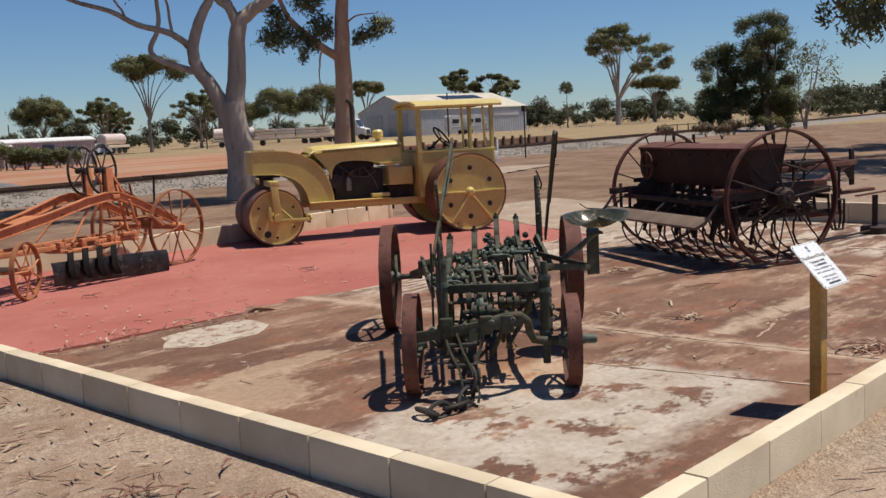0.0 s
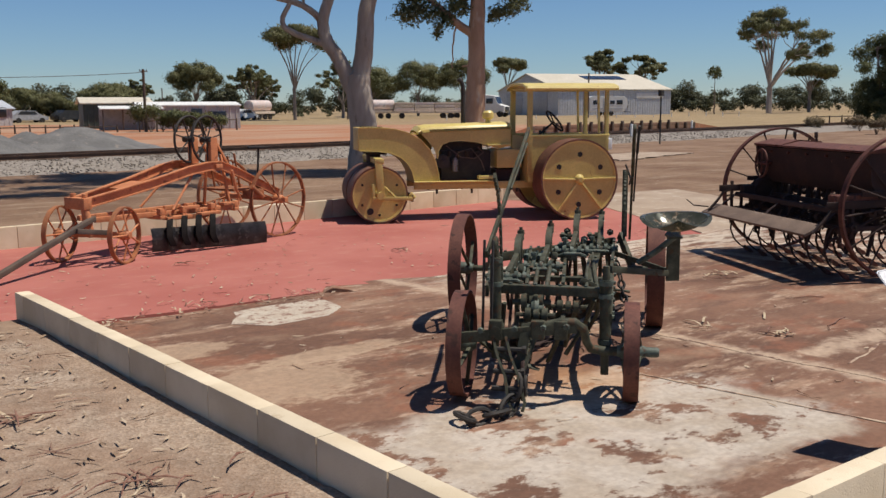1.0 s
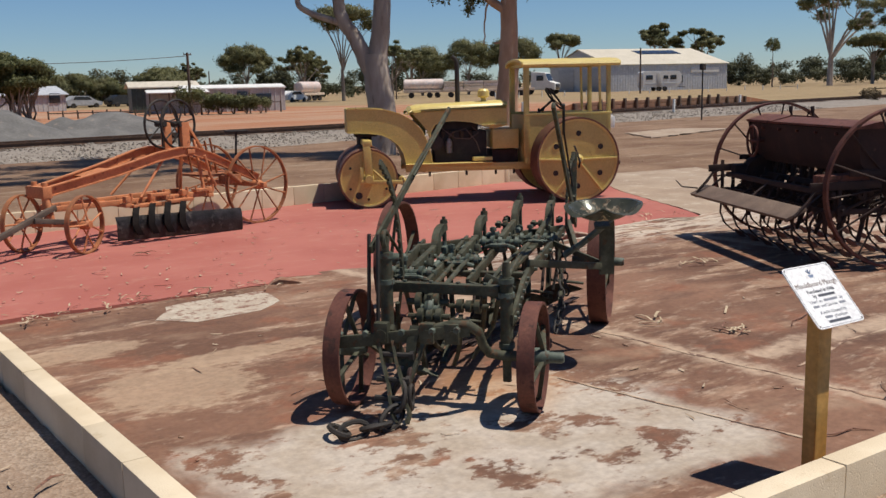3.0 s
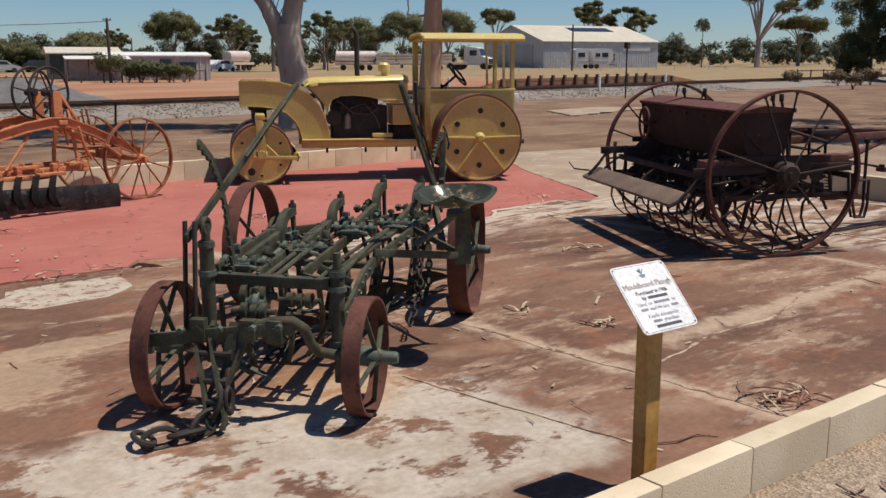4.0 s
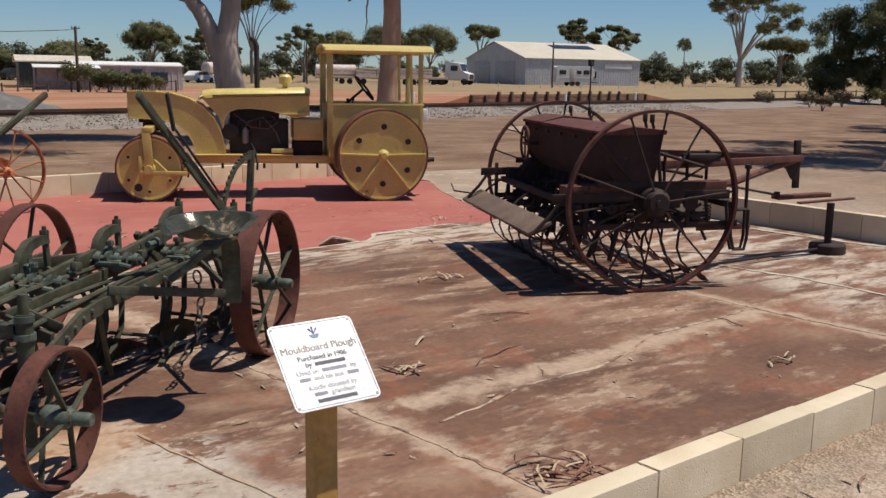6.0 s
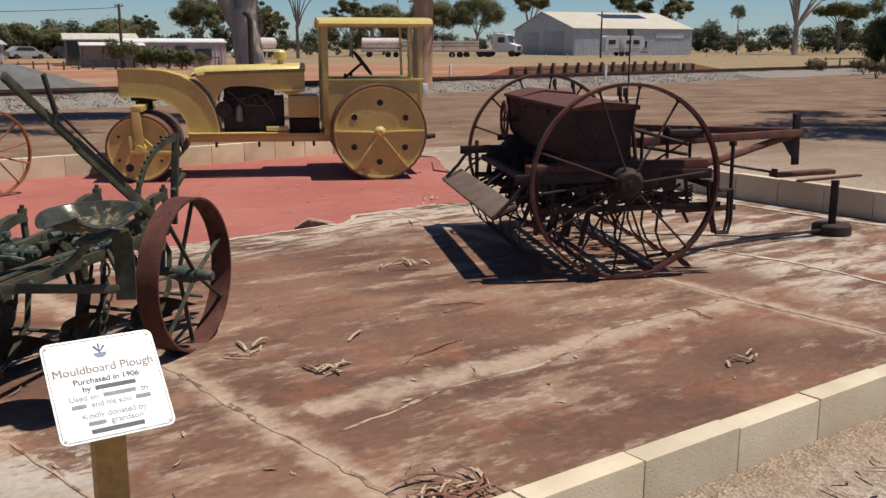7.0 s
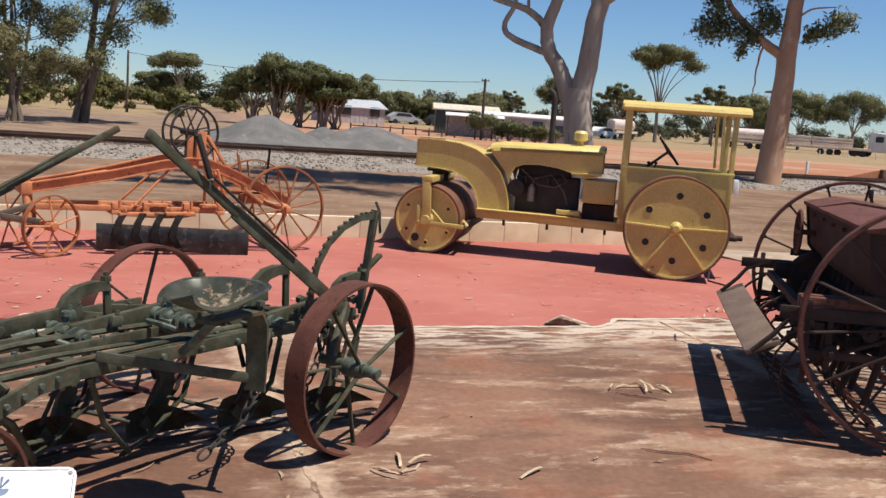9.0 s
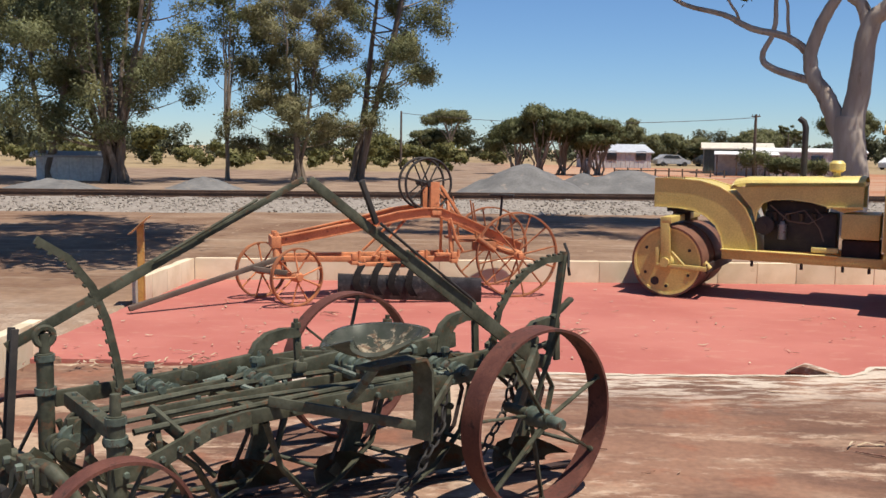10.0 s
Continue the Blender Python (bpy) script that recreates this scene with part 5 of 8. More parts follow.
    bar(bm, (0.27, -0.36, 0.50), (0.36, -0.10, 0.54), 0.02, 0.05, 0.004)
    bar(bm, (0.36, -0.34, 0.52), (0.30, -0.20, 0.60), 0.02, 0.045, 0.004)
    part("rail_gusset", bm, M_GREEN, t)
    # rounded castings below the front beam
    for x, y, z, r in ((0.14, 0.05, 0.50, 0.055), (0.05, 0.02, 0.45, 0.040), (0.20, -0.14, 0.47, 0.036)):
        bm = B()
        for j in range(3):
            rod(bm, (x, y - 0.06 + 0.045 * j, z), (x, y - 0.03 + 0.045 * j, z), r * (1.0 - 0.12 * (j % 2)), r * (0.95 - 0.12 * (j % 2)), 18)
        rod(bm, (x, y - 0.10, z), (x, y + 0.11, z), r * 0.35, r * 0.3, 8)
        part("front_casting", bm, M_GREEN, t)
    for p, q in (((0.0, 0.34, 0.33), (0.15, 0.02, 0.12)), ((0.05, 0.10, 0.42), (0.22, 0.10, 0.10)), ((0.1, -0.12, 0.44), (0.35, -0.02, 0.12)), ((0.0, 0.20, 0.40), (0.30, 0.24, 0.14))):
        bm = B()
        p, q = Vector(p), Vector(q)
        strip(bm, [p, p.lerp(q, 0.35) + Vector((0.04, 0, -0.05)), p.lerp(q, 0.7) + Vector((0.04, 0, -0.03)), q], 0.022, 0.03)
        part("draught_link", bm, M_GREEN, t)
    # nuts on the front axle
    for y in (0.43, 0.30, 0.12, -0.03, -0.15):
        bm = B()
        rod(bm, (-0.10, y, 0.375 + 0.08 * (0.5 - y)), (-0.125, y, 0.375 + 0.08 * (0.5 - y)), 0.018, 0.015, 6)
        part("nut", bm, M_PGREEN, t)
    # hanging drawbar straps and clevis
    for dy in (-0.035, 0.035):
        bm = B()
        strip(bm, [(-0.10, 0.20 + dy, 0.36), (-0.15, 0.17 + dy, 0.27), (-0.22, 0.12 + dy, 0.18), (-0.25, 0.09 + dy * 1.2, 0.05), (-0.27, 0.08 + dy * 0.6, 0.012)], 0.014, 0.038)
        part("drawbar_strap", bm, M_GREEN, t)
    for z, x in ((0.30, -0.13), (0.20, -0.20), (0.12, -0.235)):
        bm = B()
        rod(bm, (x, 0.07, z), (x, 0.22, z), 0.014, 0.014, 7)
        rod(bm, (x, 0.055, z), (x, 0.075, z), 0.024, 0.022, 6)
        part("pin", bm, M_BLACK, t)
    bm = B()
    tube(bm, [(-0.21 + 0.03 * math.cos(a), 0.05, 0.13 + 0.05 * math.sin(a)) for a in [2 * math.pi * j / 14 for j in range(15)]], 0.010, 7)
    part("clevis", bm, M_BLACK, t)
    # seat on a sprung arm
    sx, sy, sz = SEAT
    bm = B()
    nr, na = 9, 48
    rings = []
    for i in range(1, nr + 1):
        r = i / nr
        ring = []
        for a in range(na):
            th = 2 * math.pi * a / na
            th = th if th < math.pi else th - 2 * math.pi
            R = 0.208 * (1 - 0.42 * math.exp(-((th / 0.30) ** 2)) - 0.06 * math.exp(-(((abs(th) - math.pi) / 0.5) ** 2)))
            front = math.exp(-(((abs(th) - 0.75) / 0.55) ** 2))
            z = 0.118 * r ** 2.1 * (1 - 0.34 * front) - (0.026 if i == nr else 0.0)
            rr = R * (min(r, 0.985) if i == nr else r * 0.97)
            ring.append(bm.verts.new((rr * math.cos(th) * 0.95, rr * math.sin(th) * 1.05, z)))
        rings.append(ring)
    c = bm.verts.new((0, 0, 0.0))
    for a in range(na):
        bm.faces.new((c, rings[0][a], rings[0][(a + 1) % na]))
    for p, q in zip(rings, rings[1:]):
        for a in range(na):
            bm.faces.new((p[a], q[a], q[(a + 1) % na], p[(a + 1) % na]))
    bmesh.ops.solidify(bm, geom=bm.faces[:], thickness=0.006)
    bmesh.ops.transform(bm, matrix=pose(sx, sy, sz - 0.025) @ Matrix.Rotation(radians(-4), 4, "Y") @ Matrix.Rotation(radians(-2), 4, "X") @ Matrix.Rotation(radians(185), 4, "Z"), verts=bm.verts)
    part("seat", bm, M_SEAT, t, "green iron pan seat with flaking paint")
    bm = B()
    px, py, pz = PLATE
    strip(bm, [(sx - 0.05, sy, sz - 0.058), (sx + 0.08, sy + 0.02, sz - 0.055), (px - 0.03, py, sz - 0.05), (px, py, sz - 0.10), (px + 0.005, py, 0.6), (px, py, pz - 0.02)], 0.085, 0.014, (-0.35, 1, 0))
    part("seat_spring", bm, M_GREEN, t)
    bm = B()
    bar(bm, (0.70, -0.36, 0.60), (px + 0.03, py, pz + 0.02), 0.018, 0.04, 0.004)
    part("seat_bar", bm, M_GREEN, t)
    bm = B()
    bar(bm, (px, py, pz + 0.03), (1.62, -0.36, 0.56), 0.016, 0.035, 0.004)
    part("seat_bar", bm, M_GREEN, t)
    bm = B()
    tube(bm, [(sx, sy, sz - 0.055), (sx + 0.02, sy + 0.12, sz - 0.16), (sx + 0.04, sy + 0.22, 0.60)], 0.018, 8)
    part("seat_stay", bm, M_PGREEN, t)
    # levers and toothed quadrants
    def lever(p, q, w0, w1, label):
        bm = B()
        p, q = Vector(p), Vector(q)
        mid = p.lerp(q, 0.62)
        bar(bm, p, mid, 0.016, w0, 0.004)
        bar(bm, p.lerp(q, 0.60), q, 0.022, w1, 0.009)
        ob = part("lever", bm, M_GREEN, t, label)
        return ob

    l1 = lever((-0.06, 0.275, 0.79), (1.19, 0.185, 1.42), 0.042, 0.030, "long green hand lever")
    bm = B()
    tube(bm, [(0.07 + 0.034 * math.cos(a), 0.245, 0.825 + 0.034 * math.sin(a)) for a in [2 * math.pi * k / 16 for k in range(17)]], 0.014, 7)
    part("pivot_eye", bm, M_GREEN, l1)
    bm = B()
    rod(bm, (0.50, 0.215, 1.09), (0.95, 0.17, 1.335), 0.006)
    part("trigger_rod", bm, M_GREEN, l1)
    l2 = lever((1.98, -0.47, 0.63), (0.81, -0.48, 1.44), 0.06, 0.04, "long green hand lever")
    bm = B()
    bar(bm, (1.10, -0.50, 1.27), (1.02, -0.51, 1.44), 0.016, 0.022, 0.004)
    rod(bm, (1.12, -0.50, 1.27), (1.62, -0.49, 0.92), 0.006)
    part("trigger", bm, M_BLACK, l2)

    def quadrant(pts, teeth, out):
        bm = B()
        strip(bm, pts, 0.014, 0.030)
        q = part("quadrant", bm, M_GREEN, t, "toothed curved quadrant")
        for a, b in zip(pts, pts[1:]):
            a, b = Vector(a), Vector(b)
            nrm = (b - a).normalized().cross(Vector((0, 1, 0))) * out
            for k in range(teeth):
                c = a.lerp(b, (k + 0.5) / teeth)
                bm = B()
                box(bm, c + nrm * 0.020, (0.018, 0.016, 0.010), 0.003, along(a, b))
                part("tooth", bm, M_GREEN, q)

    quadrant([(2.23, -0.43, 1.06), (2.12, -0.43, 1.055), (2.00, -0.43, 1.015), (1.90, -0.43, 0.945), (1.83, -0.43, 0.85), (1.80, -0.43, 0.74), (1.79, -0.43, 0.62)], 3, -1)
    bm = B()
    bar(bm, (2.24, -0.43, 1.09), (2.16, -0.43, 0.60), 0.02, 0.04, 0.004, (0, 1, 0))
    bar(bm, (2.17, -0.43, 0.78), (2.30, -0.43, 0.86), 0.02, 0.03, 0.004, (0, 1, 0))
    part("quadrant_post", bm, M_GREEN, t)
    bm = B()
    tube(bm, [(2.24, -0.43, 1.13), (2.25, -0.45, 1.08), (2.23, -0.47, 1.02), (2.25, -0.46, 0.98)], 0.007, 6)
    part("hook", bm, M_BLACK, t)
    quadrant([(QL[0], 0.25, QL[2]), (0.17, 0.25, 1.12), (0.26, 0.25, 1.0), (0.315, 0.25, 0.86), (0.35, 0.25, 0.70), (0.37, 0.25, 0.55)], 3, -1)
    # chains, clevis and drawn chain on the ground
    def chain(pts, link, label):
        bm = B()
        acc = 0
        pts = [Vector(p) for p in pts]
        i = 0
        for a, b in zip(pts, pts[1:]):
            n = max(1, int((b - a).length / (link * 0.72)))
            for k in range(n):
                c = a.lerp(b, (k + 0.5) / n)
                m = Matrix.Translation(c) @ along(a, b) @ Matrix.Rotation(radians(90 * (i % 2) + 20), 4, "X")
                loop = [m @ Vector((link * 0.5 * math.cos(th), link * 0.28 * math.sin(th), 0)) for th in [2 * math.pi * j / 12 for j in range(13)]]
                tube(bm, loop, link * 0.085, 6)
                i += 1
        part("chain", bm, M_BLACK, t, label)

    chain([(-0.20, 0.10, 0.20), (-0.26, 0.11, 0.06), (-0.31, 0.14, 0.024), (-0.47, 0.30, 0.022), (-0.40, 0.36, 0.022)], 0.15, "rusty chain lying on the slab")
    chain([(1.55, -0.38, 0.52), (1.52, -0.42, 0.38), (1.36, -0.46, 0.22), (1.15, -0.44, 0.10)], 0.07, "hanging rusty chain")
    chain([(2.0, -0.36, 0.52), (1.9, -0.40, 0.36), (1.72, -0.44, 0.2)], 0.07, "hanging rusty chain")
    bm = B()
    strip(bm, [(-0.07, 0.06, 0.43), (-0.10, 0.07, 0.36), (-0.11, 0.085, 0.24), (-0.15, 0.10, 0.17)], 0.05, 0.022)
    strip(bm, [(-0.06, 0.0, 0.42), (-0.11, 0.03, 0.30), (-0.17, 0.08, 0.16)], 0.02, 0.03)
    part("clevis", bm, M_GREEN, t)
    bm = B()
    loop = [(-0.15 + 0.03 * math.cos(a), 0.07, 0.14 + 0.10 * math.sin(a)) for a in [2 * math.pi * k / 18 for k in range(19)]]
    tube(bm, loop, 0.012, 7)
    part("draw_link", bm, M_DRUST, t)
    # loose irons under the frame
    for pts, r in (([(0.10, 0.20, 0.50), (0.16, 0.22, 0.34), (0.12, 0.20, 0.20), (0.22, 0.12, 0.10)], 0.013), ([(0.26, -0.28, 0.5), (0.40, -0.22, 0.32), (0.34, -0.12, 0.16)], 0.013), ([(0.05, 0.02, 0.40), (0.25, 0.05, 0.25), (0.55, 0.10, 0.14), (0.9, 0.16, 0.10)], 0.012), ([(0.3, -0.2, 0.5), (0.5, -0.15, 0.33), (0.62, -0.1, 0.14)], 0.014), ([(0.72, -0.3, 0.5), (0.80, -0.28, 0.3), (0.98, -0.2, 0.12)], 0.013), ([(0.55, 0.3, 0.5), (0.62, 0.28, 0.3), (0.8, 0.3, 0.1)], 0.013)):
        bm = B()
        tube(bm, pts, r, 7)
        part("draft_rod", bm, M_GREEN, t)
    bm = B()
    lathe(bm, [(0, -0.02), (0.055, -0.02), (0.062, 0), (0.055, 0.02), (0, 0.02)], 20, turned(0.03, 0.10, 0.47))
    lathe(bm, [(0, -0.045), (0.03, -0.045), (0.03, 0.045), (0, 0.045)], 12, turned(0.03, 0.10, 0.47))
    part("draft_pulley", bm, M_PGREEN, t)
    bm = B()
    bar(bm, (0.10, 0.03, 0.55), (0.10, 0.03, 0.42), 0.05, 0.025, 0.004, (0, 1, 0))
    part("pulley_strap", bm, M_GREEN, t)


def seat_paint():
    n = Nodes("flaking_green_seat")
    col = n.mix(n.step(n.noise(9, 5), 0.35, 0.65), (0.088, 0.096, 0.072), (0.155, 0.158, 0.125))
    x, y, z = n.axes()
    dx, dy = n.math("SUBTRACT", x, 2.56), n.math("SUBTRACT", y, 1.60)
    dist = n.math("SQRT", n.math("ADD", n.math("MULTIPLY", dx, dx), n.math("MULTIPLY", dy, dy)))
    wear = n.step(dist, 0.17, 0.06, -0.08, 0.09)
    flake = n.step(n.math("ADD", n.noise(22, 10, 0.75), wear), 0.55, 0.58)
    col = n.mix(flake, col, n.mix(n.step(n.noise(45, 4), 0.45, 0.6), (0.56, 0.47, 0.33), (0.22, 0.13, 0.075)))
    return n.done(col, n.step(flake, 0, 1, 0.20, 0.8), 0.15, n.noise(60, 4), 0.2, 0.003)


M_SEAT = seat_paint()
M_BOARDG = worn("scoured_green_iron", (0.045, 0.05, 0.036), (0.085, 0.082, 0.066), (0.10, 0.058, 0.036), 0.52, 7, 0.5, 0.3)
SEAT, PLATE, QL = (0.93, -0.74, 0.83), (1.15, -0.74, 0.48), (0.05, 0.25, 1.20)
plough()

# grader


def grader():
    t = thing("road_grader", pose(0.86, 7.81, 0.005, 0, 0, 17.6), "faded orange horse-drawn road grader with spoked iron wheels", "grader")
    for y in (-0.31, 0.62):
        spoked_wheel(t, turned(y, 2.50, 0.455), 0.455, 0.05, 0.016, 12, 0.055, 0.16, M_ORUST, M_ORUST, M_ORANGE, 0.0095, 0.3, "rear_wheel", 0.2)
    lift = Matrix.Rotation(radians(24), 4, "Z")
    for s in (-1, 1):
        m = Matrix.Translation((0.0, -0.16, 0.29)) @ lift @ turned(s * 0.36)
        spoked_wheel(t, m, 0.29, 0.05, 0.014, 9, 0.05, 0.13, M_ORUST, M_ORANGE, M_ORANGE, 0.0095, 0.3, "front_wheel", 0.3)
    fa = Matrix.Translation((0.0, -0.16, 0.29)) @ lift
    bm = B()
    bar(bm, fa @ Vector((0, -0.36, 0)), fa @ Vector((0, 0.36, 0)), 0.05, 0.06, 0.006)
    rod(bm, fa @ Vector((0, 0, -0.03)), fa @ Vector((0.0, 0.08, 0.36)), 0.035)
    part("front_axle", bm, M_ORANGE, t)
    bm = B()
    bar(bm, (2.50, -0.45, 0.455), (2.50, 0.65, 0.455), 0.055, 0.055, 0.006)
    part("rear_axle", bm, M_ORANGE, t)
    # bowed twin beams
    shape = [(-0.02, 0.60), (0.30, 0.66), (0.80, 0.76), (1.25, 0.87), (1.50, 0.905), (1.68, 0.90), (1.95, 0.80), (2.25, 0.66), (2.58, 0.52)]
    for y0, y1 in ((-0.10, -0.24), (0.14, 0.34)):
        for dz, w, h in ((0.045, 0.06, 0.012), (0.0, 0.014, 0.09), (-0.045, 0.06, 0.012)):
            bm = B()
            pts = [(x, y0 + (y1 - y0) * min(1.0, max(0.0, x / 1.5)), z + dz) for x, z in shape]
            strip(bm, pts, w, h)
            part("bowed_beam", bm, M_ORANGE, t)
    bm = B()
    box(bm, (-0.02, 0.02, 0.60), (0.10, 0.34, 0.12), 0.012)
    rod(bm, (-0.02, -0.1, 0.64), (-0.02, -0.1, 0.70), 0.03)
    rod(bm, (-0.02, 0.1, 0.64), (-0.02, 0.1, 0.70), 0.03)
    rod(bm, (0.0, -0.10, 0.3), (0.0, -0.06, 0.58), 0.05, 0.04, 12)
    part("crosshead", bm, M_ORANGE, t)
    bm = B()
    box(bm, (0.62, 0.05, 0.735), (0.30, 0.30, 0.02), 0.004, Matrix.Rotation(radians(-11), 4, "Y"))
    part("beam_plate", bm, M_ORANGE, t)
    # pedestals and hand wheels
    for y in (-0.15, 0.15):
        bm = B()
        box(bm, (1.62, y * 1.1, 1.05), (0.10, 0.07, 0.34), 0.008)
        part("pedestal", bm, M_ORANGE, t)
        m = Matrix.Translation((1.56, y, 1.20)) @ Matrix.Rotation(radians(12), 4, "Z")
        bm = B()
        tube(bm, [m @ Vector((0.265 * math.cos(a), 0, 0.265 * math.sin(a))) for a in [2 * math.pi * k / 40 for k in range(41)]], 0.014, 8)
        hw = part("hand_wheel", bm, M_BLACK, t, "black spoked hand wheel")
        for k in range(7):
            a = 2 * math.pi * k / 7 + 0.2
            bm = B()
            rod(bm, m @ Vector((0.02 * math.cos(a), 0, 0.02 * math.sin(a))), m @ Vector((0.26 * math.cos(a), 0, 0.26 * math.sin(a))), 0.009, 0.008, 7)
            part("spoke", bm, M_BLACK, hw)
        bm = B()
        rod(bm, m @ Vector((0, -0.05, 0)), m @ Vector((0, 0.08, 0)), 0.035)
        part("hub", bm, M_BLACK, hw)
        bm = B()
        bar(bm, (1.70, y * 0.8, 1.18), (1.92, y * 0.7, 0.86), 0.035, 0.03, 0.005)
        bar(bm, (1.78, y * 0.75, 1.02), (1.80, y * 1.5, 0.42), 0.03, 0.03, 0.004)
        part("lift_arm", bm, M_ORANGE, t)
    bm = B()
    bar(bm, (1.62, -0.28, 0.90), (1.62, 0.40, 0.90), 0.10, 0.05, 0.006)
    part("cross_bearer", bm, M_ORANGE, t)
    # draft frame under the beams
    for y in (-0.30, 0.30):
        bm = B()
        bar(bm, (0.05, y * 0.45, 0.43), (1.85, y, 0.42), 0.05, 0.055, 0.006)
        part("draft_bar", bm, M_ORANGE, t)
    for x in (0.75, 1.05, 1.45, 1.80):
        bm = B()
        bar(bm, (x, -0.34, 0.40), (x, 0.34, 0.40), 0.07, 0.04, 0.006)
        part("draft_cross", bm, M_ORANGE, t)
        bm = B()
        box(bm, (x, -0.30, 0.46), (0.06, 0.07, 0.07), 0.01)
        rod(bm, (x + 0.05, -0.31, 0.44), (x + 0.05, -0.31, 0.52), 0.016)
        part("clamp", bm, M_ORANGE, t)
    bm = B()
    ring = [(1.25 + 0.34 * math.cos(a), 0.02 + 0.34 * math.sin(a), 0.37) for a in [2 * math.pi * k / 36 for k in range(37)]]
    strip(bm, ring, 0.05, 0.03, (0, 0, 1))
    part("turn_circle", bm, M_ORUST, t)
    for y in (-0.26, 0.3):
        bm = B()
        rod(bm, (0.95, y, 0.46), (1.30, y * 0.7, 0.82), 0.014)
        part("brace", bm, M_ORANGE, t)
    for x, y, z, sx, sy in ((0.95, -0.33, 0.385, 0.34, 0.10), (1.38, -0.34, 0.39, 0.30, 0.09), (1.15, -0.30, 0.475, 0.22, 0.07), (1.68, -0.30, 0.47, 0.16, 0.10)):
        bm = B()
        box(bm, (x, y, z), (sx, sy, 0.035), 0.006)
        rod(bm, (x - sx * 0.3, y, z), (x - sx * 0.3, y, z + 0.05), 0.014, 0.012, 6)
        rod(bm, (x + sx * 0.3, y, z), (x + sx * 0.3, y, z + 0.05), 0.014, 0.012, 6)
        part("draft_plate", bm, M_ORANGE, t)
    # blade: curved mouldboard, skewed
    bm = B()
    secs = [(0.0, 0.0), (-0.012, 0.06), (-0.015, 0.13), (-0.005, 0.20), (0.02, 0.25)]
    p0, p1 = Vector((0.57, -0.36, 0.05)), Vector((2.02, -0.58, 0.0))
    d = (p1 - p0).normalized()
    nrm = Vector((d.y, -d.x, 0))
    rings = [[bm.verts.new(p0.lerp(p1, f) - nrm * a + Vector((0, 0, z))) for a, z in secs] for f in (0, 0.25, 0.5, 0.75, 1)]
    for a, b in zip(rings, rings[1:]):
        for k in range(len(secs) - 1):
            bm.faces.new((a[k], b[k], b[k + 1], a[k + 1]))
    bmesh.ops.solidify(bm, geom=bm.faces[:], thickness=0.012)
    part("blade", bm, M_BLADE, t, "dull black steel grading blade")
    for f in (0.14, 0.26, 0.38, 0.50):
        c = p0.lerp(p1, f)
        bm = B()
        strip(bm, [c + Vector((0.06, 0.04, 0.36)), c + Vector((-0.01, -0.03, 0.27)), c + Vector((-0.035, -0.055, 0.16)), c + Vector((0.03, -0.035, 0.05))], 0.07, 0.018, d)
        part("blade_arm", bm, M_ARM, t)
    # platform, seat, levers
    bm = B()
    box(bm, (2.12, 0.05, 0.60), (0.50, 0.55, 0.025), 0.004)
    part("platform", bm, M_ORUST, t)
    bm = B()
    rod(bm, (2.36, -0.10, 0.58), (2.39, -0.11, 1.07), 0.013)
    box(bm, (2.39, -0.11, 1.08), (0.10, 0.26, 0.025), 0.01, Matrix.Rotation(radians(60), 4, "Z"))
    part("seat_post", bm, M_BLACK, t, "dark seat plate on a thin post")
    for x, y, z in ((2.05, -0.05, 1.02), (2.15, 0.18, 0.98), (1.95, 0.28, 1.05)):
        bm = B()
        bar(bm, (x + 0.08, y, 0.58), (x, y, z), 0.012, 0.03, 0.003, (0, 1, 0))
        part("lever", bm, M_ORUST, t)
    bm = B()
    rod(bm, (2.25, -0.30, 0.50), (2.05, -0.32, 0.64), 0.03)
    box(bm, (2.15, -0.25, 0.55), (0.25, 0.12, 0.10), 0.02)
    part("rear_gear", bm, M_ORUST, t)
    bm = B()
    tube(bm, [(1.90, -0.30, 0.50), (1.82, -0.32, 0.62), (1.75, -0.33, 0.85)], 0.016, 8)
    part("lift_link", bm, M_ORANGE, t)
    # pole
    inv = t.matrix_world.inverted()
    e = inv @ Vector((-0.30, 6.76, 0.055))
    bm = B()
    bar(bm, fa @ Vector((0.05, 0.0, 0.16)), e, 0.058, 0.05, 0.010)
    part("pole", bm, M_TIMBER, t, "dark weathered timber pole")
    bm = B()
    bar(bm, fa @ Vector((0.0, -0.20, 0.02)), fa @ Vector((-0.30, -0.02, 0.07)), 0.04, 0.05, 0.005)
    bar(bm, fa @ Vector((0.0, 0.20, 0.02)), fa @ Vector((-0.30, 0.02, 0.07)), 0.04, 0.05, 0.005)
    part("pole_hounds", bm, M_GREY, t)


M_ARM = worn("dull_black_iron", (0.012, 0.011, 0.011), (0.022, 0.019, 0.017), None, 0.6, 9, 0.95, 0.0, 0.2, 70.0, 0.08)
M_BLADE = worn("black_blade_steel", (0.050, 0.044, 0.043), (0.095, 0.084, 0.082), (0.17, 0.15, 0.14), 0.56, 6, 0.42, 0.5)
grader()

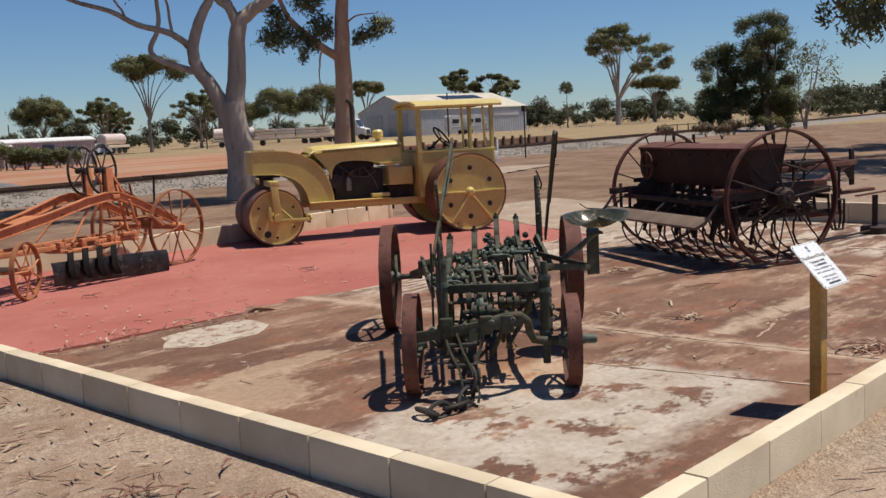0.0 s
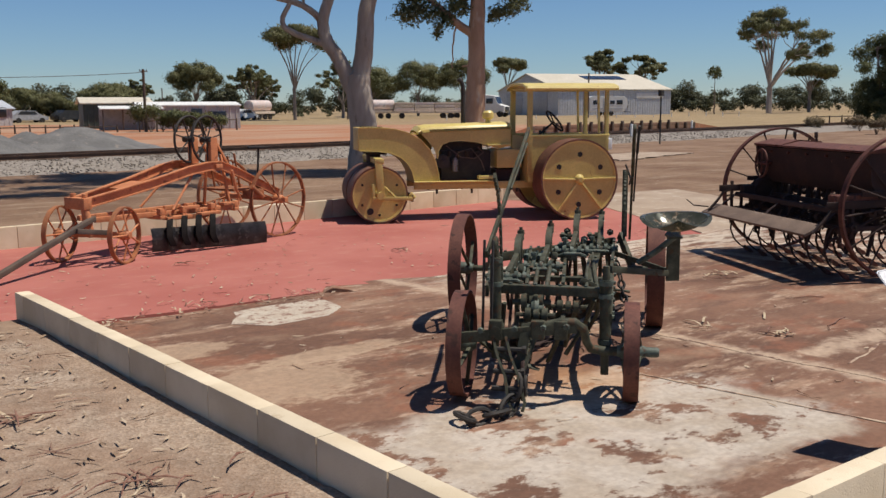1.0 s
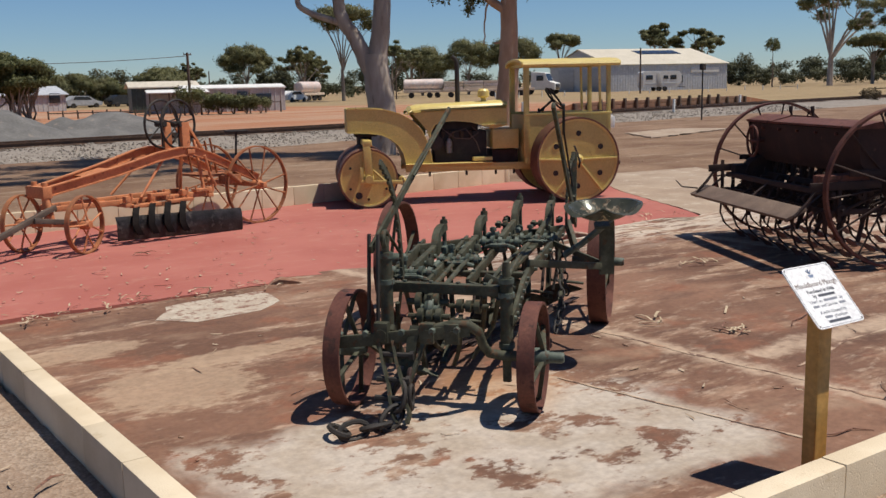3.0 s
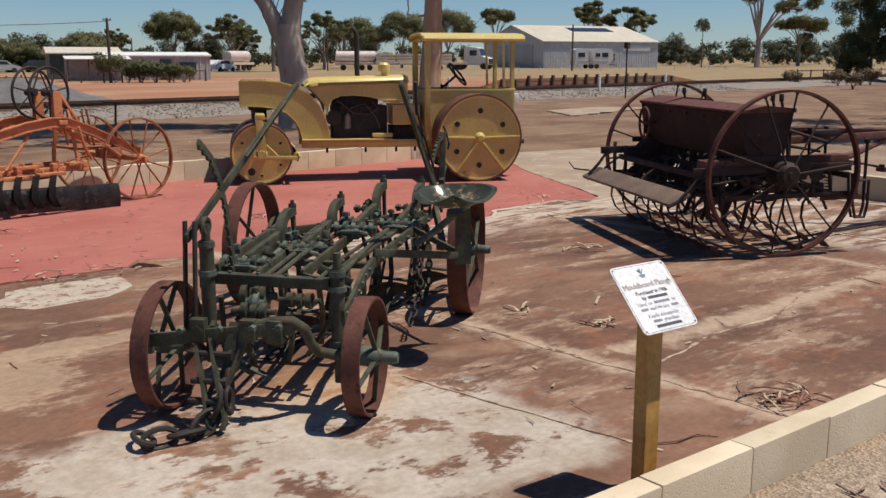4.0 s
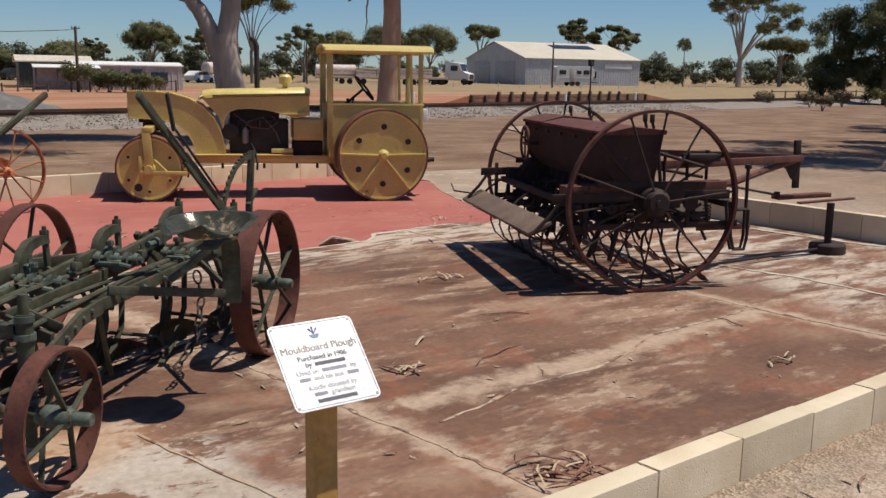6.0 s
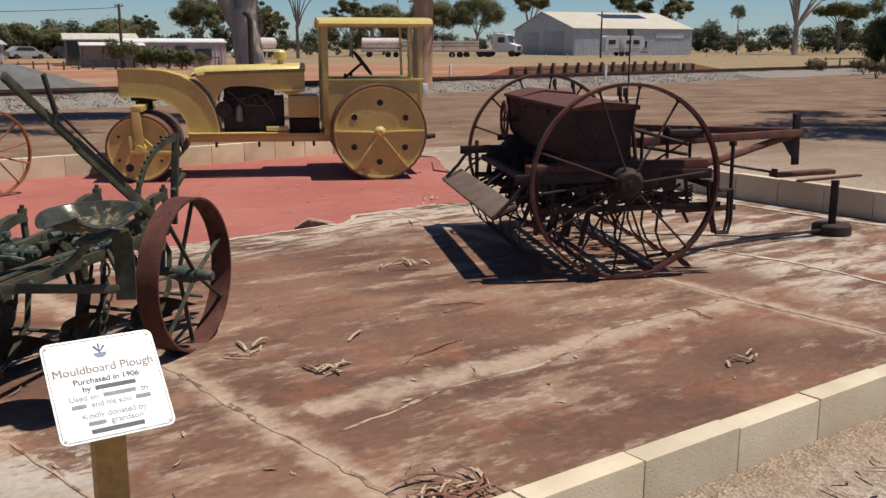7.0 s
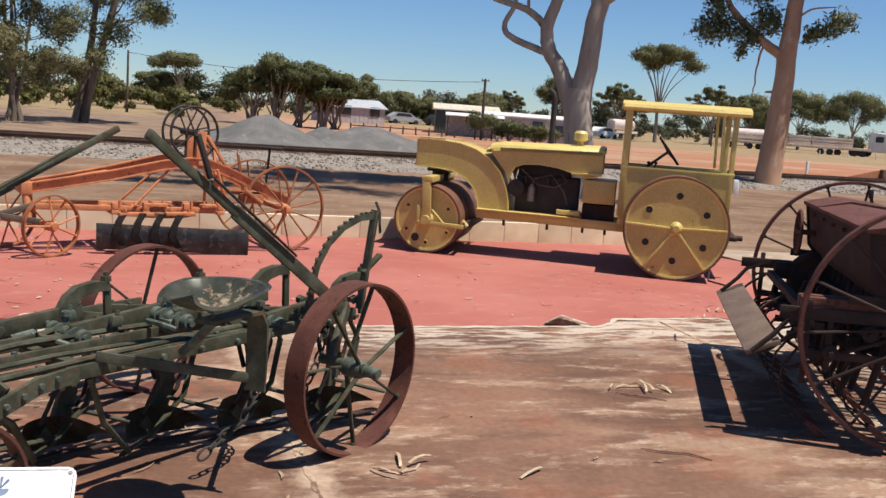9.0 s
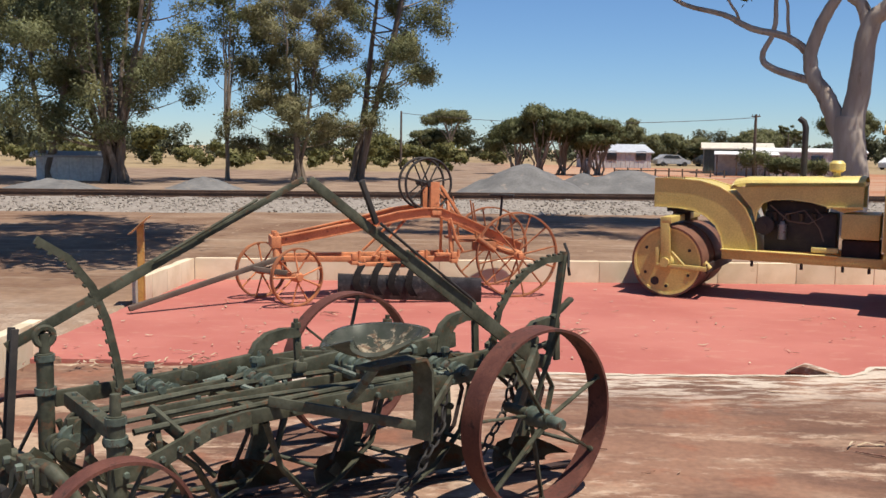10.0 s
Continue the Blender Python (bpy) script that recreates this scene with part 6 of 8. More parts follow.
# notice boards


def lettering(body, size, x, y, material, parent, m, bold=0.0):
    cu = bpy.data.curves.new("lettering", "FONT")
    cu.body, cu.size, cu.align_x, cu.align_y = body, size, "CENTER", "CENTER"
    cu.extrude = 0.0006
    tmp = bpy.data.objects.new("lettering", cu)
    scene.collection.objects.link(tmp)
    dep = bpy.context.evaluated_depsgraph_get()
    me = bpy.data.meshes.new_from_object(tmp.evaluated_get(dep))
    bpy.data.objects.remove(tmp)
    me.materials.clear()
    me.materials.append(material)
    me.transform(m @ Matrix.Translation((x, y, 0.0042 + bold * 0.4)))
    ob = new("lettering", me)
    ob.parent = parent
    if bold > 0:
        lettering(body, size, x + bold, y, material, parent, m)


def notice(x, y, rz, w, h, tilt, zc, written):
    t = thing("notice_board", pose(x, y, 0, 0, 0, rz), "white notice plate tilted on a golden-brown timber post", "sign", "notice boards")
    bm = B()
    cut = 0.05 * math.tan(radians(tilt)) * 0.6
    prism(bm, [(-0.038, -0.03), (0.038, -0.03), (0.038, zc), (-0.038, zc)], -0.03, 0.03)
    for v in bm.verts:
        if v.co.z > 0.1:
            v.co.z += v.co.y * math.tan(radians(tilt)) - 0.008
    bmesh.ops.bevel(bm, geom=[e for e in bm.edges], offset=0.004, segments=1, affect="EDGES")
    part("post", bm, M_POST, t)
    m = Matrix.Translation((0.01, 0, zc)) @ Matrix.Rotation(radians(tilt), 4, "X")
    bm = B()
    r = 0.018
    pts = [(sx * (w / 2 - r) + r * math.cos(a), sy * (h / 2 - r) + r * math.sin(a)) for sx, sy, a0 in ((1, 1, 0), (-1, 1, 90), (-1, -1, 180), (1, -1, 270)) for a in [radians(a0 + 30 * k) for k in range(4)]]
    a = [bm.verts.new((px, py, 0.004)) for px, py in pts]
    b = [bm.verts.new((px, py, 0.0)) for px, py in pts]
    bm.faces.new(a)
    bm.faces.new(b[::-1])
    for i in range(len(a)):
        j = (i + 1) % len(a)
        bm.faces.new((a[j], a[i], b[i], b[j]))
    bmesh.ops.transform(bm, matrix=m, verts=bm.verts)
    plate = part("plate", bm, M_WHITE if written else M_PLATE, t)
    for px in (-1, 1):
        for py in (-1, 1):
            bm = B()
            rod(bm, (px * (w / 2 - 0.012), py * (h / 2 - 0.012), 0.003), (px * (w / 2 - 0.012), py * (h / 2 - 0.012), 0.006), 0.005, 0.004, 8)
            bmesh.ops.transform(bm, matrix=m, verts=bm.verts)
            part("screw", bm, M_STEEL, plate)
    bm = B()
    e = w / 2 - 0.006, h / 2 - 0.006
    for p, q in (((-e[0] + 0.01, e[1]), (e[0] - 0.01, e[1])), ((-e[0] + 0.01, -e[1]), (e[0] - 0.01, -e[1])), ((-e[0], -e[1] + 0.01), (-e[0], e[1] - 0.01)), ((e[0], -e[1] + 0.01), (e[0], e[1] - 0.01))):
        bar(bm, (*p, 0.0045), (*q, 0.0045), 0.0014, 0.001, 0)
    bmesh.ops.transform(bm, matrix=m, verts=bm.verts)
    part("border_line", bm, M_INKG, plate)

    def bars(px, py, length, hh, material):
        bm = B()
        box(bm, (px, py, 0.0046), (length, hh, 0.0008))
        bmesh.ops.transform(bm, matrix=m, verts=bm.verts)
        part("text_bar", bm, material, plate)

    if written:
        lettering("Mouldboard Plough", 0.0310, 0, 0.050, M_HEAD, plate, m, 0.0007)
        lettering("Purchased in 1906", 0.0215, 0, 0.020, M_INK, plate, m, 0.0009)
        lettering("by", 0.0215, -0.052, -0.001, M_INK, plate, m, 0.0009)
        bars(0.018, -0.001, 0.098, 0.011, M_INK)
        lettering("Used on", 0.021, -0.062, -0.023, M_INKG, plate, m)
        bars(0.023, -0.023, 0.078, 0.010, M_INKG)
        lettering("by", 0.021, 0.085, -0.023, M_INKG, plate, m)
        bars(-0.078, -0.044, 0.034, 0.010, M_INKG)
        lettering("and his son", 0.021, -0.002, -0.044, M_INKG, plate, m)
        bars(0.076, -0.044, 0.036, 0.010, M_INKG)
        lettering("Kindly donated by", 0.021, 0, -0.072, M_INKG, plate, m)
        bars(-0.045, -0.092, 0.04, 0.010, M_INKG)
        lettering("grandson", 0.021, 0.026, -0.092, M_INKG, plate, m)
        bars(0.0, -0.113, 0.125, 0.011, M_INK)
        # emblem: a bowl with leaves above
        bm = B()
        ring = [(0.016 * math.cos(radians(a)), 0.092 + 0.014 * math.sin(radians(a))) for a in range(180, 361, 20)]
        vs = [bm.verts.new((px, py, 0.0048)) for px, py in ring]
        bm.faces.new(vs)
        for a in (40, 90, 135):
            rod(bm, (0, 0.094, 0.0048), (0.017 * math.cos(radians(a)), 0.100 + 0.016 * math.sin(radians(a)), 0.0048), 0.0012, 0.003, 6)
        bmesh.ops.transform(bm, matrix=m, verts=bm.verts)
        part("emblem", bm, M_EMBLEM, plate, "small blue-grey bowl emblem")
    else:
        for k in range(6):
            bars(0, 0.07 - 0.03 * k, 0.15, 0.009, M_INKG)


M_HEAD = worn("brown_grey_lettering", (0.20, 0.16, 0.14), (0.25, 0.20, 0.18), None)
M_EMBLEM = worn("blue_grey_emblem", (0.17, 0.22, 0.32), (0.20, 0.25, 0.34), None)
M_PLATE = worn("golden_plate_back", (0.50, 0.27, 0.09), (0.56, 0.33, 0.13), None, 0.7, 5, 0.45)
notice(2.115, -0.076, -2, 0.274, 0.272, 47, 0.730, True)
notice(-0.34, 7.22, -80, 0.26, 0.26, 42, 0.80, False)

# railway line beyond the slab
RAIL_A, RAIL_S = 24.3, 0.145


def rail_y(x):
    return RAIL_A + RAIL_S * x


def railway():
    rz = math.atan(RAIL_S)
    m = pose(0, RAIL_A, 0, 0, 0, math.degrees(rz))
    bank = tagged(new("ballast_bank"), "bank of pale ballast stone under the railway", "ballast", "", "structure")
    rnd = random.Random(8)
    prof = [(-3.4, -0.05), (-3.1, 0.02), (-2.2, 0.10), (-1.5, 0.19), (-1.1, 0.22), (1.1, 0.22), (1.5, 0.17), (2.6, 0.0), (2.9, -0.05)]
    xs = list(np.arange(-60, 90, 0.5)) + [100, 120, 160, 230, 330]
    xs = [-400, -250, -150, -90] + xs
    verts, faces = [], []
    for x in xs:
        for y, z in prof:
            p = m @ Vector((x, y + rnd.uniform(-0.12, 0.12), 0))
            verts.append((p.x, p.y, z + rnd.uniform(-0.02, 0.025) + max(0.0, math.hypot(p.x - 2, p.y) - 80) * 0.002))
    w = len(prof)
    for i in range(len(xs) - 1):
        for j in range(w - 1):
            a = i * w + j
            faces.append((a, a + w, a + w + 1, a + 1))
    ob = raw("bank", verts, faces, M_STONE, bank, True)
    # loose stones
    verts, faces = [], []
    for k in range(9000):
        x = rnd.uniform(-28, 42)
        y = -rnd.uniform(0.9, 3.5) if rnd.random() < 0.85 else rnd.uniform(-0.7, 0.7)
        z = float(np.interp(y, [p[0] for p in prof], [p[1] for p in prof])) + 0.012
        s = rnd.uniform(0.022, 0.048)
        c = m @ Vector((x, y, z))
        b = len(verts)
        for d in ((1, 0, 0), (0, 1, 0), (-1, 0, 0), (0, -1, 0), (0, 0, 0.8), (0, 0, -0.8)):
            v = c + Vector(d) * s * rnd.uniform(0.7, 1.2) + Vector((rnd.uniform(-1, 1), rnd.uniform(-1, 1), 0)) * s * 0.3
            verts.append(tuple(v))
        for f in ((0, 1, 4), (1, 2, 4), (2, 3, 4), (3, 0, 4), (1, 0, 5), (2, 1, 5), (3, 2, 5), (0, 3, 5)):
            faces.append(tuple(b + i for i in f))
    st = raw("ballast_stones", verts, faces, M_STONE2)
    tagged(st, "loose pale grey and brown ballast stones", "ballast", "", "stuff")
    for y, RUN in [(y, run) for y in (-0.53, 0.53) for run in ((-150, -76), (-76, 82), (82, 330))]:
        bm = B()
        prism(bm, [(-0.06, 0.26), (0.06, 0.26), (0.06, 0.275), (0.012, 0.29), (0.012, 0.36), (0.034, 0.37), (0.034, 0.40), (-0.034, 0.40), (-0.034, 0.37), (-0.012, 0.36), (-0.012, 0.29), (-0.06, 0.275)], RUN[0], RUN[1])
        bmesh.ops.transform(bm, matrix=m @ Matrix.Translation((0, y, -0.045)) @ Matrix.Rotation(radians(-90), 4, "Z"), verts=bm.verts)
        for v in bm.verts:
            v.co.z += max(0.0, math.hypot(v.co.x - 2, v.co.y) - 80) * 0.002
        r = part("rail", bm, M_RAIL)
        tagged(r, "rust-brown steel railway rail", "rail", "rails", "structure")
    bm = B()
    box(bm, (0, 0, 0), (0.22, 2.0, 0.13), 0.012)
    me = mesh_of("sleeper", bm, M_TIMBER)
    for k in range(150):
        ob = new("sleeper", me)
        ob.parent = bank
        ob.matrix_world = m @ pose(-34 + 0.66 * k, rnd.uniform(-0.03, 0.03), 0.163, 0, 0, rnd.uniform(-1.5, 1.5))


M_STONE2 = foliage("mixed_ballast_stone", (0.12, 0.096, 0.078), (0.32, 0.285, 0.245), (0.18, 0.145, 0.115))
railway()


def heap(x, y, rx, ry, h, seed, label, extra=()):
    """A tipped pile of crushed stone with shoulders and gullies."""
    n = 44
    verts, faces = [], []
    for j in range(n + 1):
        for i in range(n + 1):
            u, v = 2 * i / n - 1, 2 * j / n - 1
            z = h * 1.12 * max(0.0, 1.02 - math.sqrt(u * u + v * v + 0.03)) ** 1.05
            for ex, ey, er, eh in extra:
                z = max(z, eh * 1.15 * max(0.0, 1.02 - math.sqrt(((u - ex) / er) ** 2 + ((v - ey) / er) ** 2 + 0.05)))
            z += 0.11 * h * noise.noise(Vector((u * 5, v * 5, seed))) * (1 if z > 0.02 else 0)
            verts.append((u * rx, v * ry, z - 0.02))
    for j in range(n):
        for i in range(n):
            a = j * (n + 1) + i
            faces.append((a, a + 1, a + n + 2, a + n + 1))
    ob = raw("gravel_mound", verts, faces, M_BLUEMETAL, None, True)
    ob.location = (x, y, 0)
    tagged(ob, label, "gravel pile", "gravel piles")


heap(4.6, 33.4, 2.6, 2.4, 1.15, 3, "grey heap of crushed stone beyond the railway", ((-0.45, 0.1, 0.5, 0.55), (0.5, -0.2, 0.5, 0.5)))
heap(8.6, 34.6, 3.4, 2.6, 0.95, 5, "low grey heap of crushed stone beyond the railway", ((-0.5, 0.0, 0.5, 0.8), (0.35, -0.35, 0.4, 0.55)))
heap(-7.2, 33.0, 1.5, 1.2, 0.50, 7, "small grey heap of crushed stone beside the track")
heap(-12.3, 31.6, 1.9, 1.0, 0.40, 9, "low dark heap of crushed stone beside the track", ((0.4, 0.0, 0.5, 0.35),))

# trees
M_FARLEAF = foliage("far_grey_green_leaves", (0.068, 0.074, 0.040), (0.10, 0.104, 0.058), (0.118, 0.112, 0.066), 0.25)


def leaf_mesh(name, clumps, count, size, seed, material, parent, droop=0.5, wide=1.0):
    """Many single drooping leaf sprays scattered through the clumps (x, y, z, radius, flatness)."""
    rng = np.random.default_rng(seed)
    vol = np.array([c[3] ** 2.2 for c in clumps])
    pick = rng.choice(len(clumps), count, p=vol / vol.sum())
    cl = np.array([c[:5] for c in clumps])[pick]
    d = rng.normal(size=(count, 3))
    d /= np.linalg.norm(d, axis=1, keepdims=True)
    r = cl[:, 3:4] * rng.uniform(0.12, 1.0, (count, 1)) ** 0.55
    r *= np.where(rng.random((count, 1)) < 0.16, rng.uniform(1.0, 1.42, (count, 1)), 1.0)
    lump = 1 + 0.34 * np.sin(d[:, :1] * 5 + pick[:, None]) * np.cos(d[:, 1:2] * 6 + pick[:, None] * 2)
    c = cl[:, :3] + d * r * lump * np.stack([np.ones(count), np.ones(count), cl[:, 4]], 1)
    a = rng.normal(size=(count, 3))
    a[:, 2] = a[:, 2] * 0.6 - droop * 1.6
    a /= np.linalg.norm(a, axis=1, keepdims=True)
    b = np.cross(a, rng.normal(size=(count, 3)))
    b /= np.linalg.norm(b, axis=1, keepdims=True)
    L = size * rng.uniform(0.6, 1.35, (count, 1))
    w = L * rng.uniform(0.24, 0.42, (count, 1)) * wide
    flip = np.where((np.cross(b, a) * d).sum(1, keepdims=True) < 0, -1, 1)
    b *= flip
    verts = np.stack([c - a * L * 0.5, c + b * w * 0.5, c + a * L * 0.5, c - b * w * 0.5], 1).reshape(-1, 3)
    # leaves of one clump are lit alike on its sunny side
    nrm = np.cross(b, a) * 0.6 + d * 0.75 + np.array([0, 0, 0.15])
    nrm /= np.linalg.norm(nrm, axis=1, keepdims=True)
    me = bpy.data.meshes.new(name)
    me.vertices.add(count * 4)
    me.vertices.foreach_set("co", verts.ravel().astype(np.float32))
    me.loops.add(count * 4)
    me.loops.foreach_set("vertex_index", np.arange(count * 4, dtype=np.int32))
    me.polygons.add(count)
    me.polygons.foreach_set("loop_start", np.arange(0, count * 4, 4, dtype=np.int32))
    me.update(calc_edges=True)
    at = me.attributes.new("custom_normal", "FLOAT_VECTOR", "POINT")
    at.data.foreach_set("vector", np.repeat(nrm, 4, 0).ravel().astype(np.float32))
    me.materials.append(material)
    ob = new(name, me)
    if parent is not None:
        ob.parent = parent
    return ob


def limb(bm, pts, r0, r1, rnd, n=8, wob=0.0):
    """A tapering limb through points with some waver."""
    pts = [Vector(p) for p in pts]
    fine = []
    for i in range(len(pts) - 1):
        p0, p1, p2, p3 = pts[max(i - 1, 0)], pts[i], pts[i + 1], pts[min(i + 2, len(pts) - 1)]
        for k in range(4):
            s = k / 4
            fine.append(0.5 * ((2 * p1) + (p2 - p0) * s + (2 * p0 - 5 * p1 + 4 * p2 - p3) * s * s + (3 * p1 - p0 - 3 * p2 + p3) * s ** 3))
    fine.append(pts[-1])
    for p in fine[1:-1]:
        p += Vector((rnd.uniform(-wob, wob), rnd.uniform(-wob, wob), 0))
    m = len(fine) - 1
    tube(bm, fine, [r0 + (r1 - r0) * (i / m) for i in range(m + 1)], n)


def gum(x, y, height, spread, seed, label, bark_mat, leaf_mat, count, size, stems=2, low=0.25, kind="tall", r=0.2, z0=0.0, group="", lean=0.0):
    """A gum with tapering stems, branching limbs and clumped crown, unlike its neighbours by seed."""
    rnd = random.Random(seed)
    t = thing("tree", pose(x, y, z0), label, "tree", group)
    bm = B()
    clumps = []
    H = height
    if kind == "umbrella":
        fork = H * rnd.uniform(0.32, 0.45)
        limb(bm, [(0, 0, -0.2), (rnd.uniform(-.1, .1), 0, fork * 0.6), (rnd.uniform(-.2, .2), rnd.uniform(-.2, .2), fork)], r, r * 0.7, rnd)
        n = max(7, int(spread * 1.4))
        for k in range(n):
            a = 2 * math.pi * k / n + rnd.uniform(-0.3, 0.3)
            d = spread / 2 * rnd.uniform(0.25, 0.92)
            top = H * (0.93 - (0.30 if H > 16 else 0.14) * (2 * d / spread) ** 2) + rnd.uniform(-0.05, 0.03) * H * (2.0 if H > 16 else 1.0)
            q = (d * math.cos(a), d * math.sin(a), top - 0.04 * H)
            limb(bm, [(0, 0, fork * 0.9), (q[0] * 0.35, q[1] * 0.35, fork + (top - fork) * 0.45), q], r * 0.42, r * 0.1, rnd, 6, 0.05)
            clumps.append((q[0], q[1], top, spread * (rnd.uniform(0.075, 0.125) if H > 16 else rnd.uniform(0.13, 0.2)), 0.55))
        if H > 16:
            for k in range(7):
                a, d, z = rnd.uniform(0, 6.28), spread * rnd.uniform(0.25, 0.5), H * rnd.uniform(0.45, 0.72)
                limb(bm, [(0, 0, fork), (d * math.cos(a) * 0.5, d * math.sin(a) * 0.5, z * 0.85), (d * math.cos(a), d * math.sin(a), z)], r * 0.3, r * 0.08, rnd, 6, 0.1)
                clumps.append((d * math.cos(a), d * math.sin(a), z, spread * rnd.uniform(0.07, 0.11), 0.55))
        for k in range(n):
            a, d = rnd.uniform(0, 6.28), spread / 2 * rnd.uniform(0.0, 0.8)
            clumps.append((d * math.cos(a), d * math.sin(a), H * (rnd.uniform(0.66, 0.97) if H > 16 else rnd.uniform(0.86, 0.96)), spread * rnd.uniform(0.075, 0.12), 0.5))
        if rnd.random() < 0.6:
            clumps.append((spread * 0.22, 0, H * 0.62, spread * 0.13, 0.5))
    elif kind == "dome":
        fork = H * 0.3
        limb(bm, [(0, 0, -0.2), (0.1, 0, fork * 0.6), (0, 0.1, fork)], r, r * 0.75, rnd)
        for k in range(40):
            a, e = 2.4 * k + rnd.uniform(-0.4, 0.4), rnd.uniform(-0.25, 1.0)
            f = math.sqrt(max(0.0, 1 - e * e)) * rnd.uniform(0.75, 1.0)
            q = (spread * 0.42 * f * math.cos(a), spread * 0.42 * f * math.sin(a), H * (0.60 + 0.30 * e))
            clumps.append(q + (spread * rnd.uniform(0.09, 0.15), 0.75))
            if k % 4 == 0:
                limb(bm, [(0, 0, fork * 0.9), (q[0] * 0.4, q[1] * 0.4, fork + (q[2] - fork) * 0.5), q], r * 0.4, r * 0.08, rnd, 5, 0.06)
    elif kind == "open":
        fork = H * 0.27
        limb(bm, [(0, 0, -0.2), (0.15, 0.1, fork * 0.6), (0, 0, fork)], r, r * 0.8, rnd)
        for k in range(9):
            a, e = 2.4 * k + rnd.uniform(-0.3, 0.3), rnd.uniform(0.15, 1.0) if k else 1.0
            f = math.sqrt(max(0.06, 1 - e * e))
            tip = Vector((spread * 0.40 * f * math.cos(a), spread * 0.40 * f * math.sin(a), H * (0.56 + 0.34 * e)))
            knee = Vector((tip.x * 0.45, tip.y * 0.45, fork + (tip.z - fork) * 0.5))
            limb(bm, [(0, 0, fork * 0.92), knee, tip], r * 0.5, r * 0.12, rnd, 6, 0.06)
            for j in range(6):
                w = Vector((rnd.uniform(-1, 1), rnd.uniform(-1, 1), rnd.uniform(-0.7, 0.8))) * spread * 0.15
                q = tip + w
                limb(bm, [knee.lerp(tip, 0.55), knee.lerp(q, 0.75), q], r * 0.16, r * 0.05, rnd, 5, 0.04)
                clumps.append((q.x, q.y, q.z, spread * rnd.uniform(0.045, 0.085), 0.6))
    elif kind == "round":
        for k in range(22):
            a, f = rnd.uniform(0, 6.28), math.sqrt(rnd.uniform(0.01, 1.0))
            d = spread * 0.42 * f
            z = H * (0.93 - (0.16 + 0.25 * rnd.random()) * f * f - (0.22 * rnd.random() if k % 3 == 0 else 0.0) - low * 0.1)
            if k % 7 == 0:
                z = H * rnd.uniform(0.46, 0.6)
            clumps.append((d * math.cos(a), d * math.sin(a), z - 0.05 * H, spread * rnd.uniform(0.10, 0.17), 0.62))
            if k % 2 == 0:
                limb(bm, [(rnd.uniform(-.3, .3), rnd.uniform(-.3, .3), -0.2), (d * math.cos(a) * 0.35, d * math.sin(a) * 0.35, z * 0.4), (d * math.cos(a) * 0.75, d * math.sin(a) * 0.75, z * 0.78), (d * math.cos(a), d * math.sin(a), z)], r * 0.45, r * 0.08, rnd, 5, 0.08)
    else:
        per = max(9, 26 // stems + 3)
        for s in range(stems):
            a0 = rnd.uniform(0, 6.28)
            out = spread * (0.06 if stems == 1 else rnd.uniform(0.12, 0.28))
            ax, ay = math.cos(a0) * out, math.sin(a0) * out
            b0 = (rnd.uniform(-.08, .08) * stems, rnd.uniform(-.08, .08) * stems, -0.2)
            stem = [b0, (ax * 0.25 + lean * 0.2, ay * 0.25, H * 0.18), (ax * 0.6 + lean * 0.5, ay * 0.6, H * 0.45), (ax * 0.9 + lean * 0.8, ay * 0.9, H * 0.72), (ax * 1.1 + lean, ay * 1.1, H * 0.93)]
            rs = r * (1.0 if stems == 1 else rnd.uniform(0.5, 0.8))
            limb(bm, stem, rs, rs * 0.15, rnd, 8, 0.05)
            for k in range(per):
                f = low + (1 - low) * (k + rnd.random()) / per
                f = min(f, 0.96)
                seg = f * 4
                i = min(int(seg), 3)
                c = Vector(stem[i]).lerp(Vector(stem[i + 1]), seg - i)
                a = rnd.uniform(0, 6.28)
                d = spread / 2 * rnd.uniform(0.35, 1.0) * (1.15 - 0.55 * f)
                q = c + Vector((math.cos(a) * d, math.sin(a) * d, rnd.uniform(0.04, 0.14) * H))
                mid = c.lerp(q, 0.5) + Vector((0, 0, -0.02 * H))
                limb(bm, [c, mid, q], rs * 0.32 * (1.1 - 0.6 * f), rs * 0.06, rnd, 5, 0.03)
                rad = spread * (rnd.uniform(0.07, 0.12) if spread > 5.4 else rnd.uniform(0.12, 0.19))
                clumps.append((q.x, q.y, q.z, rad, 0.8))
                w = Vector((rnd.uniform(-1, 1), rnd.uniform(-1, 1), rnd.uniform(-1.2, 0.2))) * rad * 1.1
                clumps.append((q.x + w.x, q.y + w.y, q.z + w.z, rad * 0.7, 1.0))
    part("trunk", bm, bark_mat, t)
    crown = leaf_mesh("crown", clumps, count, size, seed, leaf_mat, t)
    return t


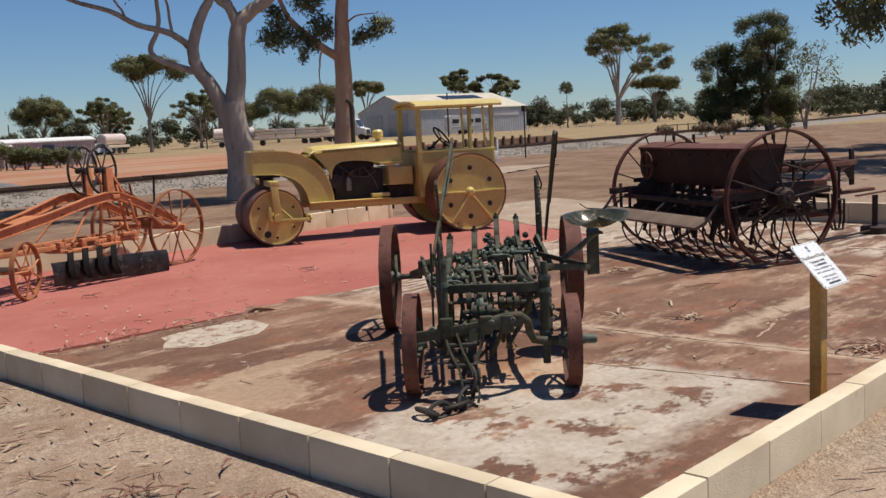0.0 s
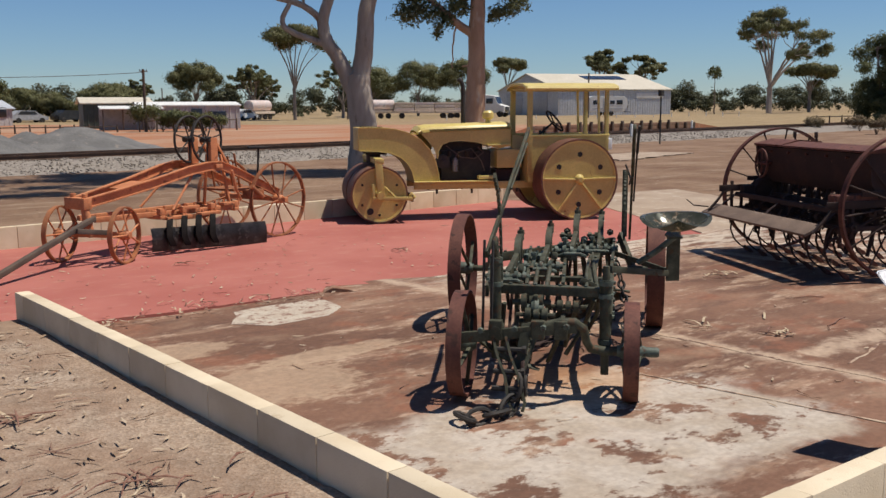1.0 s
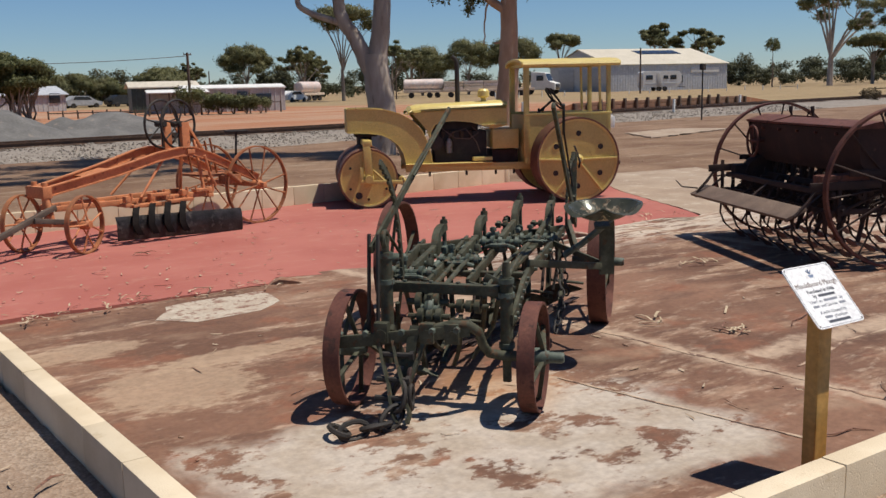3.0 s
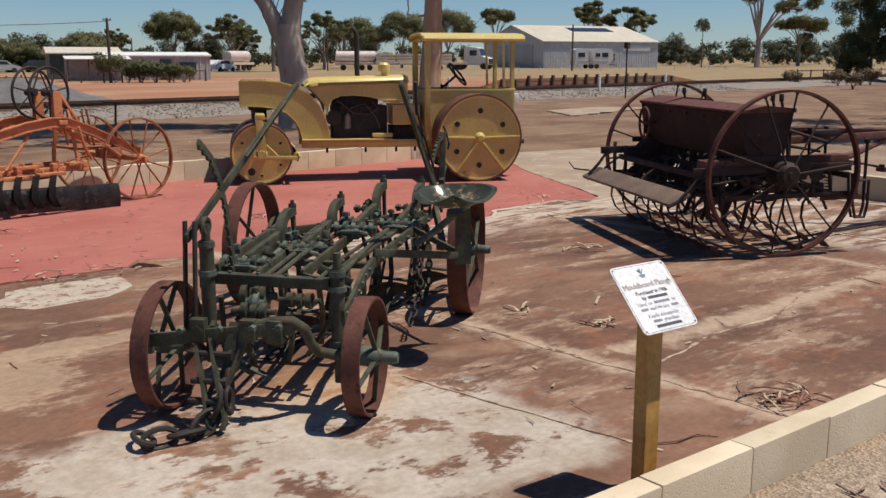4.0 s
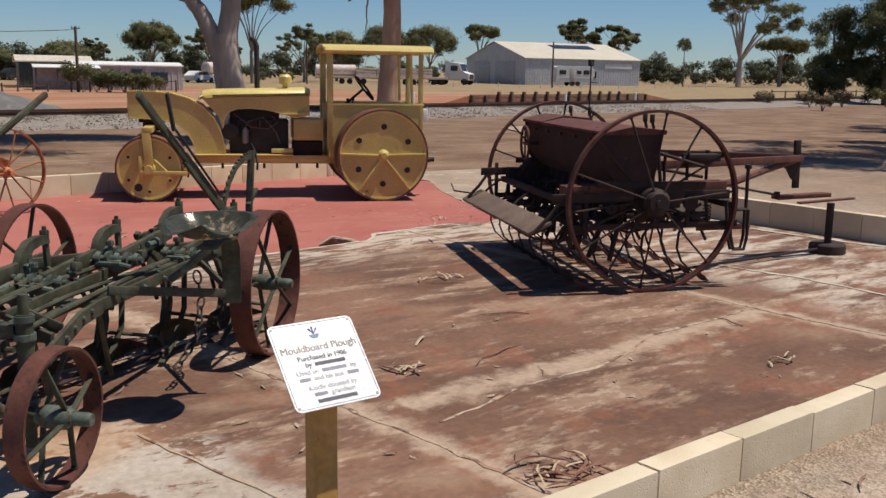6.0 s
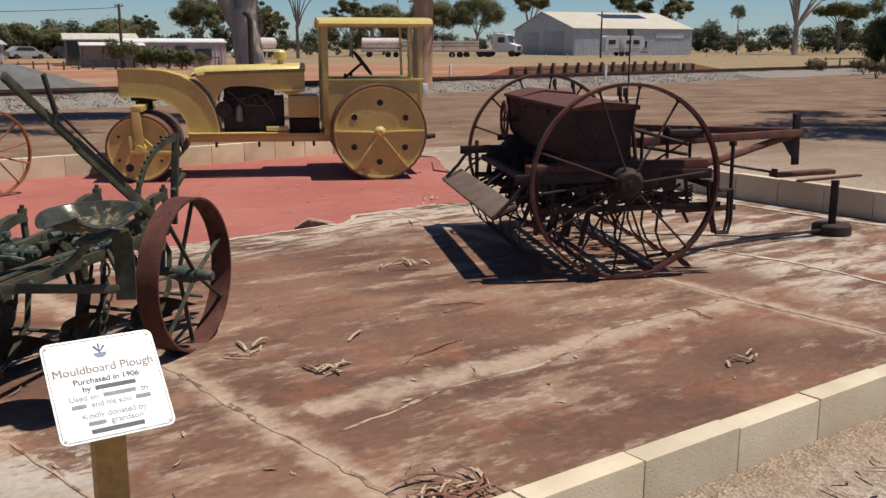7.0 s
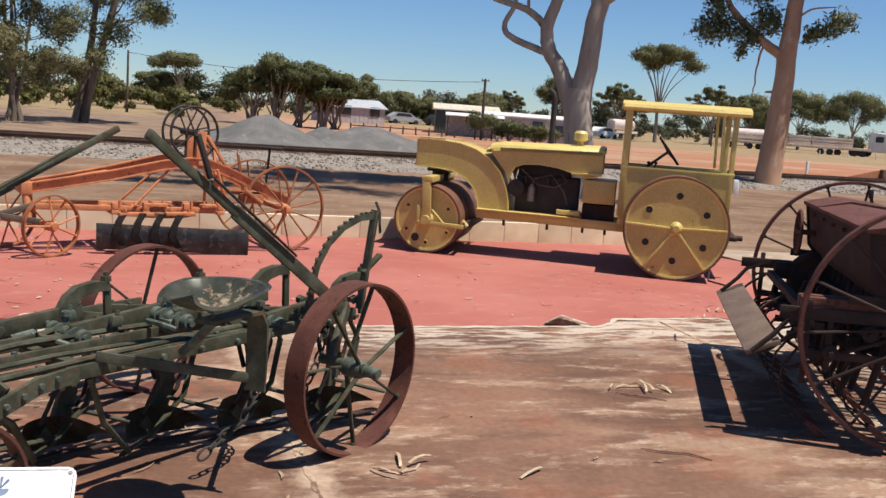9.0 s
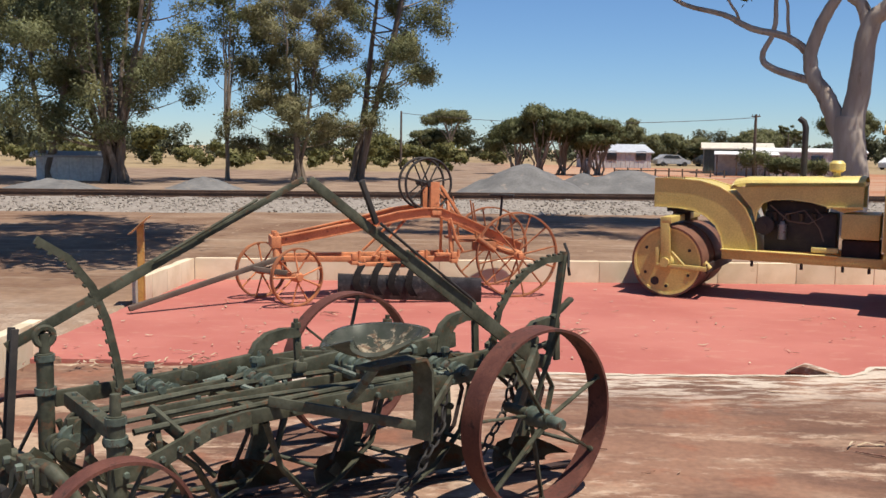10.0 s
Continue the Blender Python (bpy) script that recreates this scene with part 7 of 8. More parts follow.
def forked_gum():
    """The pale grey gum with two great stems behind the roller."""
    rnd = random.Random(5)
    t = thing("tree", pose(10.19, 17.18, 0.23) @ Matrix.Scale(0.85, 4), "large pale grey forked gum tree behind the roller", "tree", "gum trees")
    o = Vector((12.44, 20.57, 0))
    rel = lambda pts: [Vector(p) - o for p in pts]
    bm = B()
    limb(bm, rel([(12.44, 20.57, -0.3), (12.46, 20.55, 0.12), (12.5, 20.53, 1.04), (12.4, 20.6, 1.91), (12.4, 20.6, 2.4)]), 0.43, 0.33, rnd, 14, 0.015)
    limb(bm, rel([(12.42, 20.59, 1.7), (12.47, 20.55, 2.5), (12.57, 20.48, 3.52), (12.67, 20.42, 4.51), (12.93, 20.23, 4.85), (13.46, 19.86, 5.3), (14.13, 19.35, 6.3), (14.9, 18.9, 8.2), (15.2, 18.6, 9.8)]), 0.30, 0.08, rnd, 12, 0.02)
    limb(bm, rel([(12.66, 20.42, 4.4), (12.51, 20.53, 4.95), (12.21, 20.72, 5.3), (11.87, 20.94, 6.2), (11.6, 21.2, 8.2), (11.9, 21.4, 10)]), 0.16, 0.05, rnd, 10, 0.02)
    limb(bm, rel([(12.38, 20.62, 1.75), (12.1, 20.8, 2.5), (11.93, 20.9, 2.94), (11.7, 21.04, 3.33), (11.61, 21.1, 3.87), (11.79, 20.99, 4.62), (12.08, 20.8, 5.3), (12.33, 20.64, 6.3), (12.4, 20.5, 8.5), (12.2, 20.2, 10.4)]), 0.24, 0.06, rnd, 12, 0.02)
    limb(bm, rel([(11.62, 21.1, 3.30), (10.95, 21.49, 3.57), (10.65, 21.66, 3.87), (10.87, 21.54, 4.49), (10.88, 21.53, 5.23), (11.0, 21.46, 6.2), (10.9, 21.3, 7.6)]), 0.095, 0.03, rnd, 8, 0.02)
    limb(bm, rel([(11.60, 21.11, 3.90), (11.13, 21.38, 4.33), (10.39, 21.81, 4.58), (9.79, 22.12, 4.95), (8.93, 22.54, 5.25), (8.22, 22.86, 5.9), (7.6, 23.0, 7.2)]), 0.10, 0.03, rnd, 8, 0.02)
    limb(bm, rel([(11.15, 21.37, 4.3), (11.12, 21.38, 4.9), (11.05, 21.4, 5.6), (11.1, 21.45, 6.6)]), 0.045, 0.02, rnd, 6, 0.02)
    limb(bm, rel([(10.2, 21.9, 4.65), (10.0, 22.0, 5.1), (9.7, 22.1, 5.7), (9.5, 22.2, 6.6)]), 0.04, 0.018, rnd, 6, 0.02)
    limb(bm, rel([(12.55, 20.5, 5.0), (12.5, 20.6, 5.5), (12.7, 20.5, 6.3)]), 0.05, 0.02, rnd, 6, 0.02)
    part("trunk", bm, M_BARKG, t, "smooth pale grey bark")
    bm2 = B()
    clumps = []
    for c in ((15.2, 18.6, 9.6), (11.9, 21.4, 9.8), (12.2, 20.2, 10.2), (10.9, 21.3, 7.9), (7.6, 23.0, 7.6), (14.6, 19.0, 8.0), (9.5, 22.2, 7.2)):
        for k in range(5):
            p = Vector(c) - o + Vector((rnd.uniform(-1.5, 1.5), rnd.uniform(-1.5, 1.5), rnd.uniform(-0.3, 1.4)))
            clumps.append((*p, rnd.uniform(0.7, 1.25), 0.8))
    for k in range(26):
        p = Vector((8.4, 18.3, 11.8)) - o + Vector((rnd.uniform(-3.2, 2.5), rnd.uniform(-2.2, 2.2), rnd.uniform(-0.8, 0.9)))
        clumps.append((*p, rnd.uniform(0.5, 0.9), 0.7))
    limb(bm2, rel([(11.6, 21.2, 8.2), (10.4, 20.2, 9.8), (8.6, 18.6, 11.4), (6.8, 17.6, 12.0)]), 0.09, 0.03, rnd, 7, 0.03)
    part("limb", bm2, M_BARKG, t)
    clumps += [(*(Vector((10.15, 21.9, 5.55)) - o), 0.32, 1.1), (*(Vector((8.4, 22.8, 6.9)) - o), 0.6, 0.9)]
    leaf_mesh("crown", clumps, 42000, 0.20, 51, M_LEAF, t)


forked_gum()


def leaning_gum():
    rnd = random.Random(6)
    t = thing("tree", pose(20.08, 25.08, 0), "tall pink-brown gum tree beside the railway line", "tree", "gum trees")
    o = Vector((20.08, 25.08, 0))
    rel = lambda pts: [Vector(p) - o for p in pts]
    bm = B()
    limb(bm, rel([(20.05, 25.1, -0.3), (20.05, 25.1, 0.1), (20.08, 25.09, 0.97), (20.13, 25.05, 2.2), (20.15, 25.04, 3.12), (20.19, 25.02, 4.89), (20.23, 24.99, 5.93), (20.3, 24.9, 7.6), (20.0, 24.7, 10.0), (19.8, 24.6, 12)]), 0.47, 0.12, rnd, 14, 0.02)
    limb(bm, rel([(20.13, 25.03, 3.9), (19.97, 25.16, 4.20), (19.6, 25.4, 4.5), (19.18, 25.65, 4.92), (18.59, 26.0, 5.6), (18.29, 26.17, 6.5), (17.9, 26.3, 8.2)]), 0.20, 0.05, rnd, 10, 0.02)
    limb(bm, rel([(19.55, 25.42, 4.5), (19.47, 25.48, 4.1), (19.44, 25.5, 3.6), (19.41, 25.51, 2.95)]), 0.045, 0.02, rnd, 6, 0.02)
    limb(bm, rel([(20.1, 25.05, 3.0), (19.85, 25.2, 3.02), (19.7, 25.3, 3.0)]), 0.07, 0.03, rnd, 6, 0.0)
    limb(bm, rel([(20.2, 25.0, 5.2), (20.6, 24.7, 5.6), (21.2, 24.3, 5.7)]), 0.05, 0.015, rnd, 6, 0.02)
    part("trunk", bm, M_BARKR, t, "pink-brown bark peeling to grey")
    clumps = []
    for c, r in (((18.15, 26.23, 5.15), 0.75), ((17.9, 26.4, 5.7), 0.6), ((18.9, 25.8, 4.3), 0.42), ((18.6, 25.95, 5.0), 0.6), ((19.35, 25.56, 4.75), 0.55), ((19.6, 25.4, 5.3), 0.7), ((20.95, 24.5, 5.0), 0.55), ((21.35, 24.25, 5.25), 0.55), ((20.7, 24.7, 4.8), 0.35), ((19.1, 25.8, 6.1), 0.9), ((17.9, 26.3, 8.2), 1.5), ((20.0, 24.7, 10.0), 1.8), ((19.8, 24.6, 11.6), 1.6), ((21.2, 24.0, 8.8), 1.4), ((18.8, 25.4, 9.0), 1.3), ((20.4, 25.8, 7.6), 1.1)):
        for k in range(3):
            p = Vector(c) - o + Vector((rnd.uniform(-0.5, 0.5), rnd.uniform(-0.5, 0.5), rnd.uniform(-0.4, 0.3))) * r
            clumps.append((*p, r * rnd.uniform(0.45, 0.7), 1.0))
    leaf_mesh("crown", clumps, 34000, 0.15, 61, M_LEAF, t)


leaning_gum()

# stand of gums beyond the line, then trees further off
G = "gum trees"
gum(-8.9, 42.3, 11.5, 3.6, 21, "slender grey gum tree with an open crown", M_BARKG2, M_LEAF, 13500, 0.17, 4, 0.40, "tall", 0.13, 0, G)
gum(-5.1, 40.6, 8.3, 6.4, 22, "leafy gum tree with many thin stems", M_BARKD, M_LEAFY2, 52000, 0.15, 5, 0.20, "tall", 0.17, 0, G)
gum(-3.1, 44.9, 12.5, 8.0, 23, "tall gum tree with a dark stout trunk", M_BARKD, M_LEAF, 48000, 0.16, 3, 0.34, "tall", 0.30, 0, G, 0.8)
gum(-12.4, 37.4, 11.5, 8.2, 24, "dense gum tree with several dark stems", M_BARKD, M_LEAF, 96000, 0.15, 9, 0.16, "tall", 0.24, 0, G)
gum(-15.6, 38.4, 9.5, 7.5, 25, "leafy gum tree with a leaning stem", M_BARKD, M_LEAF, 46000, 0.165, 3, 0.36, "tall", 0.22, 0, G)
gum(-19.5, 41.0, 11.0, 7.0, 26, "dense gum tree with several dark stems", M_BARKD, M_LEAF, 24000, 0.18, 4, 0.34, "tall", 0.24, 0, G)
gum(-7.2, 11.8, 11.0, 14.0, 27, "spreading gum tree beside the slab", M_BARKG, M_LEAF, 40000, 0.28, 1, 0.54, "tall", 0.42, 0, G, 4.4)
gum(24.5, 5.8, 9.5, 9.5, 28, "spreading gum tree on the gravel", M_BARKG, M_LEAF, 18000, 0.28, 3, 0.5, "tall", 0.36, 0, G)
gum(34.0, 8.0, 8.5, 8.5, 29, "spreading gum tree on the gravel", M_BARKG, M_LEAF, 14000, 0.28, 3, 0.5, "tall", 0.34, 0, G)
for k, (x, y, h, w) in enumerate(((5.6, 62.2, 4.4, 4.2), (7.0, 61.4, 5.3, 4.2), (8.5, 62.3, 5.1, 4.4), (10.0, 61.6, 4.8, 4.0), (11.0, 62.6, 4.2, 3.6))):
    gum(x, y, h, w, 40 + k, "many-stemmed mallee tree with a domed crown", M_BARKG2, M_LEAFD, 15000, 0.20, 7, 0.52, "round", 0.17, 0, "mallee clump")
FAR = (
    (48.6, 118.3, 7.8, 7.4, "dome"), (55.5, 115.4, 6.9, 6.4, "open"), (61.0, 124.0, 6.0, 6.0, "open"), (66.1, 110.0, 7.4, 7.0, "open"), (73.5, 117.0, 7.0, 4.6, "open"),
    (80.0, 124.1, 7.6, 8.6, "dome"), (86.0, 120.1, 8.6, 8.8, "dome"), (91.9, 116.0, 9.3, 8.8, "dome"), (39.4, 123.0, 4.6, 6.2, "dome"), (43.6, 126.0, 5.2, 4.4, "open"), (35.0, 112.0, 4.2, 5.0, "dome"),
    (149.9, 172.0, 13.0, 9.0, "umbrella"), (165.7, 156.0, 14.2, 11.5, "open"), (173.2, 150.2, 13.2, 12.0, "open"), (156.4, 96.3, 8.6, 9.0, "umbrella"), (19.0, 106.1, 5.9, 5.2, "round"), (25.7, 114.9, 4.2, 6.0, "round"),
    (29.6, 114.0, 3.4, 5.6, "round"), (50.4, 160.1, 5.6, 10.0, "round"), (52.7, 98.8, 11.0, 8.2, "umbrella"), (-0.6, 118.1, 6.4, 6.5, "umbrella"), (-3.4, 121, 4.4, 6.0, "round"),
)
for k, (x, y, h, w, kind) in enumerate(FAR):
    gum(x, y, h, w, 60 + k, "distant dark green gum tree with a flat crown" if kind == "umbrella" else "distant dark green tree with a dense crown", M_BARKG2, M_LEAFF, 22000 if w > 7 else 14000, 0.30 if x < 140 else 0.5, 2, 0.25, kind, 0.24 if x < 120 else 0.34, 0.1, "distant trees")
gum(140.2, 93.7, 17.2, 17.0, 90, "large spreading gum tree with pale bare limbs", M_BARKG, M_LEAFF, 22000, 0.42, 4, 0.42, "open", 0.5, 0.1, "distant trees")
gum(63.6, 29.4, 7.9, 4.0, 91, "dense dark upright tree beside the railway", M_BARKD, M_LEAFD, 46000, 0.17, 4, 0.08, "tall", 0.26, 0, "distant trees")
gum(62.3, 32.0, 5.9, 4.0, 92, "dense dark upright tree beside the railway", M_BARKD, M_LEAFD, 36000, 0.17, 4, 0.08, "tall", 0.24, 0, "distant trees")
gum(66.0, 27.9, 6.0, 4.0, 93, "half-bare grey tree beside the railway", M_BARKG, M_LEAF, 1200, 0.30, 3, 0.15, "tall", 0.16, 0, "distant trees")
gum(127.0, 94.9, 7.2, 2.8, 94, "thin tree with a tufted head", M_BARKD, M_LEAFD, 900, 0.4, 1, 0.82, "tall", 0.15, 0.1, "distant trees")


def woods(name, rows, seed, label, mat, size):
    """A far belt of bush: many crowns and stems in one mesh."""
    rnd = random.Random(seed)
    clumps = []
    for x0, y0, x1, y1, n, h in rows:
        n = int(n * 1.9)
        for k in range(n):
            f = (k + rnd.random()) / n
            x, y = x0 + (x1 - x0) * f + rnd.uniform(-4, 4), y0 + (y1 - y0) * f + rnd.uniform(-6, 6)
            hh = h * 0.66 * rnd.choice((0.35, 0.45, 0.55, 0.7, 1.1))
            for j in range(4):
                clumps.append((x + rnd.uniform(-1, 1) * hh * 0.45, y + rnd.uniform(-1, 1) * hh * 0.3, hh * rnd.uniform(0.32, 0.85), hh * rnd.uniform(0.2, 0.36), 0.75))
    ob = leaf_mesh(name, clumps, len(clumps) * 150, size, seed, mat, None, 0.3, 1.5)
    tagged(ob, label, "woodland", "", "stuff")


woods("far_woods", ((-70, 112, 0, 128, 56, 7.0), (0, 128, 40, 150, 26, 6.5), (40, 165, 110, 168, 34, 8.0), (110, 165, 150, 135, 20, 7.5), (140, 128, 250, 92, 60, 8.0), (115, 42, 190, 70, 24, 7.5), (12, 110, 70, 125, 26, 5.0), (190, 60, 330, 30, 36, 10.0), (120, 30, 240, 8, 34, 7.5)), 101, "far belt of dark green bush along the horizon", M_FARLEAF, 0.42)
woods("scrub", ((-30, 62, 4, 74, 14, 3.2), (-40, 78, 2, 96, 22, 4.4)), 102, "belt of olive green scrub beyond the dry grass", M_LEAFY, 0.34)


def bush(x, y, w, h, seed, mat, label):
    t = thing("bush", pose(x, y, 0), label, "bush", "bushes")
    rnd = random.Random(seed)
    bm = B()
    clumps = []
    for k in range(7):
        a = rnd.uniform(0, 6.28)
        q = (w * 0.35 * math.cos(a), w * 0.35 * math.sin(a), h * rnd.uniform(0.45, 0.8))
        limb(bm, [(0, 0, -0.05), (q[0] * 0.4, q[1] * 0.4, q[2] * 0.5), q], 0.02, 0.006, rnd, 5, 0.01)
        clumps.append((*q, min(w, h) * rnd.uniform(0.22, 0.34), 0.9))
    part("stems", bm, M_BARKD, t)
    leaf_mesh("leaves", clumps, 1800, 0.13 if w < 2 else 0.2, seed, mat, t, 0.1)


for k, (x, y, w, h) in enumerate(((51.3, 30.6, 1.0, 0.9), (54.5, 29.8, 1.0, 0.9), (57.7, 26.4, 1.7, 1.1), (54.4, 27.4, 1.2, 1.0), (51.9, 28.0, 1.0, 0.8), (46.4, 24.0, 0.9, 0.8))):
    bush(x, y, w, h, 120 + k, M_LEAFY if k == 2 else M_DRYB, "small dry brown bush beside the railway" if k != 2 else "small olive green bush beside the railway")
for k, (x, y, w, h) in enumerate(((21.0, 60.3, 2.6, 1.75), (21.7, 60.0, 2.4, 1.85), (22.5, 59.7, 2.0, 1.30), (23.3, 59.4, 2.4, 1.60), (24.1, 59.1, 2.0, 1.35), (25.0, 58.8, 1.6, 1.20))):
    bush(x, y, w, h, 130 + k, M_LEAFD, "dark green garden shrub beside the house")

# buildings and vehicles beyond the line


def gable_building(name, x, y, rz, w, d, h, ridge, wall_mat, roof_mat, label, category, openings=(), over=0.3, z=0.0):
    """Walls w along x and d along y from the corner, ridge along x; openings: (side, at, width, z0, z1, material, name)."""
    t = thing(name, pose(x, y, z, 0, 0, rz), label, category)
    for y0 in (0.0, d):
        bm = B()
        s = -1 if y0 == 0 else 1
        n = int(w / 0.45)
        plan = [(0.0, y0 - s * 0.06), (w, y0 - s * 0.06)]
        for k in range(n, 0, -1):
            c = w * (k - 0.5) / n
            plan += [(c + 0.2, y0 + s * 0.06), (c + 0.05, y0 + s * 0.06), (c + 0.03, y0 + s * 0.10), (c - 0.03, y0 + s * 0.10), (c - 0.05, y0 + s * 0.06), (c - 0.2, y0 + s * 0.06)]
        lo = [bm.verts.new((p, q, -0.2)) for p, q in plan]
        hi = [bm.verts.new((p, q, h)) for p, q in plan]
        for i in range(len(plan)):
            j = (i + 1) % len(plan)
            bm.faces.new((lo[i], lo[j], hi[j], hi[i]))
        bm.faces.new(hi)
        part("wall", bm, wall_mat, t)
    for x0 in (0.0, w):
        bm = B()
        ys = [(-0.06, -0.2), (d + 0.06, -0.2), (d + 0.06, h), (d / 2, ridge - 0.06), (-0.06, h)]
        a = [bm.verts.new((x0 - 0.06, p, q)) for p, q in ys]
        b = [bm.verts.new((x0 + 0.06, p, q)) for p, q in ys]
        bm.faces.new(a)
        bm.faces.new(b[::-1])
        for i in range(5):
            bm.faces.new((a[i], a[(i + 1) % 5], b[(i + 1) % 5], b[i]))
        part("gable_wall", bm, wall_mat, t)
    for s in (0, 1):
        bm = B()
        y_e, z_e = (-over, h - over * (ridge - h) / (d / 2)) if s == 0 else (d + over, h - over * (ridge - h) / (d / 2))
        n = Vector((0, z_e - ridge, (d / 2 - y_e) * (1 if s == 0 else 1))).normalized()
        q = [(-over, y_e, z_e), (w + over, y_e, z_e), (w + over, d / 2, ridge), (-over, d / 2, ridge)]
        lo = [bm.verts.new(p) for p in q]
        hi = [bm.verts.new((p[0], p[1], p[2] + 0.09)) for p in q]
        bm.faces.new(lo[::-1])
        bm.faces.new(hi)
        for i in range(4):
            bm.faces.new((lo[i], lo[(i + 1) % 4], hi[(i + 1) % 4], hi[i]))
        part("roof", bm, roof_mat, t)
    for side, at, ow, z0, z1, mat, nm in openings:
        bm = B()
        if side == "front":
            box(bm, (at, -0.10, (z0 + z1) / 2), (ow, 0.10, z1 - z0), 0.02)
        else:
            box(bm, (-0.10, at, (z0 + z1) / 2), (0.10, ow, z1 - z0), 0.02)
        part(nm, bm, mat, t)
    return t


shed = gable_building("storage_shed", 100.5, 103.6, -14.4, 20.5, 20.5, 4.0, 6.6, M_SHED, M_ROOF, "large pale steel shed with a cream roof", "shed", (("gable", 6.5, 6.5, 0.0, 3.6, M_SHED2, "sliding_door"), ("gable", 14.5, 5.5, 0.0, 3.6, M_SHED2, "sliding_door"), ("front", 12.0, 1.0, 1.2, 2.2, M_DARK, "window"), ("front", 16.5, 5.0, 2.6, 3.4, M_WALLW, "sign_panel")), 0.3, 0.1)
for k in range(6):
    bm = B()
    box(bm, (0, 0, 0), (1.2, 2.6, 0.06), 0.01)
    for v in bm.verts:
        v.co += Vector((9.2 + 1.3 * k, 7.5, 6.0))
        v.co.z += (v.co.y - 7.5) * 2.6 / 10.25
    part("solar_panel", bm, M_DARK, shed)
gable_building("farm_shed", 20.6, 73.3, -12, 4.9, 4.2, 1.95, 2.35, M_GREENSHED, M_ROOF, "dark green steel shed with a pale roof", "shed", (("front", 2.6, 1.6, 0.0, 1.5, M_WALLW, "roller_door"),))
house = gable_building("house", 22.8, 67.6, -14, 7.4, 3.6, 1.72, 1.95, M_WALLW2, M_WALLW, "long low white house with a verandah", "house", (("front", 2.6, 1.1, 0.5, 1.3, M_DARK, "window"), ("front", 4.2, 0.8, 0.0, 1.5, M_DARK, "door"), ("front", 5.8, 1.2, 0.5, 1.3, M_DARK, "window")), 0.15)
bm = B()
box(bm, (-0.6, -0.9, 1.70), (4.4, 2.4, 0.07), 0.01)
bmesh.ops.rotate(bm, cent=(0, 0.1, 1.72), matrix=Matrix.Rotation(radians(5), 3, "X"), verts=bm.verts)
part("verandah_roof", bm, M_WALLW, house)
# Posts take a dark tone standing for the shade under the roof.
for k in range(4):
    bm = B()
    box(bm, (-2.6 + 1.35 * k, -1.95, 0.72), (0.09, 0.09, 1.56), 0.01)
    part("verandah_post", bm, M_TIMBER, house)
# Grey sheet added behind the posts to fill in for the verandah's shade.
bm = B()
box(bm, (-1.45, 0.1, 0.72), (2.6, 0.12, 1.64), 0.01)
part("verandah_shade_fill", bm, M_SHED2, house)
gable_building("low_shed", -15.9, 38.2, 22, 2.9, 2.5, 1.05, 1.2, M_WALLW, M_WALLW2, "low grey-white shed with a white roof edge", "shed", ())
gable_building("cottage", 14.0, 92.0, 10, 6.0, 5.0, 1.6, 2.3, M_WALLW2, M_SHED, "small pale cottage among trees", "house", (("front", 2.0, 1.0, 0.8, 1.7, M_DARK, "window"), ("front", 5.0, 1.0, 0.8, 1.7, M_DARK, "window")))


def wheels(t, xs, y, r, w=0.22):
    for x in xs:
        for s in (-1, 1):
            bm = B()
            lathe(bm, [(0, -w / 2), (r * 0.55, -w / 2), (r * 0.6, -w / 2 - 0.01), (r, -w / 2 + 0.03), (r, w / 2 - 0.03), (r * 0.6, w / 2), (0, w / 2)], 20, Matrix.Translation((x, s * y, r)))
            tyre = part("wheel", bm, M_BLACK, t)


def caravan():
    t = thing("caravan", pose(100.3, 93.6, 0.15, 0, 0, -26), "white caravan parked in front of the shed", "caravan")
    bm = B()
    prism(bm, [(-2.9, 0.55), (2.3, 0.55), (2.9, 1.4), (2.8, 2.3), (2.4, 2.75), (-2.6, 2.8), (-2.9, 2.5)], -1.15, 1.15)
    bmesh.ops.bevel(bm, geom=bm.edges[:], offset=0.08, segments=2, affect="EDGES")
    part("body", bm, M_WALLW, t)
    for x, w, z, h in ((-1.9, 1.0, 1.9, 0.6), (1.6, 0.9, 1.9, 0.6), (0.5, 0.7, 1.9, 0.5)):
        bm = B()
        box(bm, (x, -1.16, z), (w, 0.04, h), 0.01)
        part("window", bm, M_DARK, t)
    bm = B()
    box(bm, (-0.5, -1.16, 1.55), (0.7, 0.05, 1.8), 0.02)
    part("door", bm, M_WALLW2, t)
    bm = B()
    box(bm, (-0.2, -1.16, 1.0), (4.6, 0.03, 0.14))
    part("stripe", bm, M_SHED2, t)
    bm = B()
    bar(bm, (2.6, 0, 0.55), (3.8, 0, 0.5), 0.12, 0.1)
    part("tow_bar", bm, M_BLACK, t)
    wheels(t, (-0.5, 0.4), 1.05, 0.33)


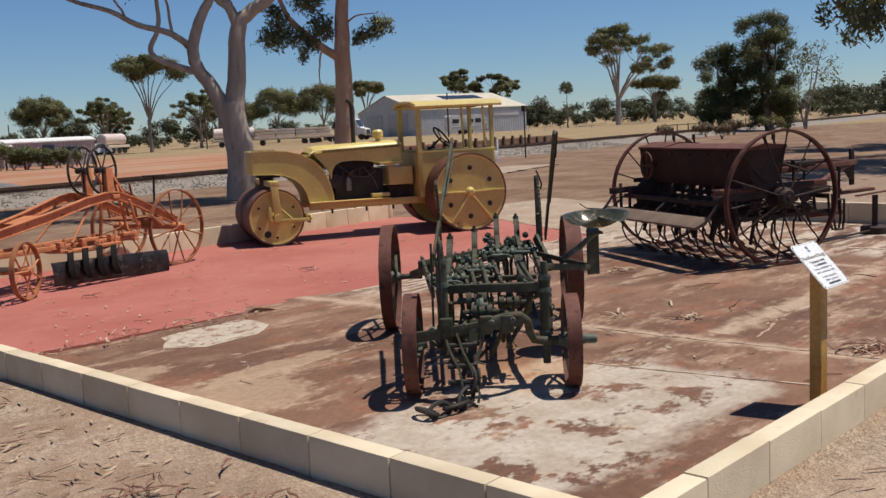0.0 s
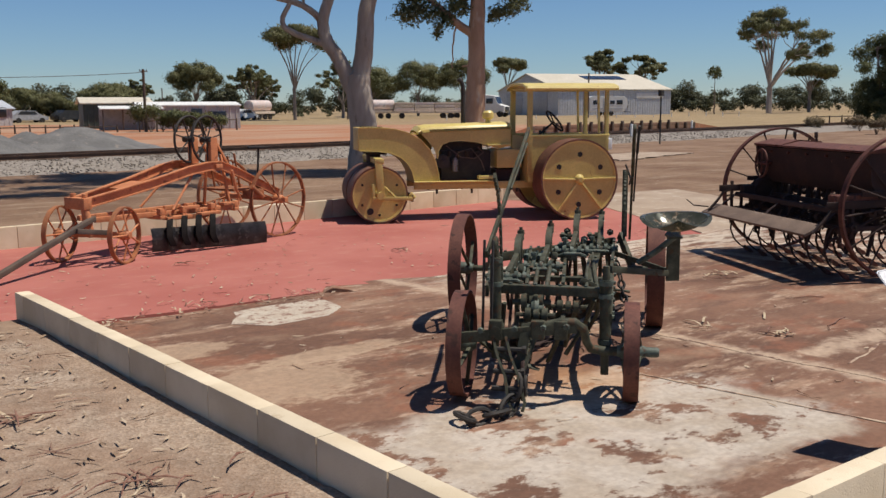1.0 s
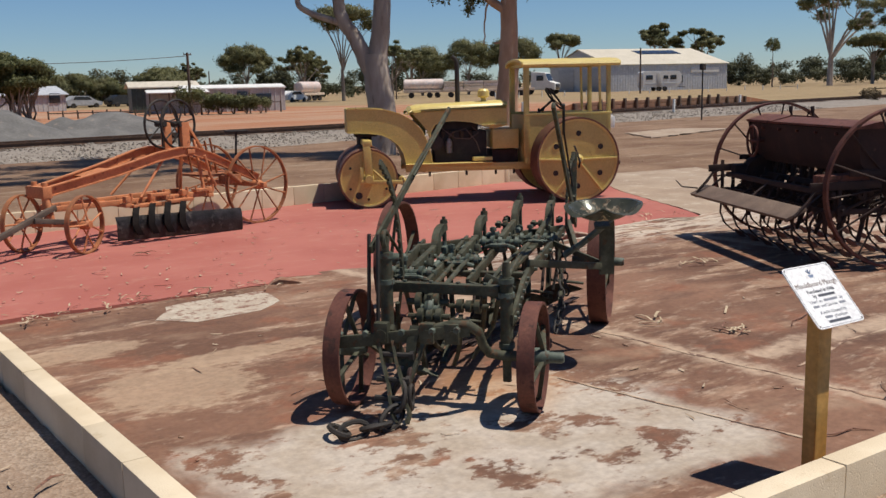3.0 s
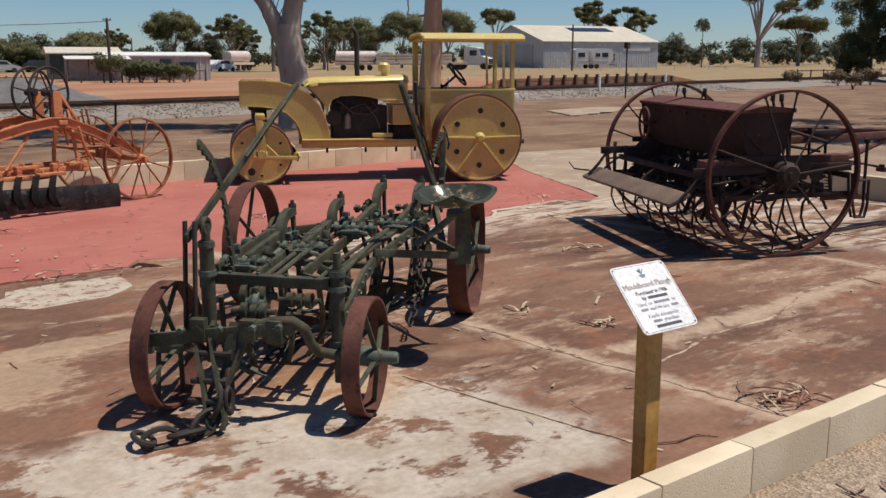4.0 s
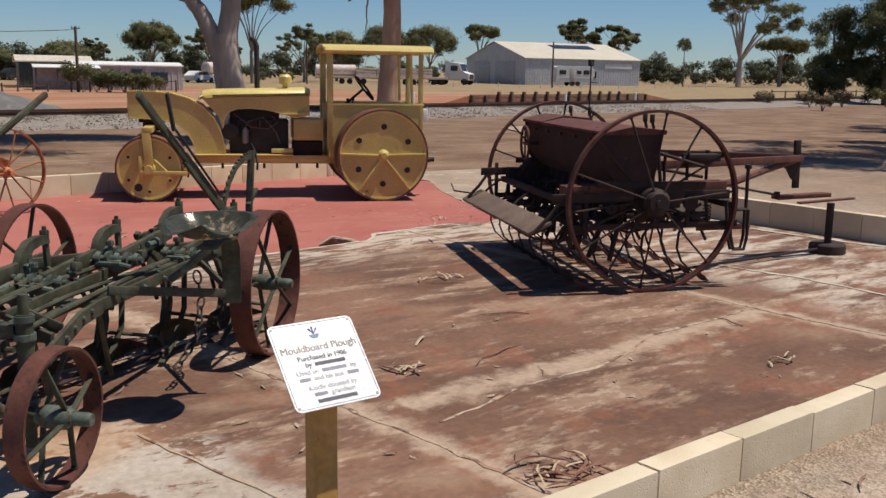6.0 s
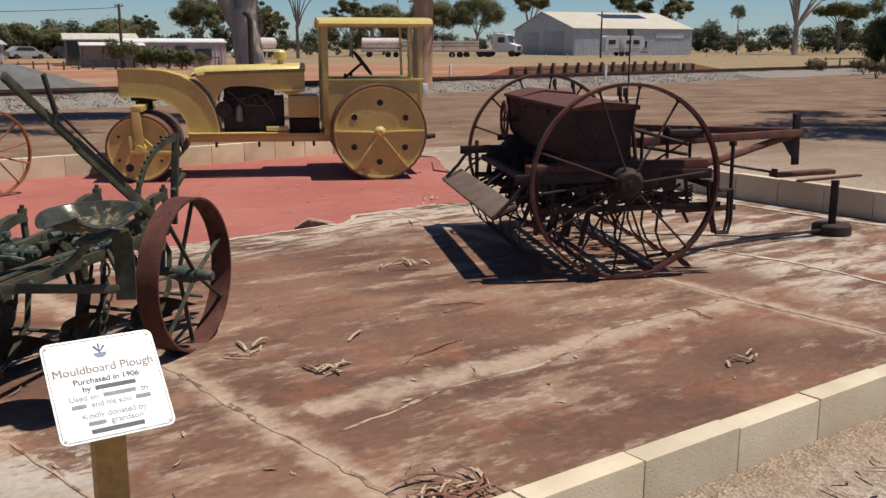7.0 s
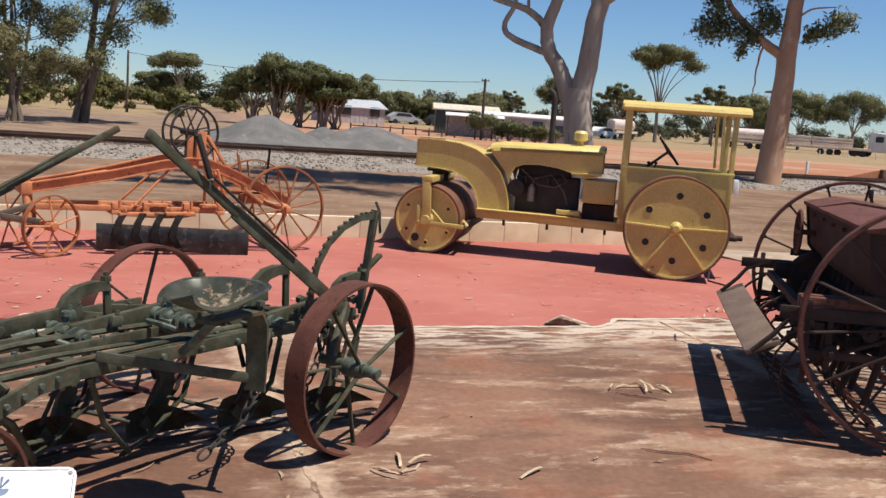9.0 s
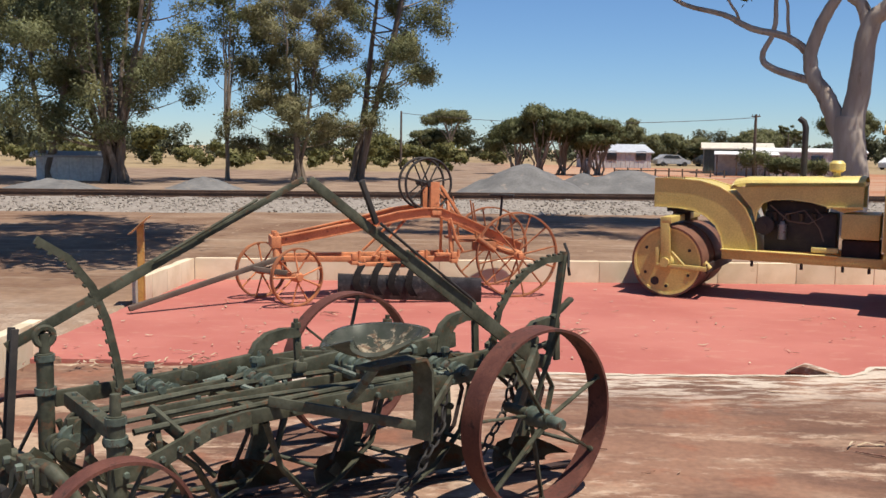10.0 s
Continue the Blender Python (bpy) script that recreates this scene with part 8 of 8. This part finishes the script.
def truck():
    t = thing("truck", pose(84.6, 99.8, 0.1, 0, 0, -60), "white truck cab parked beside the shed", "truck")
    bm = B()
    prism(bm, [(-1.8, 0.6), (1.7, 0.6), (1.75, 1.5), (0.7, 1.75), (0.3, 2.9), (-1.7, 3.1)], -1.15, 1.15)
    bmesh.ops.bevel(bm, geom=bm.edges[:], offset=0.08, segments=2, affect="EDGES")
    part("cab", bm, M_WALLW, t)
    bm = B()
    box(bm, (-0.4, -1.17, 2.2), (1.0, 0.04, 0.7), 0.01)
    part("side_window", bm, M_DARK, t)
    bm = B()
    prism(bm, [(0.74, 1.82), (0.36, 2.8), (0.33, 2.8), (0.70, 1.82)], -1.0, 1.0)
    part("windscreen", bm, M_DARK, t)
    bm = B()
    box(bm, (1.74, 0, 1.05), (0.08, 1.6, 0.7), 0.02)
    part("grille", bm, M_DARK, t)
    bm = B()
    bar(bm, (-4.2, 0, 0.8), (0.5, 0, 0.8), 0.9, 0.2)
    part("chassis", bm, M_BLACK, t)
    wheels(t, (1.1, -2.6, -3.6), 1.0, 0.5, 0.3)


def trailer(x, y, rz, length, load, load_h, label):
    t = thing("trailer", pose(x, y, 0.05, 0, 0, rz), label, "trailer", "parked trailers")
    bm = B()
    box(bm, (0, 0, 0.88), (length, 2.2, 0.32), 0.02)
    part("deck", bm, M_TANLOAD, t)
    if load == "tank":
        bm = B()
        lathe(bm, [(0, -length / 2), (0.5, -length / 2), (0.72, -length / 2 + 0.12), (0.72, length / 2 - 0.12), (0.5, length / 2), (0, length / 2)], 24, Matrix.Translation((0, 0, 1.72)) @ Matrix.Rotation(radians(90), 4, "Z"))
        part("tank", bm, M_PINKTANK, t)
    else:
        for k in range(int(length / 2.6)):
            for j in range(3):
                bm = B()
                box(bm, (-length / 2 + 1.3 + 2.6 * k, 0, 1.2 + 0.36 * j), (2.5, 2.0, 0.32), 0.03)
                part("load", bm, M_TANLOAD if (j + k) % 3 else M_PINKTANK, t)
    wheels(t, (-length / 2 + 1.0, length / 2 - 1.8, length / 2 - 0.8), 0.9, 0.36)


caravan()
truck()
trailer(66.8, 103.2, -33, 5.2, "tank", 1.2, "trailer with a faded pink and white tank")
trailer(72.0, 99.0, -33, 8.2, "load", 1.2, "flat trailer stacked with tan crates")
trailer(78.2, 98.2, -33, 4.6, "load", 1.2, "flat trailer stacked with tan crates")
trailer(53.0, 109.0, 25, 4.0, "tank", 1.2, "small trailer with a white tank")


def car(x, y, rz, mat, label):
    t = thing("car", pose(x, y, 0.0, 0, 0, rz), label, "car", "parked cars")
    bm = B()
    prism(bm, [(-2.0, 0.3), (2.05, 0.3), (2.1, 0.7), (1.2, 0.85), (0.6, 1.35), (-1.1, 1.4), (-1.7, 0.95), (-2.05, 0.85)], -0.8, 0.8)
    bmesh.ops.bevel(bm, geom=bm.edges[:], offset=0.07, segments=2, affect="EDGES")
    part("body", bm, mat, t)
    for s in (-1, 1):
        bm = B()
        prism(bm, [(-1.35, 0.95), (0.85, 0.92), (0.5, 1.28), (-1.0, 1.31)], s * 0.80, s * 0.815)
        part("side_window", bm, M_DARK, t)
    wheels(t, (-1.3, 1.3), 0.74, 0.3)


car(49.0, 105.0, 30, M_WALLW, "white car parked beside the house")
car(25.2, 109.0, 10, M_SHED2, "grey car parked in the yard")
car(30.0, 110.0, 20, M_DARK, "dark car parked in the yard")


def pole(x, y, z1, r, label, arm=True, name="power_pole"):
    t = thing(name, pose(x, y, 0), label, "pole", "poles")
    bm = B()
    rod(bm, (0, 0, -0.2), (0, 0, z1), r, r * 0.75, 10)
    part("shaft", bm, M_TIMBER, t)
    if arm:
        bm = B()
        bar(bm, (-0.28, 0, z1 - 0.12), (0.28, 0, z1 - 0.12), 0.06, 0.07)
        part("cross_arm", bm, M_TIMBER, t)
        for dx in (-0.22, 0.0, 0.22):
            bm = B()
            rod(bm, (dx, 0, z1 - 0.09), (dx, 0, z1 + 0.02), 0.03, 0.02, 8)
            part("insulator", bm, M_GREY, t)
    return t


pole(20.7, 60.4, 4.1, 0.11, "dark timber power pole beside the yard")
pole(-3.1, 72.0, 4.5, 0.10, "grey timber power pole among scrub", False)
pole(85.0, 82.3, 5.6, 0.12, "dark timber power pole in front of the shed", False)
pole(59.5, 98.0, 5.0, 0.09, "dark timber power pole in the yard", False)
pole(27.5, 75.0, 3.2, 0.06, "thin dark pole beside the house", False)
cable = B()
pts = [Vector((-3.1, 72.0, 4.35)).lerp(Vector((20.7, 60.4, 3.9)), k / 16) + Vector((0, 0, -0.55 * (1 - (k / 8 - 1) ** 2))) for k in range(17)]
tube(cable, pts, 0.02, 5)
tagged(part("overhead_cable", cable, M_GREY), "thin grey overhead cable between poles", "cable")

t = thing("railway_signal", pose(28.5, 23.45, 0), "thin dark railway post with a black box head", "signal")
bm = B()
rod(bm, (0, 0, -0.1), (0, 0, 1.98), 0.030, 0.03, 10)
part("mast", bm, M_BLACK, t)
bm = B()
box(bm, (0, 0, 2.06), (0.20, 0.16, 0.24), 0.02)
part("head", bm, M_BLACK, t)
bm = B()
box(bm, (0, -0.085, 2.02), (0.08, 0.012, 0.10), 0.005)
part("lens", bm, M_GREY, t)


M_BANK = worn("red_dusty_sleeper", (0.17, 0.095, 0.062), (0.23, 0.13, 0.085), (0.10, 0.065, 0.048), 0.6, 1.2, 0.9, 0, 0.2, 8)


def loading_bank():
    t = thing("loading_bank", pose(34.0, 37.2, 0, 0, 0, 10), "low loading bank of dark sleepers holding red earth", "retaining wall")
    for k in range(17):
        bm = B()
        h = 0.62 if 1 < k < 14 else 0.42
        box(bm, (1.15 * k, -0.12, h / 2), (0.16, 0.16, h), 0.02)
        part("post", bm, M_TIMBER, t)
    for k in range(16):
        for j in range(2):
            bm = B()
            box(bm, (1.15 * k + 0.57, 0.03, 0.13 + 0.23 * j), (1.12, 0.10, 0.21), 0.015)
            part("board", bm, M_BANK, t)
    bm = B()
    prism(bm, [(-2.5, -0.05), (0, 0.42), (18.4, 0.42), (23, -0.05)], 0.08, 6.0)
    for v in bm.verts:
        if v.co.y > 3:
            v.co.z = -0.05
    part("earth_fill", bm, M_REDEARTH, t)


def fence(x0, y0, x1, y1, n, h, rails, label, mat):
    d = Vector((x1 - x0, y1 - y0, 0))
    t = thing("fence", pose(x0, y0, 0, 0, 0, math.degrees(math.atan2(d.y, d.x))), label, "fence", "fences")
    rnd = random.Random(n)
    for k in range(n):
        bm = B()
        rod(bm, (d.length * k / (n - 1), 0, -0.1), (d.length * k / (n - 1) + rnd.uniform(-.03, .03), 0, h * rnd.uniform(0.93, 1.05)), 0.06, 0.05, 8)
        part("post", bm, mat, t)
    for z in rails:
        bm = B()
        bar(bm, (0, 0, z * h), (d.length, 0, z * h), 0.05, 0.07)
        part("rail", bm, mat, t)


loading_bank()
fence(20.2, 60.2, 27.5, 61.0, 7, 0.8, (0.9,), "dark timber post-and-rail fence at the yard", M_TIMBER)
fence(62.0, 37.0, 86.0, 40.0, 12, 0.8, (0.85,), "dark timber post-and-rail fence beside the railway", M_TIMBER)
fence(12.0, 62.0, 19.0, 61.0, 9, 0.55, (0.7,), "low dark timber fence at the yard", M_TIMBER)
fence(64.0, 84.0, 110.0, 78.0, 16, 0.7, (), "row of white marker posts along the yard", M_WALLW)
for x, y in ((40.0, 30.9), (31.0, 27.2), (26.0, 31.6)):
    t = thing("marker_post", pose(x, y, 0), "short white marker post beside the railway", "post", "marker posts")
    bm = B()
    box(bm, (0, 0, 0.35), (0.09, 0.09, 0.8), 0.01)
    part("post", bm, M_WALLW, t)

# fallen leaves, bark strips and twigs


def litter(name, areas, count, seed, material, lo, hi, width, label):
    """Many small curled strips lying in the given areas (x0, x1, y0, y1, z, weight)."""
    rnd = random.Random(seed)
    verts, faces = [], []
    wts = [a[5] for a in areas]
    for k in range(count):
        x0, x1, y0, y1, z, _ = rnd.choices(areas, wts)[0]
        x, y, a = rnd.uniform(x0, x1), rnd.uniform(y0, y1), rnd.uniform(0, 6.28)
        L, bend = rnd.uniform(lo, hi), rnd.uniform(-0.5, 0.5)
        w = width * rnd.uniform(0.5, 1.3)
        b = len(verts)
        for i in range(4):
            s = i / 3 - 0.5
            aa = a + bend * s
            px, py = x + L * s * math.cos(aa), y + L * s * math.sin(aa)
            ww = w * (0.25 if i in (0, 3) else 1.0) / 2
            h = (slab_z(x) if z == SLAB else z) + 0.006 + 0.012 * abs(s) * rnd.random()
            verts.append((px - ww * math.sin(aa), py + ww * math.cos(aa), h))
            verts.append((px + ww * math.sin(aa), py - ww * math.cos(aa), h + 0.006 * rnd.random()))
        for i in range(3):
            faces.append((b + 2 * i, b + 2 * i + 1, b + 2 * i + 3, b + 2 * i + 2))
    ob = raw(name, verts, faces, material)
    tagged(ob, label, "leaf litter", "", "stuff")


OUT_L, OUT_R, SLAB, REDS = 0.085, 0.085, 0.006, 0.010
AREAS = ((-1.6, -0.45, -0.8, 4.6, OUT_L, 4.0), (-3.2, -1.0, 0.5, 4.6, OUT_L, 2.2), (0.5, 6.5, -1.5, -0.6, OUT_R, 3.0), (0.2, 9.0, -0.3, 4.6, SLAB, 0.9), (-0.2, 8.0, 5.2, 9.0, REDS, 0.9), (-0.6, 2.0, 4.6, 5.0, REDS, 0.8), (-4, 14, 10, 19, 0.02, 5.0))
litter("leaf_litter", AREAS, 1600, 3, M_LITTER, 0.035, 0.10, 0.012, "scattered dry gum leaves on concrete and gravel")
litter("bark_litter", AREAS, 480, 4, M_TWIG, 0.06, 0.20, 0.008, "scattered curled strips of brown bark")
litter("paint_chips", ((-0.3, 3.5, 5.1, 8.6, 0.009, 1.0), (3.5, 7.5, 5.2, 7.0, 0.009, 0.5)), 130, 6, M_LITTER, 0.015, 0.05, 0.02, "small pale flakes on the red slab")


def debris(x, y, z, n, spread, lo, hi, seed, leaves, label):
    """A small drift of bark strips, sticks and curled leaves."""
    rnd = random.Random(seed)
    t = thing("bark_drift", pose(x, y, z if z else slab_z(x)), label, "debris", "bark drifts")
    for k in range(n):
        a = rnd.uniform(0, 6.28) if k % 3 else rnd.gauss(0.6, 0.5)
        c = Vector((rnd.gauss(0, spread), rnd.gauss(0, spread * 0.6), 0.006 + 0.006 * (k % 4)))
        L = rnd.uniform(lo, hi)
        d = Vector((math.cos(a), math.sin(a), 0))
        s = Vector((-d.y, d.x, 0))
        bow = rnd.uniform(-0.1, 0.1) * L
        pts = [c - d * L / 2, c - d * L * 0.15 + s * bow * 0.7 + Vector((0, 0, 0.015)), c + d * L * 0.2 + s * bow + Vector((0, 0, 0.02 * rnd.random())), c + d * L / 2 + Vector((0, 0, 0.015 * rnd.random()))]
        bm = B()
        if k < leaves:
            strip(bm, pts, rnd.uniform(0.008, 0.018), 0.0015, s)
            part("leaf", bm, M_DRYLEAF, t)
        else:
            tube(bm, pts, [0.0015, rnd.uniform(0.0025, 0.006), rnd.uniform(0.0025, 0.005), 0.0015], 6, 1.5)
            part("strip", bm, M_TWIGS, t)


M_DRYLEAF = worn("pale_dry_leaf", (0.50, 0.40, 0.27), (0.40, 0.29, 0.18), (0.28, 0.16, 0.09), 0.6, 30, 0.7)
M_TWIGS = worn("red_brown_bark_strip", (0.17, 0.075, 0.05), (0.26, 0.14, 0.095), (0.09, 0.05, 0.04), 0.58, 25, 0.85)
debris(3.33, 0.13, 0.0, 26, 0.10, 0.06, 0.22, 1, 8, "drift of brown bark and pale leaves on the slab")
debris(3.57, 1.52, 0.0, 9, 0.07, 0.08, 0.18, 2, 6, "small drift of pale dry leaves on the slab")
debris(3.30, 2.02, 0.0, 5, 0.09, 0.08, 0.18, 3, 4, "a few pale curled leaves on the slab")
debris(3.94, 1.88, 0.0, 1, 0.02, 0.16, 0.17, 4, 1, "single long pale leaf on the slab")
debris(5.10, 3.10, 0.0, 6, 0.09, 0.08, 0.16, 5, 5, "a few pale curled leaves on the slab")
debris(5.28, 0.42, 0.0, 5, 0.06, 0.06, 0.13, 6, 4, "a few pale curled leaves on the slab")
debris(4.05, -1.05, 0.085, 7, 0.10, 0.22, 0.40, 7, 0, "strips of fallen bark on the gravel")
debris(3.62, -1.22, 0.085, 8, 0.06, 0.10, 0.18, 8, 7, "pale curled leaves on the gravel")
debris(2.95, -0.95, 0.085, 9, 0.10, 0.10, 0.25, 9, 5, "bark and pale leaves on the gravel beside the wall")
debris(1.55, -0.75, 0.085, 10, 0.10, 0.08, 0.18, 10, 8, "pale curled leaves on the gravel beside the wall")
debris(-0.62, 0.95, 0.085, 16, 0.10, 0.10, 0.22, 11, 2, "drift of red-brown bark beside the wall")
debris(-0.82, 1.45, 0.085, 14, 0.11, 0.10, 0.25, 12, 2, "drift of red-brown bark beside the wall")
debris(-1.05, 2.6, 0.085, 10, 0.10, 0.10, 0.28, 13, 3, "drift of red-brown bark on the gravel")
debris(-1.9, 2.1, 0.085, 6, 0.08, 0.14, 0.34, 14, 0, "strips of fallen bark on the gravel")
debris(-1.35, 1.3, 0.085, 5, 0.10, 0.10, 0.22, 15, 3, "bark and pale leaves on the gravel")
debris(0.05, -0.15, 0.0, 10, 0.07, 0.08, 0.20, 16, 9, "pale green-brown leaves in the wall corner")
debris(1.55, 6.9, 0.006, 4, 0.05, 0.10, 0.20, 17, 1, "twigs on the red slab")
debris(3.75, 6.29, 0.006, 5, 0.07, 0.10, 0.25, 18, 1, "twigs on the red slab")
debris(0.7, 4.95, 0.006, 12, 0.22, 0.06, 0.15, 19, 8, "dry leaves along the paint edge")
debris(7.05, 5.55, 0.006, 8, 0.15, 0.06, 0.15, 20, 6, "dry leaves on the red slab")
for x, y, L, a, seed in ((4.2, 1.45, 0.36, 0.2, 1), (4.75, 2.05, 0.34, 2.6, 2), (5.0, 2.95, 0.30, -0.6, 3), (2.75, 2.9, 0.22, 0.4, 4), (6.2, 2.2, 0.2, 1.3, 5), (2.6, 0.1, 0.28, -0.4, 6), (5.75, 1.05, 0.22, 1.4, 7)):
    rnd = random.Random(seed + 70)
    t = thing("stick", pose(x, y, slab_z(x) + 0.006, 0, 0, math.degrees(a)), "thin brown stick lying on the slab", "stick", "sticks")
    bm = B()
    tube(bm, [(-L / 2, 0, 0), (-L / 6, rnd.uniform(-.03, .03), 0.006), (L / 5, rnd.uniform(-.04, .04), 0.004), (L / 2, 0, 0.0)], [0.003, 0.005, 0.004, 0.002], 6)
    part("twig", bm, M_TWIGS, t)
t = thing("bark_chunk", pose(-0.70, 1.05, 0.105, 0, 70, 40), "short thick grey-brown bark chunk on gravel", "bark chunk")
bm = B()
tube(bm, [(0, 0, -0.06), (0, 0, -0.03), (0.004, 0, 0.02), (0, 0, 0.055)], [0.018, 0.03, 0.03, 0.015], 10)
part("chunk", bm, M_TWIGS, t)
